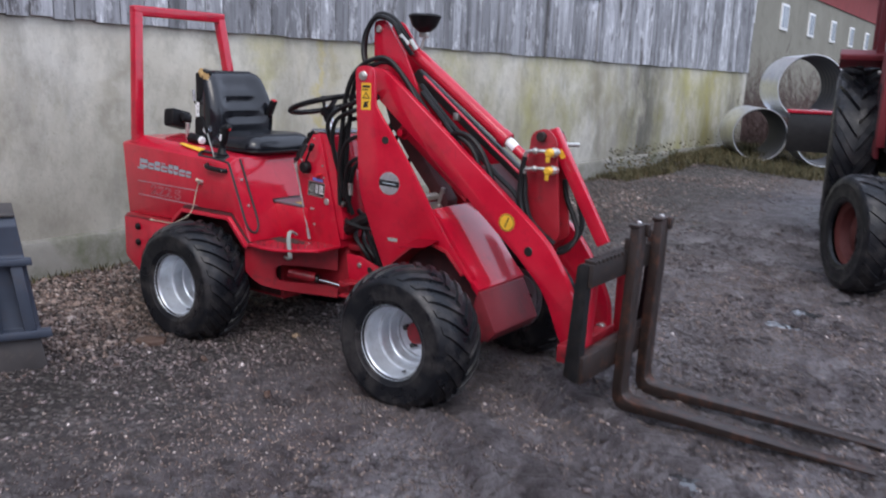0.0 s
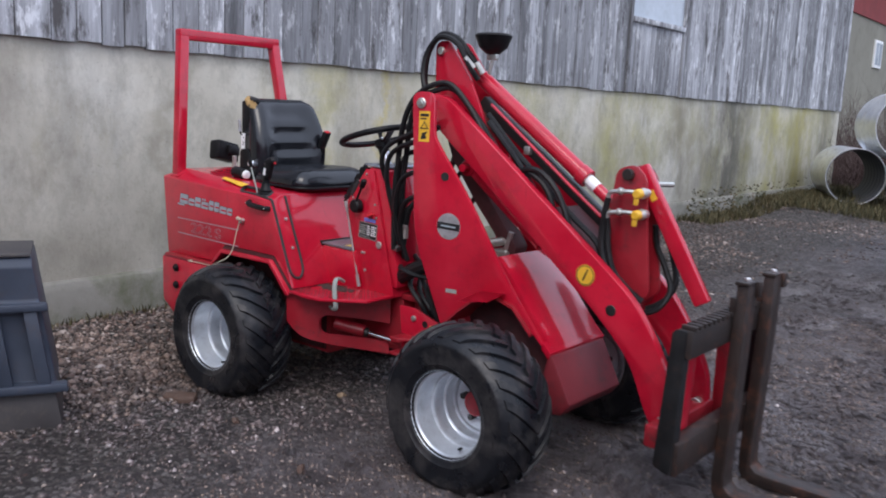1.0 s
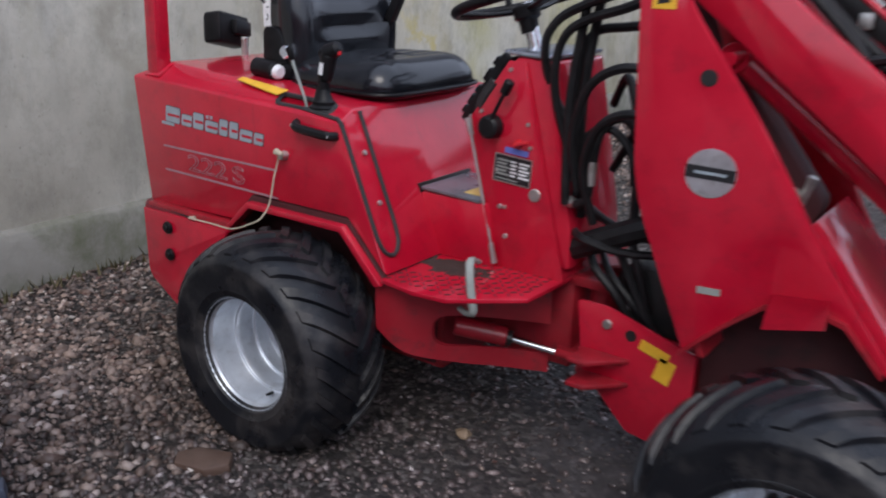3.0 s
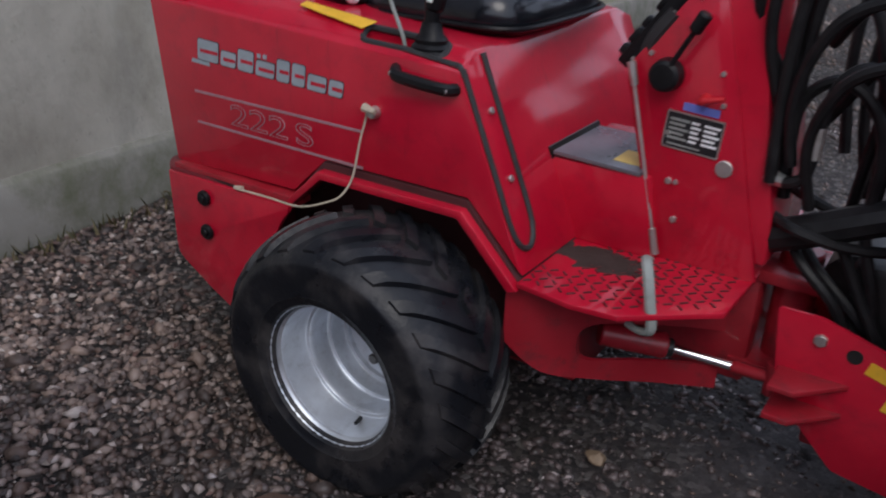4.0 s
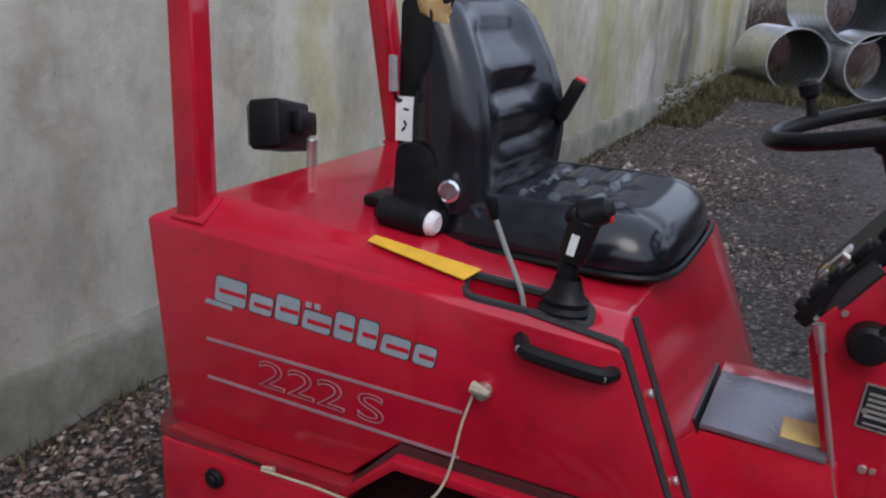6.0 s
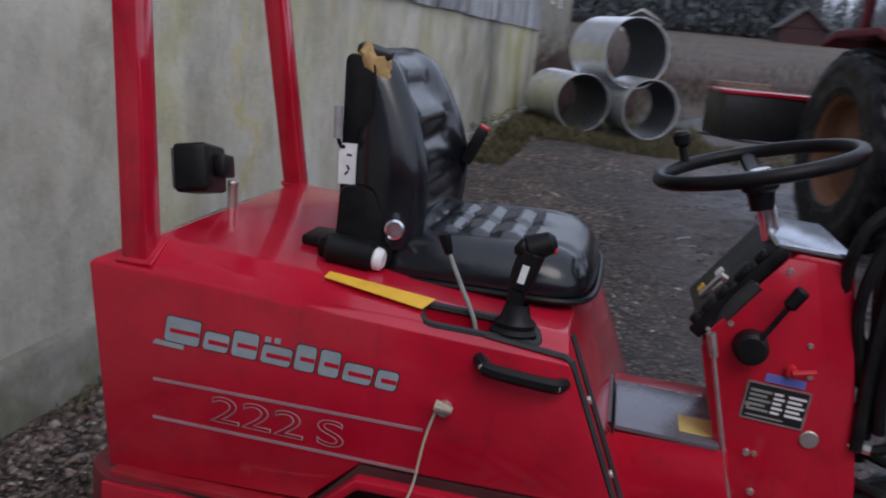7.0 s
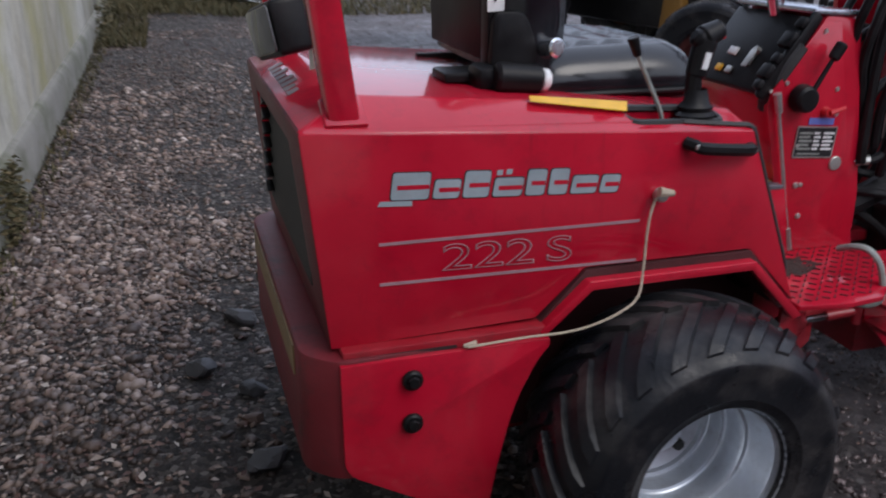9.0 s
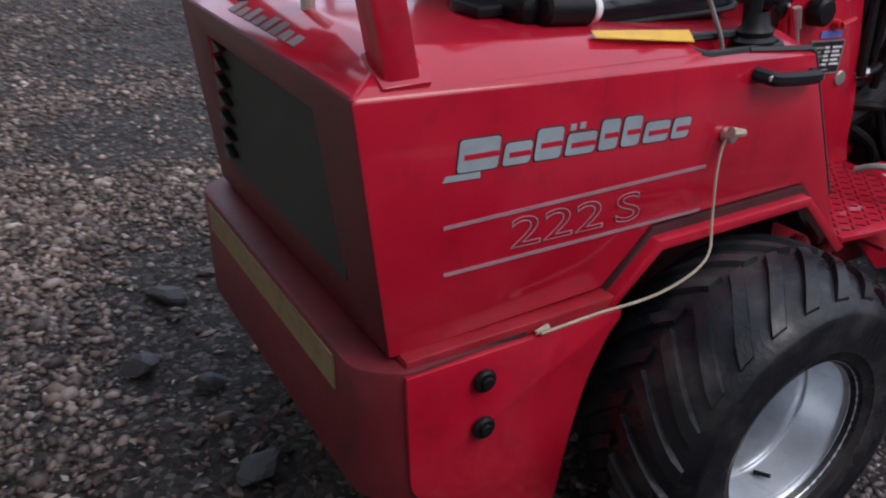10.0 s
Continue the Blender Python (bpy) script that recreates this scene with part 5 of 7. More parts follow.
for q, (qz, qw) in enumerate(((-0.09, 0.012), (-0.055, 0.018), (-0.02, 0.013), (0.03, 0.020), (0.075, 0.014))):
    part("rubber_lump", moved(box(-0.034, -0.015, -0.150, -0.150 + 2 * qw, qz - qw, qz + qw, 0.006), pose(1.016, 0.0, 1.005, 0, 35.5, 0)), BLACK, inst)
    part("panel_screw", moved(rod((0.0, -0.153, qz), (0.0, -0.157, qz), 0.005, 0.004, 8), pose(1.019, 0.0, 1.005, 0, 35.5, 0)), ZINC, inst) if q in (0, 3) else None
part("dash_top", moved(box(-0.075, 0.06, -0.148, 0.148, -0.006, 0.006, 0.004), pose(1.135, 0.0, 1.104, 0, 3, 0)), TOP_PLATE, dash, "pale grey console top")
for q, (qy, qz, cw_, ch, mt) in enumerate(((0.04, -0.02, 0.03, 0.02, WHITE), (0.05, -0.07, 0.02, 0.018, YELLOW), (0.01, -0.07, 0.02, 0.018, ZINC), (-0.04, -0.03, 0.016, 0.035, ZINC))):
    part("switch", moved(box(-0.020, -0.012, qy - cw_ / 2, qy + cw_ / 2, qz - ch / 2, qz + ch / 2, 0.002), pose(1.019, 0.0, 1.005, 0, 35.5, 0)), mt, inst)
part("key", moved(merged(rod((-0.02, -0.055, -0.01), (-0.035, -0.055, -0.01), 0.008, 0.006, 10), box(-0.035, -0.032, -0.065, -0.045, -0.06, -0.012, 0.001)), pose(1.019, 0.0, 1.005, 0, 35.5, 0)), ZINC, inst, "ignition key on a tag")

# plates and lever on the console flank
plt = part("data_plate", moved(box(-0.055, 0.055, -0.002, 0.0, -0.036, 0.036, 0.0), pose(1.110, -0.158, 0.805, 0, 4, 0)), INK, dash, "black data plate with pale fields")
for col, (qx, w_) in enumerate(((-0.030, 0.040), (0.004, 0.020), (0.036, 0.032))):
    for row in range(5):
        qz = 0.022 - row * 0.0095
        part("field", moved(box(qx - w_ / 2, qx + w_ * (0.5 - 0.2 * ((row + col) % 2)), -0.0028, -0.002, qz - 0.0024, qz + 0.0024, 0.0), pose(1.110, -0.158, 0.805, 0, 4, 0)), HOOK if col == 0 else WHITE, plt)
part("field", moved(box(-0.048, 0.020, -0.0028, -0.002, -0.030, -0.027, 0.0), pose(1.110, -0.158, 0.805, 0, 4, 0)), HOOK, plt)
part("plate_rim", moved(merged(box(-0.057, 0.057, -0.0024, 0.0, 0.035, 0.038, 0.0), box(-0.057, 0.057, -0.0024, 0.0, -0.038, -0.035, 0.0), box(-0.058, -0.055, -0.0024, 0.0, -0.035, 0.035, 0.0), box(0.055, 0.058, -0.0024, 0.0, -0.035, 0.035, 0.0)), pose(1.110, -0.158, 0.805, 0, 4, 0)), ZINC, plt)
part("blue_sticker", moved(box(-0.036, 0.036, -0.002, 0.0, -0.008, 0.008, 0.0), pose(1.120, -0.158, 0.855, 0, 4, 0)), BLUE, dash, "small blue sticker")
part("round_plug", rod((1.181, -0.157, 0.748), (1.181, -0.162, 0.748), 0.018, 0.017, 16, 0.001), ZINC, dash)
lvr = part("throttle_lever", rod((1.045, -0.157, 0.915), (1.045, -0.195, 0.915), 0.034, 0.030, 20, 0.006), BLACK, dash, "black throttle lever with knob")
part("arm", rod((1.047, -0.188, 0.92), (1.10, -0.192, 1.02), 0.006, 0.005, 8), BLACK, lvr)
part("lever_knob", rod((1.092, -0.191, 1.005), (1.112, -0.193, 1.042), 0.013, 0.014, 12, 0.004), BLACK, lvr)
part("linkage_rod", rod((0.974, -0.172, 0.92), (1.070, -0.172, 0.555), 0.0045, 0.0045, 8), ZINC, dash, "thin steel linkage rod")
part("linkage_clevis", rod((0.971, -0.172, 0.93), (0.984, -0.172, 0.885), 0.010, 0.008, 8), ZINC, dash)
part("linkage_clevis", rod((1.060, -0.172, 0.595), (1.074, -0.172, 0.54), 0.008, 0.009, 8), ZINC, dash)
part("red_tap", merged(rod((1.125, -0.157, 0.878), (1.125, -0.175, 0.878), 0.012, 0.010, 10), rod((1.125, -0.176, 0.878), (1.165, -0.178, 0.888), 0.007, 0.005, 8)), LAMP_RED, dash, "red plastic tap handle")
for bx, bz in ((1.005, 0.95), (1.09, 1.065), (1.150, 0.93), (1.160, 0.87), (1.06, 0.80), (1.09, 0.70)):
    part("rivet", rod((bx, -0.157, bz), (bx, -0.161, bz), 0.006, 0.005, 8), ZINC, dash)
for bz in (0.70, 0.62):
    part("hinge_bolt", hexnut((1.075 + (0.70 - bz) * 0.27, -0.159, bz), (0, 1, 0), 0.008, 0.006), ZINC, dash)
part("rubber_bellows", sweep([(0.99, -0.12, 0.885), (0.985, -0.13, 0.93), (1.005, -0.14, 0.98), (1.04, -0.14, 1.03)], 0.022, 8), SEAL, dash)

# steering wheel
scol = part("steering_column", rod((1.075, 0.0, 1.09), (1.030, 0.0, 1.225), 0.019, 0.019, 16), CHROME, loader, "bright steel steering column")
wm = pose(1.024, 0.0, 1.234, 0, -16, 0)
swheel = part("steering_wheel", moved(sweep([(0.188 * cos(a), 0.188 * sin(a), 0.0) for a in [2 * pi * k / 40 for k in range(40)]], 0.0145, 10, False, True), wm), BLACK, loader, "black three-spoke steering wheel with knob", 80)
part("hub", moved(merged(rod((0, 0, -0.055), (0, 0, -0.015), 0.036, 0.040, 18, 0.006), rod((0, 0, -0.09), (0, 0, -0.05), 0.024, 0.028, 16)), wm), BLACK, swheel)
for ang in (90, 210, 330):
    a = radians(ang)
    part("spoke", moved(sweep([(0.02 * cos(a), 0.02 * sin(a), -0.03), (0.10 * cos(a), 0.10 * sin(a), -0.022), (0.183 * cos(a), 0.183 * sin(a), -0.003)], 0.017, 8, flat=0.45), wm), BLACK, swheel)
part("spinner_knob", moved(merged(rod((-0.13, 0.130, 0.01), (-0.13, 0.130, 0.045), 0.010, 0.010, 10), rod((-0.13, 0.130, 0.04), (-0.13, 0.130, 0.075), 0.017, 0.021, 14, 0.008)), wm), BLACK, swheel)

# articulation joint and front chassis
part("joint_bracket", merged(box(1.24, 1.40, -0.09, 0.09, 0.50, 0.53, 0.006), box(1.24, 1.40, -0.09, 0.09, 0.28, 0.31, 0.006), rod((1.335, 0, 0.25), (1.335, 0, 0.56), 0.045, 0.045, 20, 0.005)), RED_DIRTY, loader, "articulation joint with pivot pin")
part("joint_box", box(0.95, 1.28, -0.085, 0.085, 0.25, 0.512, 0.01), RED_DIRTY, loader)


def chassis_side(s):
    y0, y1 = sorted((-s * 0.172, -s * 0.160))
    p = part("front_chassis_plate", prism(rounded([(1.335, 0.50), (1.42, 0.50), (1.66, 0.43), (1.66, 0.15), (1.50, 0.17), (1.36, 0.31)], 0.01), y0, y1, 0.002), RED, loader, "red front chassis plate")
    part("plate_bolt", hexnut((1.425, -s * 0.175, 0.455), (0, 1, 0), 0.014, 0.012), ZINC, p)
    part("hole", rod((1.49, -s * 0.1725, 0.44), (1.49, -s * 0.174, 0.44), 0.015, 0.015, 16), ENGINE, p)
    st = part("warning_sticker", moved(box(-0.04, 0.04, -0.001, 0.001, -0.014, 0.014, 0.0), pose(1.555, -s * 0.1735, 0.415, 0, 16, 0)), YELLOW, p, "yellow warning sticker")
    part("warning_sticker", moved(box(-0.022, 0.022, -0.001, 0.001, -0.032, 0.032, 0.0), pose(1.585, -s * 0.1735, 0.37, 0, 16, 0)), YELLOW, p)
    part("steering_lug", prism([(1.36, -s * 0.165), (1.36, -s * 0.26), (1.41, -s * 0.26), (1.50, -s * 0.165)], 0.362, 0.374, 0.002, "z"), RED_DIRTY, p)
    part("steering_lug", prism([(1.36, -s * 0.165), (1.36, -s * 0.26), (1.41, -s * 0.26), (1.50, -s * 0.165)], 0.296, 0.308, 0.002, "z"), RED_DIRTY, p)


both(chassis_side)
part("front_chassis", box(1.42, 2.10, -0.098, 0.098, 0.16, 0.42, 0.01), RED_DIRTY, loader)
part("drive_motor", merged(rod((1.45, -0.05, 0.52), (1.45, 0.14, 0.52), 0.07, 0.07, 18, 0.01), box(1.44, 1.62, -0.10, 0.10, 0.42, 0.60, 0.02)), ENGINE, loader, "oily black hydraulic motor block")


# lift tower plates, drawing together towards the front, with wheel-house and front cover
def tower(s):
    draw_in = Matrix(((1, 0, 0, 0), (s * 0.165, 1, 0, -s * 0.2475), (0, 0, 1, 0), (0, 0, 0, 1)))
    y0, y1 = sorted((-s * 0.285, -s * 0.269))
    out = rounded([(1.474, 1.440), (1.573, 1.440), (1.582, 1.263), (1.610, 1.219), (1.774, 0.992), (1.932, 0.721), (2.143, 0.436), (2.062, 0.521), (1.976, 0.620), (1.892, 0.648), (1.813, 0.630), (1.735, 0.567), (1.653, 0.480), (1.505, 0.850)],
                  [0.050, 0.04, 0.05, 0.06, 0.2, 0.1, 0.01, 0.03, 0.04, 0.04, 0.04, 0.04, 0.01, 0.1], 6)
    t = part("lift_tower", moved(prism(out, y0, y1, 0.003), draw_in), RED, loader, "tall red lift tower plate")
    yf = -s * 0.2855

    def on(bm):
        return moved(bm, draw_in)
    part("pin", on(merged(rod((1.520, yf, 1.394), (1.520, yf - s * 0.010, 1.394), 0.022, 0.021, 18, 0.003), hexnut((1.520, yf - s * 0.012, 1.394), (0, 1, 0), 0.013, 0.008))), ZINC, t, "steel pin")
    st = part("warning_sticker", on(box(1.510, 1.560, *sorted((yf, yf - s * 0.0012)), 1.238, 1.362, 0.0)), YELLOW, t, "yellow warning sticker with a black triangle")
    yk = sorted((yf - s * 0.0012, yf - s * 0.002))
    part("triangle", on(prism([(1.516, 1.290), (1.555, 1.290), (1.5355, 1.322)], yk[0], yk[1], 0.0)), INK, st)
    part("triangle_inside", on(prism([(1.523, 1.294), (1.548, 1.294), (1.5355, 1.315)], yk[0] - 0.0004, yk[1] + 0.0004, 0.0)), YELLOW, st)
    part("bar", on(box(1.516, 1.555, yk[0], yk[1], 1.340, 1.351, 0.0)), INK, st)
    part("bar", on(box(1.516, 1.545, yk[0], yk[1], 1.328, 1.334, 0.0)), INK, st)
    part("figure", on(prism([(1.520, 1.247), (1.548, 1.252), (1.542, 1.266), (1.552, 1.280), (1.526, 1.273)], yk[0], yk[1], 0.0)), INK, st)
    rd = part("round_sticker", on(rod((1.668, yf, 0.902), (1.668, yf - s * 0.0012, 0.902), 0.054, 0.054, 36)), STEEL_WORN, t, "round silver sticker with a black band")
    part("band", on(moved(box(-0.052, 0.052, -0.001, 0.001, -0.014, 0.014, 0.0), pose(1.668, yf - s * 0.0014, 0.902, 0, 3, 0))), INK, rd)
    part("white_line", on(moved(box(-0.034, 0.034, -0.001, 0.001, -0.003, 0.003, 0.0), pose(1.668, yf - s * 0.0022, 0.902, 0, 3, 0))), GREY_MARK, rd)
    part("hole", on(rod((1.642, yf, 1.103), (1.642, yf - s * 0.0015, 1.103), 0.018, 0.018, 18)), ENGINE, t, "dark drilled hole")
    part("small_plate", on(box(1.669, 1.719, *sorted((yf, yf - s * 0.0012)), 0.628, 0.644, 0.0)), HOOK, t)
    # lip over the tyre, drawn out to a beak
    bm = bmesh.new()
    f = [(1.860, -0.425, 0.648), (1.965, -0.370, 0.655), (1.938, -0.210, 0.662), (1.822, -0.228, 0.655)]
    bm.faces.new([bm.verts.new((x, s * y_, z)) for x, y_, z in f])
    bmesh.ops.solidify(bm, geom=bm.faces[:], thickness=0.006)
    part("mud_flap", bm, RED, t, "red guard plate over the tyre")
    # wheel-house, the shade of the enclosed arch put into its colour
    wh = rounded([(1.650, 0.470), (1.735, 0.565), (1.813, 0.628), (1.892, 0.646), (1.976, 0.618), (2.062, 0.519), (2.143, 0.435), (2.17, 0.25), (1.66, 0.17)], 0.01)
    ya, yb = sorted((-s * 0.110, -s * 0.100))
    part("front_wheel_house", prism(wh, ya, yb, 0.0), RED_INNER, loader)
    strip = prism([(1.646, 0.468), (1.735, 0.555), (1.813, 0.618), (1.892, 0.636), (1.976, 0.608), (2.06, 0.510), (2.06, 0.521), (1.976, 0.619), (1.892, 0.647), (1.813, 0.629), (1.735, 0.566), (1.646, 0.480)], *sorted((-s * 0.292, -s * 0.105)), 0.0)
    part("arch_strip", moved(strip, Matrix(((1, 0, 0, 0), (s * 0.150, 1, 0, -s * 0.225), (0, 0, 1, 0), (0, 0, 0, 1)))), RED_DIRTY, loader)


both(tower)
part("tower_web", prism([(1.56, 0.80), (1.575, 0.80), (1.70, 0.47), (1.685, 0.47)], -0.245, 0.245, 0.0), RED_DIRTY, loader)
part("front_cover", prism(rounded([(1.86, 0.80), (1.925, 0.735), (2.150, 0.470), (2.140, 0.445), (1.85, 0.70)], [0.01, 0.02, 0.02, 0.005, 0.01]), -0.172, 0.205, 0.004), RED, loader, "sloping glossy red front cover")
part("front_cover_lip", prism([(2.12, 0.500), (2.158, 0.462), (2.150, 0.436), (2.115, 0.470)], -0.205, 0.215, 0.003), RED, loader)
part("front_plate", prism([(2.145, 0.452), (2.165, 0.452), (2.255, 0.275), (2.215, 0.225), (2.10, 0.225)], -0.200, 0.200, 0.005), RED_SHEET, loader, "dull primed front plate")
part("valve_block", merged(box(1.74, 1.83, -0.07, 0.07, 0.66, 0.80, 0.01), rod((1.76, -0.10, 0.83), (1.80, -0.02, 0.84), 0.018, 0.018, 10), rod((1.80, -0.04, 0.78), (1.83, -0.04, 0.88), 0.012, 0.012, 10)), ZINC, loader, "zinc valve block with fittings")


# boom arms
ARM = rounded([(1.455, 1.440), (1.552, 1.427), (1.92, 1.148), (2.36, 0.812), (2.475, 0.716), (2.575, 0.575), (2.648, 0.420), (2.658, 0.285), (2.585, 0.262), (2.545, 0.330), (2.475, 0.495), (2.330, 0.640), (1.92, 0.975), (1.56, 1.255), (1.45, 1.345)],
              [0.05, 0.05, 0.0, 0.08, 0.1, 0.1, 0.05, 0.03, 0.03, 0.05, 0.08, 0.08, 0.0, 0.05, 0.04], 6)


def arm(s):
    y0, y1 = sorted((-s * 0.172, -s * 0.130))
    p = part("boom_arm", prism(ARM, y0, y1, 0.004), RED, loader, "long red boom arm")
    yf = -s * 0.1725
    rd = part("round_sticker", rod((2.268, yf, 0.785), (2.268, yf - s * 0.0012, 0.785), 0.040, 0.040, 28), YELLOW, p, "round yellow sticker with a black ring")
    yk = yf - s * 0.0013
    part("ring", moved(lathe([(0.0345, -0.0008), (0.0375, -0.0008), (0.0375, 0.0008), (0.0345, 0.0008)], 28, True), Matrix.Translation((2.268, yk, 0.785))), INK, rd)
    part("slash", moved(box(-0.003, 0.003, -0.0008, 0.0008, -0.024, 0.024, 0.0), pose(2.268, yk, 0.785, 0, 24, 0)), INK, rd)
    part("boss", merged(rod((2.385, yf, 0.672), (2.385, yf - s * 0.004, 0.672), 0.022, 0.021, 16, 0.002)), ENGINE, p, "greasy pin end")
    part("lower_pin", rod((2.625, -s * 0.10, 0.31), (2.625, -s * 0.185, 0.31), 0.022, 0.022, 16, 0.003), ZINC, p)
    # lift cylinder
    c = part("lift_cylinder", rod((1.66, -s * 0.085, 1.13), (2.02, -s * 0.085, 0.86), 0.036, 0.036, 18, 0.004), RED, loader, "red hydraulic lift cylinder")
    part("cylinder_eye", merged(rod((1.645, -s * 0.050, 1.135), (1.645, -s * 0.125, 1.135), 0.035, 0.035, 16, 0.003), rod((1.645, -s * 0.045, 1.135), (1.645, -s * 0.160, 1.135), 0.016, 0.016, 12)), RED, c)
    part("piston_rod", rod((2.02, -s * 0.085, 0.86), (2.38, -s * 0.085, 0.672), 0.018, 0.018, 14), CHROME, c)


both(arm)
part("boom_cross_tube", rod((2.36, -0.13, 0.70), (2.36, 0.13, 0.70), 0.05, 0.05, 20), RED_DIRTY, loader)
# inner boom plates in the red that carries the shade between the arms
part("boom_cross_plate", prism([(2.02, 1.00), (2.05, 1.01), (2.30, 0.80), (2.28, 0.78)], -0.13, 0.13, 0.002), RED_INNER, loader)
part("tower_bridge", prism(rounded([(1.44, 1.30), (1.50, 1.30), (1.70, 1.02), (1.86, 0.82), (1.84, 0.76), (1.64, 0.98), (1.50, 1.16)], 0.02), -0.045, 0.045, 0.003), RED_INNER, loader)


# tilt lever and tilt cylinder above the boom
def tilt_plate(s):
    y0, y1 = sorted((-s * 0.075, -s * 0.062))
    p = part("tilt_plate", prism(rounded([(1.405, 1.655), (1.475, 1.665), (1.60, 1.50), (1.68, 1.35), (1.76, 1.05), (1.62, 1.10), (1.52, 1.36), (1.41, 1.42)], [0.03, 0.03, 0.03, 0.05, 0.03, 0.03, 0.05, 0.03]), y0, y1, 0.003), RED, loader, "upper red tilt plate")
    part("pin", rod((1.44, -s * 0.07, 1.618), (1.44, -s * 0.088, 1.618), 0.018, 0.017, 14, 0.002), ZINC, p)


both(tilt_plate)
tc = part("tilt_cylinder", rod((1.60, 0.0, 1.515), (2.140, 0.0, 1.135), 0.034, 0.034, 20, 0.004), RED, loader, "long red tilt cylinder over the boom")
part("cylinder_collar", rod((2.115, 0.0, 1.152), (2.152, 0.0, 1.127), 0.039, 0.039, 20, 0.003), RED, tc)
part("white_tape", rod((2.152, 0.0, 1.127), (2.195, 0.0, 1.096), 0.024, 0.024, 16), WHITE, tc, "white band on the piston rod")
part("piston_rod", rod((2.195, 0.0, 1.096), (2.345, 0.0, 0.990), 0.023, 0.023, 16), RED, tc)
part("tilt_beam", moved(box(0.0, 0.88, -0.022, 0.022, -0.026, 0.026, 0.006), pose(1.62, 0.0, 1.415, 0, 35.5, 0)), ENGINE, loader)
part("oil_pipe", sweep([(1.70, -0.05, 1.40), (2.10, -0.05, 1.10), (2.32, -0.045, 0.94)], 0.007, 8, False), RED, loader)
part("beam_clip", merged(box(1.865, 1.895, -0.04, 0.0, 1.205, 1.24, 0.004)), ZINC, loader)


def crank(s):
    y0, y1 = sorted((-s * 0.052, -s * 0.040))
    part("bell_crank", prism(rounded([(2.300, 1.180), (2.375, 1.205), (2.425, 1.16), (2.440, 1.00), (2.47, 0.72), (2.36, 0.66), (2.285, 0.76), (2.285, 1.05)], [0.03, 0.03, 0.03, 0.05, 0.03, 0.03, 0.05, 0.03]), y0, y1, 0.003), RED_DIRTY, loader, "red bell crank plate")


both(crank)
part("crank_pin", merged(rod((2.355, -0.075, 1.165), (2.355, 0.12, 1.165), 0.022, 0.022, 14, 0.003), rod((2.355, 0.06, 1.165), (2.355, 0.125, 1.165), 0.010, 0.010, 10)), STEEL_DARK, loader)
part("tilt_link", moved(box(0.0, 0.555, -0.018, 0.018, -0.030, 0.030, 0.008), pose(2.375, 0.0, 1.195, 0, 59, 0)), RED, loader, "flat red tilt link")
part("link_tag", moved(box(0.10, 0.14, -0.0195, -0.018, -0.012, 0.012, 0.0), pose(2.375, 0.0, 1.195, 0, 59, 0)), YELLOW, loader)
for zz in (1.103, 1.026):
    cp = part("quick_coupling", merged(rod((2.432, -0.052, zz), (2.432, -0.112, zz), 0.017, 0.017, 16, 0.003), hexnut((2.432, -0.085, zz), (0, 1, 0), 0.022, 0.018)), ZINC, loader, "hydraulic quick coupling with a yellow dust cap")
    part("dust_cap", merged(rod((2.432, -0.110, zz), (2.432, -0.140, zz), 0.019, 0.017, 16, 0.004), moved(box(-0.009, 0.009, -0.010, 0.003, -0.042, -0.008, 0.005), pose(2.430, -0.126, zz, 0, 4, 0))), YELLOW, cp, "yellow plastic dust cap")
    part("fitting", sweep([(2.418, -0.080, zz), (2.375, -0.088, zz + 0.002), (2.325, -0.092, zz - 0.002), (2.300, -0.092, zz - 0.010), (2.294, -0.092, zz - 0.035)], 0.0085, 8), ZINC, cp)
    part("nut", hexnut((2.345, -0.091, zz), (1, 0, 0), 0.015, 0.018), ZINC, cp)
part("lock_pin", rod((2.40, 0.02, 1.13), (2.46, 0.10, 1.13), 0.010, 0.010, 10), ZINC, loader)

# quick hitch between boom and fork
hitch = part("quick_hitch", merged(box(2.60, 2.665, -0.27, 0.27, 0.24, 0.32, 0.008), box(2.655, 2.70, -0.24, -0.18, 0.24, 0.66, 0.006), box(2.655, 2.70, 0.18, 0.24, 0.24, 0.66, 0.006), box(2.655, 2.70, -0.24, 0.24, 0.60, 0.66, 0.006)), RED_DIRTY, loader, "red quick hitch frame")

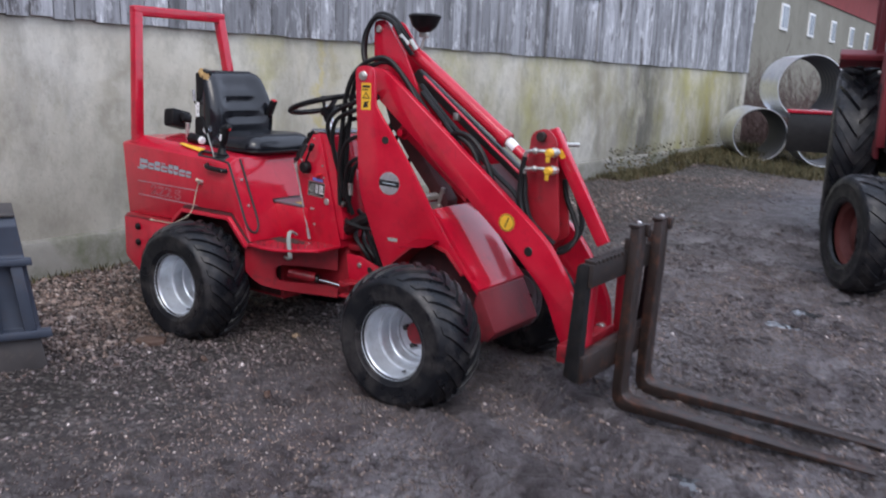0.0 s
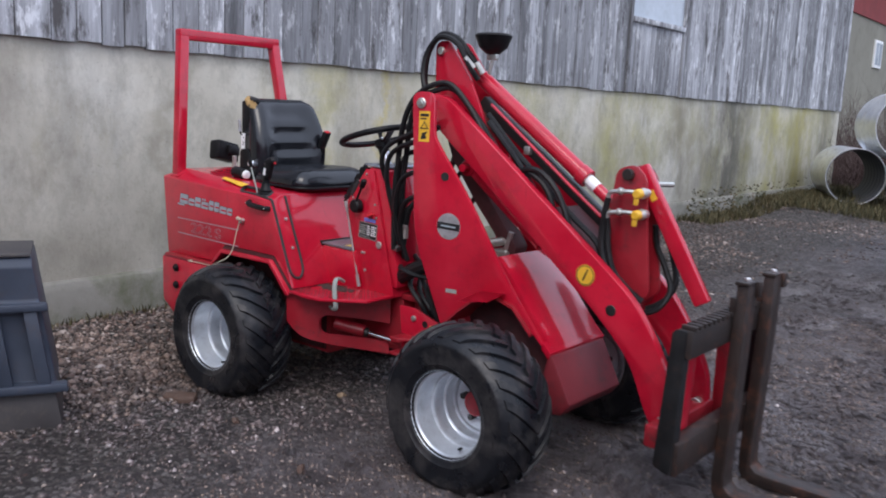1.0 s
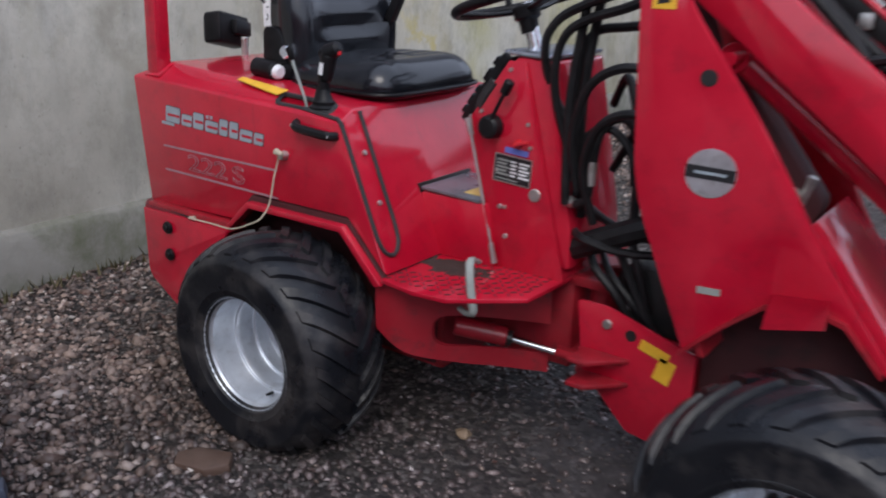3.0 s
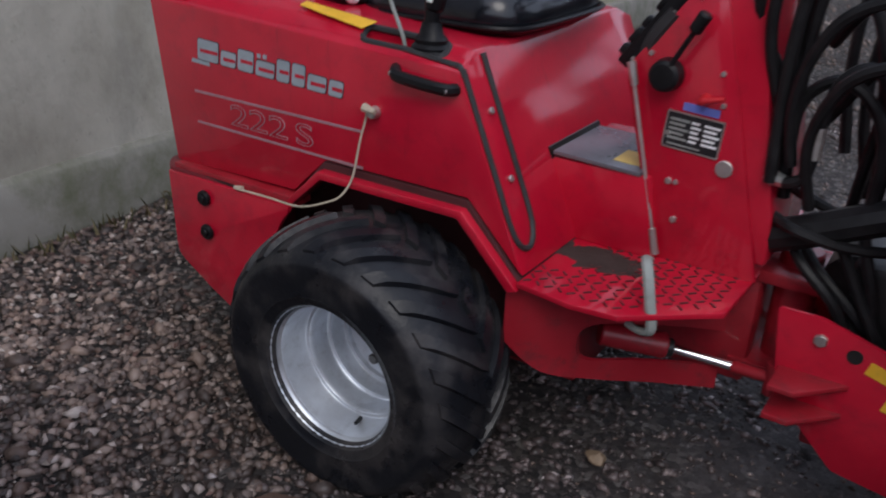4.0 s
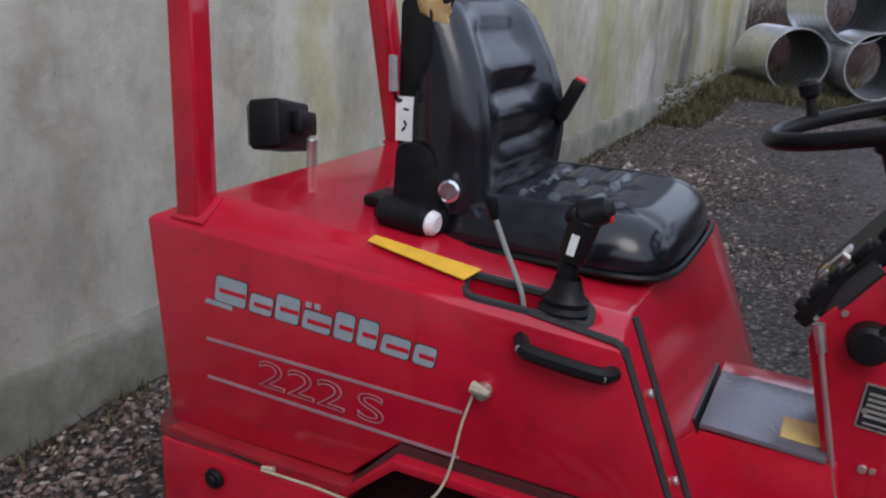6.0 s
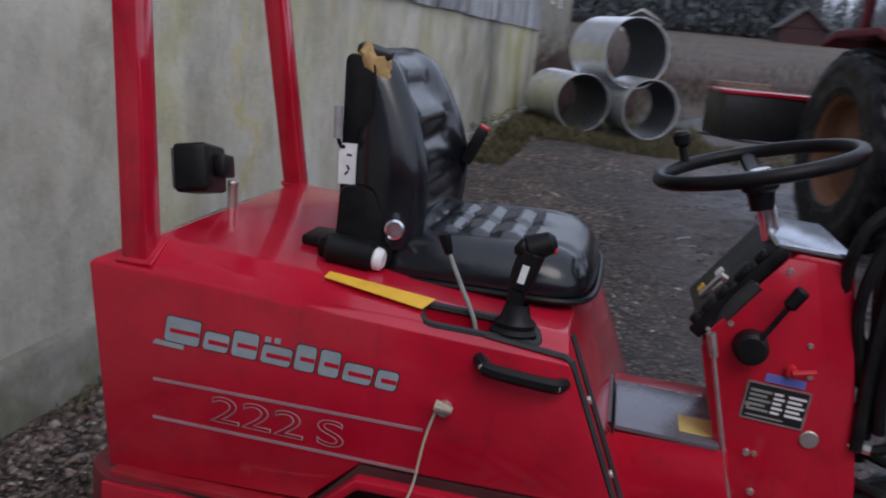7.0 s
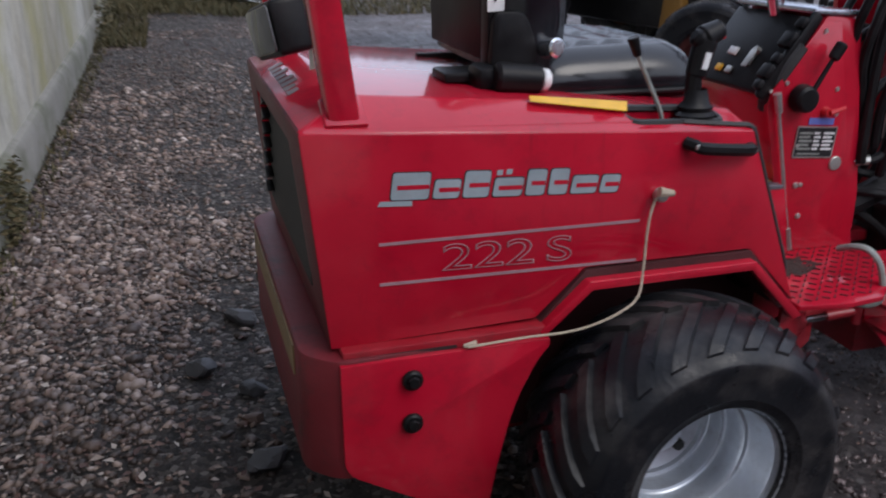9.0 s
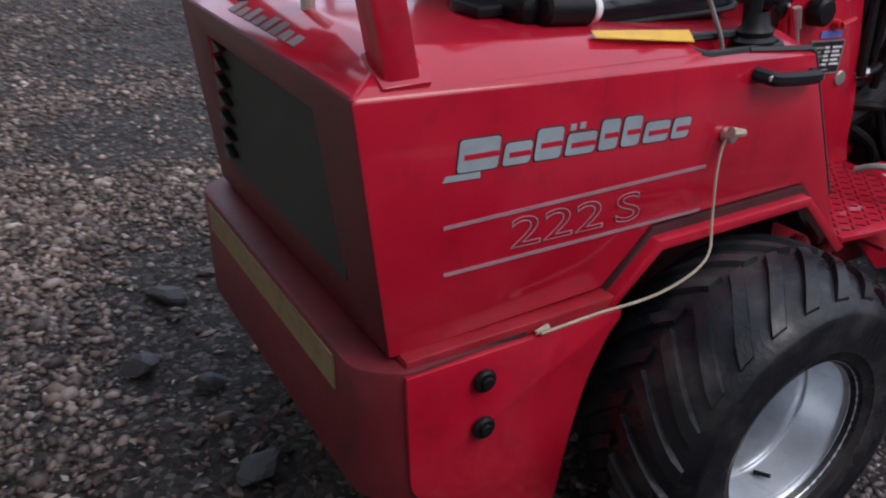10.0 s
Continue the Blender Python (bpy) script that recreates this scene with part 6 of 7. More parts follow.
# hoses
HOSES = [
    [(1.268, -0.15, 0.74), (1.264, -0.15, 0.82), (1.262, -0.15, 1.01), (1.281, -0.155, 1.15), (1.315, -0.17, 1.29), (1.37, -0.175, 1.40), (1.45, -0.16, 1.465), (1.54, -0.13, 1.475), (1.64, -0.115, 1.38), (1.72, -0.11, 1.27)],
    [(1.29, -0.10, 0.70), (1.285, -0.12, 0.82), (1.285, -0.125, 1.02), (1.305, -0.13, 1.17), (1.34, -0.15, 1.31), (1.39, -0.155, 1.40), (1.47, -0.145, 1.448), (1.55, -0.115, 1.455), (1.66, -0.10, 1.35), (1.78, -0.095, 1.21)],
    [(1.425, -0.15, 1.43), (1.385, -0.13, 1.51), (1.39, -0.115, 1.605), (1.45, -0.105, 1.672), (1.54, -0.10, 1.648), (1.60, -0.09, 1.56), (1.63, -0.06, 1.50)],
    [(1.40, -0.12, 1.43), (1.37, -0.10, 1.52), (1.38, -0.09, 1.615), (1.44, -0.085, 1.685), (1.53, -0.08, 1.666), (1.60, -0.07, 1.59), (1.64, -0.05, 1.53)],
    [(1.70, -0.07, 1.36), (1.85, -0.075, 1.22), (2.00, -0.08, 1.10), (2.15, -0.085, 0.98), (2.26, -0.09, 0.90), (2.30, -0.095, 0.82), (2.35, -0.10, 0.76), (2.43, -0.10, 0.70)],
    [(1.72, -0.09, 1.33), (1.88, -0.10, 1.18), (1.98, -0.105, 1.06), (2.04, -0.11, 0.96), (2.10, -0.11, 0.88)],
    [(1.82, -0.06, 1.10), (1.87, -0.10, 1.130), (1.91, -0.11, 1.146), (1.967, -0.11, 1.154), (2.021, -0.11, 1.134), (2.075, -0.11, 1.085), (2.115, -0.11, 1.02), (2.145, -0.11, 0.95), (2.18, -0.10, 0.87)],
    [(1.83, -0.05, 1.09), (1.88, -0.09, 1.120), (1.94, -0.105, 1.138), (2.00, -0.105, 1.110), (2.043, -0.105, 1.062), (2.068, -0.105, 1.00), (2.10, -0.10, 0.92)],
    [(2.295, -0.09, 1.075), (2.285, -0.095, 1.00), (2.285, -0.10, 0.90), (2.31, -0.105, 0.82), (2.37, -0.105, 0.755), (2.40, -0.09, 0.68), (2.37, -0.07, 0.63)],
    [(2.295, -0.09, 1.00), (2.30, -0.085, 0.95), (2.31, -0.09, 0.88), (2.34, -0.09, 0.80), (2.40, -0.08, 0.74), (2.45, -0.06, 0.70)],
    [(2.44, 0.05, 1.02), (2.47, 0.05, 0.95), (2.51, 0.05, 0.86), (2.53, 0.04, 0.77), (2.50, 0.02, 0.70), (2.44, 0.0, 0.66)],
    [(2.44, 0.02, 0.98), (2.45, 0.03, 0.90), (2.49, 0.03, 0.82), (2.52, 0.02, 0.74), (2.49, -0.02, 0.67), (2.40, -0.04, 0.64)],
    [(1.27, -0.10, 0.66), (1.33, -0.16, 0.66), (1.42, -0.14, 0.64), (1.52, -0.10, 0.64), (1.62, -0.06, 0.66)],
    [(1.26, 0.0, 0.70), (1.34, -0.06, 0.69), (1.44, -0.08, 0.67), (1.56, -0.04, 0.66)],
    [(1.42, -0.12, 1.19), (1.383, -0.12, 1.186), (1.297, -0.12, 1.166), (1.267, -0.12, 1.073), (1.266, -0.12, 0.932), (1.27, -0.12, 0.80)],
    [(1.285, -0.13, 0.76), (1.29, -0.12, 0.89), (1.348, -0.12, 0.942), (1.412, -0.12, 0.904), (1.445, -0.12, 0.815), (1.448, -0.12, 0.671), (1.483, -0.12, 0.563), (1.50, -0.10, 0.48)],
    [(1.38, -0.11, 0.66), (1.415, -0.12, 0.632), (1.457, -0.12, 0.557), (1.508, -0.12, 0.469), (1.55, -0.10, 0.40)],
    [(1.30, 0.02, 0.98), (1.36, -0.04, 1.06), (1.40, -0.07, 1.0), (1.42, -0.06, 0.88), (1.41, -0.04, 0.74), (1.40, 0.0, 0.62)],
    [(1.26, -0.13, 0.745), (1.30, -0.15, 0.745), (1.33, -0.155, 0.77), (1.335, -0.15, 0.84), (1.35, -0.14, 0.94), (1.40, -0.12, 0.97), (1.44, -0.10, 0.90), (1.45, -0.06, 0.78), (1.44, -0.02, 0.66)],
    [(1.30, 0.05, 0.80), (1.36, 0.02, 0.90), (1.42, 0.0, 1.0), (1.46, -0.02, 1.10), (1.50, -0.03, 1.15)],
    [(1.30, -0.05, 0.62), (1.35, -0.12, 0.58), (1.42, -0.13, 0.52), (1.46, -0.10, 0.44), (1.50, -0.06, 0.38)],
    [(1.52, -0.20, 1.33), (1.42, -0.20, 1.275), (1.300, -0.175, 1.235), (1.225, -0.170, 1.195), (1.190, -0.165, 1.13), (1.20, -0.13, 1.02), (1.27, -0.12, 0.90)],
    [(1.53, -0.18, 1.30), (1.43, -0.19, 1.240), (1.310, -0.175, 1.202), (1.248, -0.172, 1.160), (1.222, -0.165, 1.08), (1.225, -0.145, 0.98), (1.262, -0.13, 0.86)],
    [(1.50, -0.20, 1.10), (1.42, -0.21, 1.10), (1.345, -0.20, 1.06), (1.300, -0.18, 0.98), (1.285, -0.165, 0.88), (1.30, -0.15, 0.78)],
    [(1.54, -0.21, 0.98), (1.46, -0.22, 1.00), (1.385, -0.21, 0.97), (1.340, -0.19, 0.90), (1.325, -0.17, 0.81), (1.345, -0.14, 0.70)],
    [(1.54, 0.16, 1.25), (1.45, 0.17, 1.26), (1.37, 0.16, 1.20), (1.33, 0.14, 1.08), (1.33, 0.10, 0.92), (1.36, 0.06, 0.76)],
    [(1.55, 0.12, 1.12), (1.47, 0.14, 1.14), (1.40, 0.13, 1.08), (1.37, 0.11, 0.96), (1.38, 0.08, 0.82), (1.42, 0.05, 0.68)],
    [(1.56, 0.20, 1.02), (1.50, 0.20, 1.02), (1.44, 0.19, 0.96), (1.41, 0.16, 0.84), (1.42, 0.12, 0.70)],
    [(1.32, -0.02, 0.60), (1.38, -0.09, 0.56), (1.46, -0.11, 0.50), (1.52, -0.08, 0.42)],
]
for k, line in enumerate(HOSES):
    part("hydraulic_hose", sweep(line, 0.0125 if k < 11 else 0.0115, 8), HOSE, loader)
part("hose_sleeve", sweep([(1.25, -0.10, 0.60), (1.349, -0.12, 0.648), (1.471, -0.12, 0.705), (1.56, -0.09, 0.73)], 0.034, 10), HOSE, loader, "thick black sleeve round the hoses")
part("hose_fitting", merged(rod((1.615, -0.075, 1.545), (1.585, -0.098, 1.590), 0.014, 0.012, 10), rod((1.648, -0.055, 1.525), (1.625, -0.07, 1.570), 0.014, 0.012, 10)), ZINC, loader)
part("hose_fitting", merged(rod((1.255, -0.13, 0.745), (1.295, -0.148, 0.745), 0.015, 0.013, 8), hexnut((1.27, -0.137, 0.745), (1, -0.4, 0), 0.017, 0.016)), ZINC, loader)
part("hose_fitting", rod((1.335, -0.152, 0.80), (1.335, -0.150, 0.86), 0.013, 0.013, 8), ZINC, loader)

# front work lamp
wl_ = part("front_lamp", moved(lathe([(0.0, 0.055), (0.028, 0.052), (0.060, 0.025), (0.076, -0.015), (0.080, -0.022), (0.076, -0.028), (0.0, -0.030)], 24), pose(1.655, 0.0, 1.660, -90, 0, 0)), BLACK, loader, "round black work lamp on the boom")
part("lens", moved(lathe([(0.072, -0.030), (0.06, -0.034), (0.0005, -0.036)], 24), pose(1.655, 0.0, 1.660, -90, 0, 0)), LAMP_GLASS, wl_)
part("lamp_bracket", merged(rod((1.66, 0.0, 1.61), (1.64, 0.0, 1.52), 0.008, 0.008, 8), box(1.63, 1.68, -0.012, 0.012, 1.585, 1.612, 0.004)), ZINC, wl_)

# ---- pallet fork on the hitch ----
fork = empty("pallet_fork", (2.78, 0.0, 0.03), "rusty dark steel pallet fork hanging on the loader", "pallet fork")
RAKE = Matrix.Translation((2.80, 0, 0.80)) @ Matrix.Rotation(radians(2.0), 4, "Y") @ Matrix.Translation((-2.80, 0, -0.80))


def fork_part(name, bm, mat, label="", parent=None):
    return part(name, moved(bm, RAKE), mat, parent or fork, label)


top_bar = fork_part("top_bar", box(2.735, 2.790, -0.365, 0.42, 0.610, 0.705, 0.006), STEEL_DARK, "notched top bar")
for k in range(20):
    yk = -0.355 + k * 0.038
    fork_part("notch", box(2.742, 2.792, yk, yk + 0.020, 0.7035, 0.719, 0.002), STEEL_DARK, "", top_bar)
fork_part("bottom_bar", box(2.735, 2.790, -0.365, 0.42, 0.205, 0.320, 0.006), STEEL_RUST, "rust-brown lower bar")
for yy in (-0.345, 0.40):
    fork_part("side_post", prism(rounded([(2.708, 0.225), (2.774, 0.205), (2.770, 0.705), (2.722, 0.702)], [0.012, 0.008, 0.008, 0.02]), yy - 0.030, yy + 0.018, 0.004), STEEL_BLACK, "black painted side plate")
for yy in (-0.215, 0.265):
    fork_part("hitch_plate", prism(rounded([(2.690, 0.315), (2.733, 0.315), (2.733, 0.612), (2.712, 0.612)], 0.004), yy - 0.045, yy + 0.045, 0.004), RED, "red hitch plate")


def tine(yc, lift):
    upright = [(2.792, 0.82), (2.832, 0.82), (2.838, 0.60), (2.842, 0.115), (2.848, 0.080), (2.868, 0.062), (2.900, 0.056)]
    blade = [(3.40, 0.040 + lift), (3.825, 0.022 + lift), (3.825, 0.014 + lift), (3.40, 0.012 + lift), (2.86, 0.010), (2.822, 0.022), (2.802, 0.060), (2.797, 0.12)]
    bm = prism(upright + blade, yc - 0.043, yc + 0.043, 0.004)
    for v in bm.verts:
        along = min(max((v.co.x - 3.35) / 0.475, 0.0), 1.0)
        v.co.y = yc + (v.co.y - yc) * (1 - 0.35 * along ** 2)
        if v.co.x < 2.90:
            v.co.x -= 0.034 * (1 - v.co.z / 0.82)
    t = part("tine", bm, STEEL_RUST, fork, "long worn rust-brown fork tine")
    part("hook", box(2.770, 2.800, yc - 0.043, yc + 0.043, 0.716, 0.772, 0.004), STEEL_RUST, t)
    part("latch", merged(box(2.785, 2.836, yc - 0.050, yc + 0.020, 0.818, 0.832, 0.004), box(2.800, 2.845, yc + 0.030, yc + 0.062, 0.772, 0.828, 0.005)), STEEL_RUST, t, "worn latch on the tine")
    part("bolt_head", hexnut((2.812, yc, 0.836), (0, 0, 1), 0.012, 0.012), STEEL_WORN, t)


tine(0.0, 0.0)
tine(0.262, 0.006)

# ---- loader bucket standing on the ground ----
bucket = empty("loader_bucket", (0.17, -1.15, 0.0), "dark blue-grey steel loader bucket standing on the gravel", "bucket", turn=63.4)
bucket.matrix_basis = pose(0.457, -1.31, 0.104, 0, 0, 63.4) @ Matrix.Diagonal((0.927, 0.927, 0.862, 1))


# in its own frame: the back faces -y, the width runs along -x; the end leans in towards the top
LEAN_IN = Matrix(((1, 0, -0.14, 0.012), (0, 1, 0, 0), (0, 0, 1, 0), (0, 0, 0, 1)))
BW = 0.62
bk = [(-0.03, 0.055), (-0.03, 0.095), (0.0, 0.10), (0.0, 0.44), (-0.02, 0.455), (-0.02, 0.485), (-0.005, 0.50), (-0.02, 0.66), (0.01, 0.705), (0.36, 0.705), (0.38, 0.68), (0.40, 0.055)]


def bucket_part(name, bm, mat, label=""):
    return part(name, moved(bm, LEAN_IN), mat, bucket, label)


bucket_part("shell", prism(bk, -BW, 0.0, 0.008, "x"), BUCKET, "blue-grey painted shell")
bucket_part("top_lip", box(-BW, -0.0, -0.005, 0.37, 0.7055, 0.722, 0.006), BUCKET_LOW)
bucket_part("mid_flange", box(-BW - 0.02, 0.028, -0.050, 0.0, 0.452, 0.490, 0.008), BUCKET)
bucket_part("lower_flange", box(-BW - 0.02, 0.045, -0.065, 0.0, 0.055, 0.098, 0.008), BUCKET)
bucket_part("cutting_edge", prism([(-0.045, -0.13), (0.43, -0.13), (0.40, 0.054), (-0.025, 0.054)], -BW + 0.01, -0.01, 0.006, "x"), BUCKET_LOW, "muddy cutting edge")
for xx in (-0.02, -0.17, -0.36, -0.54):
    bucket_part("rib", prism([(-0.050, 0.098), (-0.001, 0.098), (-0.001, 0.452), (-0.035, 0.452)], xx - 0.055, xx, 0.005, "x"), BUCKET)

# ---- loose stones lying apart ----
def rock(name, x, y, r, seed, mat, label):
    """A broken stone: a ball cut by many random planes, with a rough skin."""
    bm = bmesh.new()
    bmesh.ops.create_icosphere(bm, subdivisions=3, radius=1)
    rr = random.Random(seed + 40)
    planes = [(Vector((rr.uniform(-1, 1), rr.uniform(-1, 1), rr.uniform(-0.8, 1))).normalized(), rr.uniform(0.52, 0.85)) for _ in range(13)]
    sx, sy = rr.uniform(1.0, 1.6), rr.uniform(0.7, 1.0)
    for v in bm.verts:
        d = min([1.0] + [c / v.co.dot(a) for a, c in planes if v.co.dot(a) > 0.1]) * rr.uniform(0.97, 1.03)
        v.co = Vector((v.co.x * r * sx, v.co.y * r * sy, v.co.z * r * 0.75)) * d * 0.82
    return tagged(part(name, moved(bm, pose(x, y, r * 0.18, rr.uniform(-12, 12), rr.uniform(-12, 12), rr.uniform(0, 360))), mat, None, "", 18), label, "stone")


for k, (x, y, r, mat, label) in enumerate(((-0.34, 0.61, 0.060, STONE_GREY, "rough grey stone lying on the gravel"), (-0.20, 0.45, 0.045, STONE_GREY, "small blue-grey stone lying on the gravel"), (-0.20, 0.08, 0.070, STONE_GREY, "long grey block of stone behind the loader"),
                                           (-0.22, 0.28, 0.040, SLAB, "brown stone lying on the gravel"), (-0.20, 0.95, 0.065, STONE_GREY, "rounded grey stone lying on the gravel"), (0.96, -0.78, 0.034, SLAB, "dark muddy stone in front of the wheel"),
                                           (1.52, -0.90, 0.032, SLAB, "dark clod-like stone in the mud"), (1.02, -0.21, 0.034, STONE_TAN, "round tan stone under the loader"))):
    rock("stone", x, y, r, k, mat, label)
slab = part("flat_stone", moved(bevel(prism([(-0.10, -0.05), (0.04, -0.07), (0.12, -0.02), (0.09, 0.06), (-0.06, 0.07), (-0.13, 0.02)], -0.02, 0.022, 0.008, "z"), 0), pose(0.56, -0.79, 0.012, 3, -4, 20) @ Matrix.Scale(0.72, 4)), SLAB)
tagged(slab, "flat muddy slab lying by the wheel", "slab")

# ---- culvert pipes stacked beyond the barn ----
def pipe(x, y, z, r, length, yaw, tilt=0):
    n, seg = 28, 40
    prof = []
    for i in range(n + 1):
        t = length * i / n
        prof.append((r + 0.012 * cos(2 * pi * i / 4), t))
    inner = [(p - 0.012, t) for p, t in prof[::-1]]
    bm = lathe(prof + inner, seg, True)
    ob = part("culvert_pipe", moved(bm, pose(x, y, z, tilt, 0, yaw)), GALV, None, "", 50)
    # added sleeve: the dark inside of the pipe is put into its colour
    part("lining", moved(lathe([(q - 0.016, min(max(u, 0.03), length - 0.03)) for q, u in prof] + [(q - 0.020, min(max(u, 0.03), length - 0.03)) for q, u in prof[::-1]], seg, True), pose(x, y, z, tilt, 0, yaw)), PIPE_DARK, ob, "dark inside of the pipe", 50)
    return tagged(ob, "large galvanised corrugated culvert pipe, stacked", "pipe", "stacked culvert pipes")


pipe(0.06, 12.35, 0.56, 0.46, 1.5, 26)
pipe(1.14, 12.40, 0.56, 0.47, 1.0, 24)
pipe(0.80, 12.45, 1.42, 0.55, 1.4, 27)

# ---- old tractor standing in the yard ----
TX, TY = 3.44, 5.95
tractor = empty("tractor", (TX, TY, 0.0), "old red farm tractor with cab, rusty rims and rear box", "tractor", turn=-79.2)
# its own frame: x ahead, y to its left, the rear axle over the origin
BIG = tyre_mesh(0.81, 0.44, 0.46, 20, 0.040, 0.80, 1.3, 0.97)
SMALL = tyre_mesh(0.42, 0.30, 0.23, 18, 0.010, 0.412)


def tractor_wheel(x, y, r, me, rr, hwid, mat, steer=0):
    side = 1 if y < 0 else -1
    w = part("wheel", rod((x, y - 0.04 * side, r), (x, y + 0.25 * side, r), 0.09), ENGINE, tractor)
    m = pose(x, y, r, 0, 0, steer + (0 if side > 0 else 180))
    tyre_parts(me, m, w)
    prof = [(rr + 0.01, hwid * 0.8), (rr + 0.012, -hwid * 0.82), (rr, -hwid * 0.86), (rr - 0.04, -hwid * 0.7), (rr - 0.06, -hwid * 0.2), (rr * 0.72, -hwid * 0.12), (rr * 0.45, -hwid * 0.30), (rr * 0.3, -hwid * 0.45), (0.001, -hwid * 0.47)]
    part("rim", moved(lathe(prof, 36), m), mat, w, "rusty orange rim")


tractor_wheel(0.0, -0.80, 0.798, BIG, 0.46, 0.22, RIM_ORANGE)
tractor_wheel(0.0, 0.80, 0.798, BIG, 0.46, 0.22, RIM_ORANGE)
tractor_wheel(2.60, -0.74, 0.410, SMALL, 0.23, 0.11, RIM_RUST, 22)
tractor_wheel(2.60, 0.74, 0.410, SMALL, 0.23, 0.11, RIM_RUST, 22)
part("rear_axle", rod((0, -0.65, 0.773), (0, 0.65, 0.773), 0.14), ENGINE, tractor)
part("gearbox", box(-0.35, 1.6, -0.24, 0.24, 0.50, 1.02, 0.05), ENGINE, tractor)
part("front_axle", box(2.50, 2.64, -0.72, 0.72, 0.36, 0.46, 0.02), ENGINE, tractor)
part("bonnet", prism(rounded([(1.25, 1.0), (2.85, 0.95), (2.87, 1.45), (2.70, 1.56), (1.25, 1.64)], 0.06), -0.31, 0.31, 0.03), ENGINE, tractor, "dark dirty bonnet")
part("front_grille", box(2.872, 2.89, -0.26, 0.26, 1.0, 1.42, 0.01), HOOK, tractor)
part("engine_block", box(1.3, 2.6, -0.22, 0.22, 0.55, 1.0, 0.04), ENGINE, tractor)
for s in (-1, 1):
    fen = rounded([(-0.62, 1.66), (-0.35, 1.76), (0.42, 1.78), (0.58, 1.73), (0.56, 1.67), (0.40, 1.72), (-0.33, 1.70), (-0.60, 1.62)], 0.02)
    part("fender", prism(fen, *sorted((s * 0.55, s * 1.02)), 0.01), RED_OLD, tractor, "red rear fender")
# cab
for s in (-1, 1):
    part("cab_post", prism([(-0.62, 1.70), (-0.52, 1.70), (-0.44, 2.52), (-0.54, 2.52)], *sorted((s * 0.66, s * 0.73)), 0.01), RED_OLD, tractor)
    part("cab_post", prism([(0.42, 1.72), (0.51, 1.72), (0.51, 2.52), (0.42, 2.52)], *sorted((s * 0.66, s * 0.73)), 0.01), RED_OLD, tractor)
    part("cab_post", prism([(1.22, 0.95), (1.31, 0.95), (1.20, 2.52), (1.11, 2.52)], *sorted((s * 0.60, s * 0.67)), 0.01), RED_OLD, tractor)
    door = part("cab_door", prism([(0.53, 0.85), (1.21, 0.85), (1.15, 1.72), (0.53, 1.72)], *sorted((s * 0.63, s * 0.67)), 0.01), RED_OLD, tractor, "red cab door with glass")
    part("door_glass", prism([(0.53, 1.73), (1.14, 1.73), (1.10, 2.48), (0.53, 2.48)], *sorted((s * 0.645, s * 0.655)), 0.0), GLASS, door)
    part("lower_window", prism(rounded([(0.70, 1.0), (1.02, 1.0), (1.04, 1.45), (0.86, 1.50)], 0.05), *sorted((s * 0.671, s * 0.675)), 0.0), GLASS_DARK, door, "dark lower door window")
    part("door_handle", box(0.60, 0.74, *sorted((s * 0.672, s * 0.70)), 1.56, 1.59, 0.008), ZINC, door)
    part("side_glass", prism([(-0.52, 1.80), (0.42, 1.80), (0.42, 2.48), (-0.45, 2.48)], *sorted((s * 0.69, s * 0.70)), 0.0), GLASS, tractor)
part("cab_rear_wall", box(-0.56, -0.52, -0.66, 0.66, 1.0, 1.78, 0.01), RED_OLD, tractor)
part("rear_glass", box(-0.52, -0.51, -0.65, 0.65, 1.79, 2.48, 0.0), GLASS, tractor)
part("windscreen", box(1.14, 1.15, -0.60, 0.60, 1.68, 2.48, 0.0), GLASS, tractor)
part("cab_roof", prism(rounded([(-0.66, 2.50), (1.30, 2.50), (1.28, 2.62), (1.0, 2.68), (-0.5, 2.68), (-0.66, 2.60)], 0.04), -0.76, 0.76, 0.03), RED_OLD, tractor, "red cab roof")
part("cab_floor", box(-0.5, 1.2, -0.6, 0.6, 0.90, 1.0, 0.02), ENGINE, tractor)
part("cab_seat", merged(box(-0.1, 0.4, -0.25, 0.25, 1.25, 1.38, 0.04), box(-0.2, -0.08, -0.25, 0.25, 1.3, 1.85, 0.04), box(-0.05, 0.3, -0.15, 0.15, 1.0, 1.26, 0.01)), VINYL, tractor)
part("exhaust", merged(rod((1.75, -0.18, 1.55), (1.75, -0.18, 2.35), 0.035, 0.035, 12), rod((1.75, -0.18, 1.65), (1.75, -0.18, 2.0), 0.06, 0.06, 14, 0.01)), ENGINE, tractor)
# yellow loader frame on the tractor
for s in (-1, 1):
    part("loader_upright", prism(rounded([(1.80, 0.40), (2.05, 0.40), (2.02, 0.95), (2.10, 1.10), (2.00, 1.62), (1.92, 1.62), (1.90, 1.10), (1.86, 0.90)], 0.03), *sorted((s * 0.46, s * 0.54)), 0.01), YELLOW_OLD, tractor, "worn yellow loader frame")
    part("loader_arm", prism(rounded([(1.62, 1.46), (1.74, 1.49), (2.85, 0.98), (3.25, 0.55), (3.15, 0.48), (2.78, 0.84), (1.68, 1.32)], 0.05), *sorted((s * 0.36, s * 0.44)), 0.01), ENGINE, tractor, "dark loader arm")
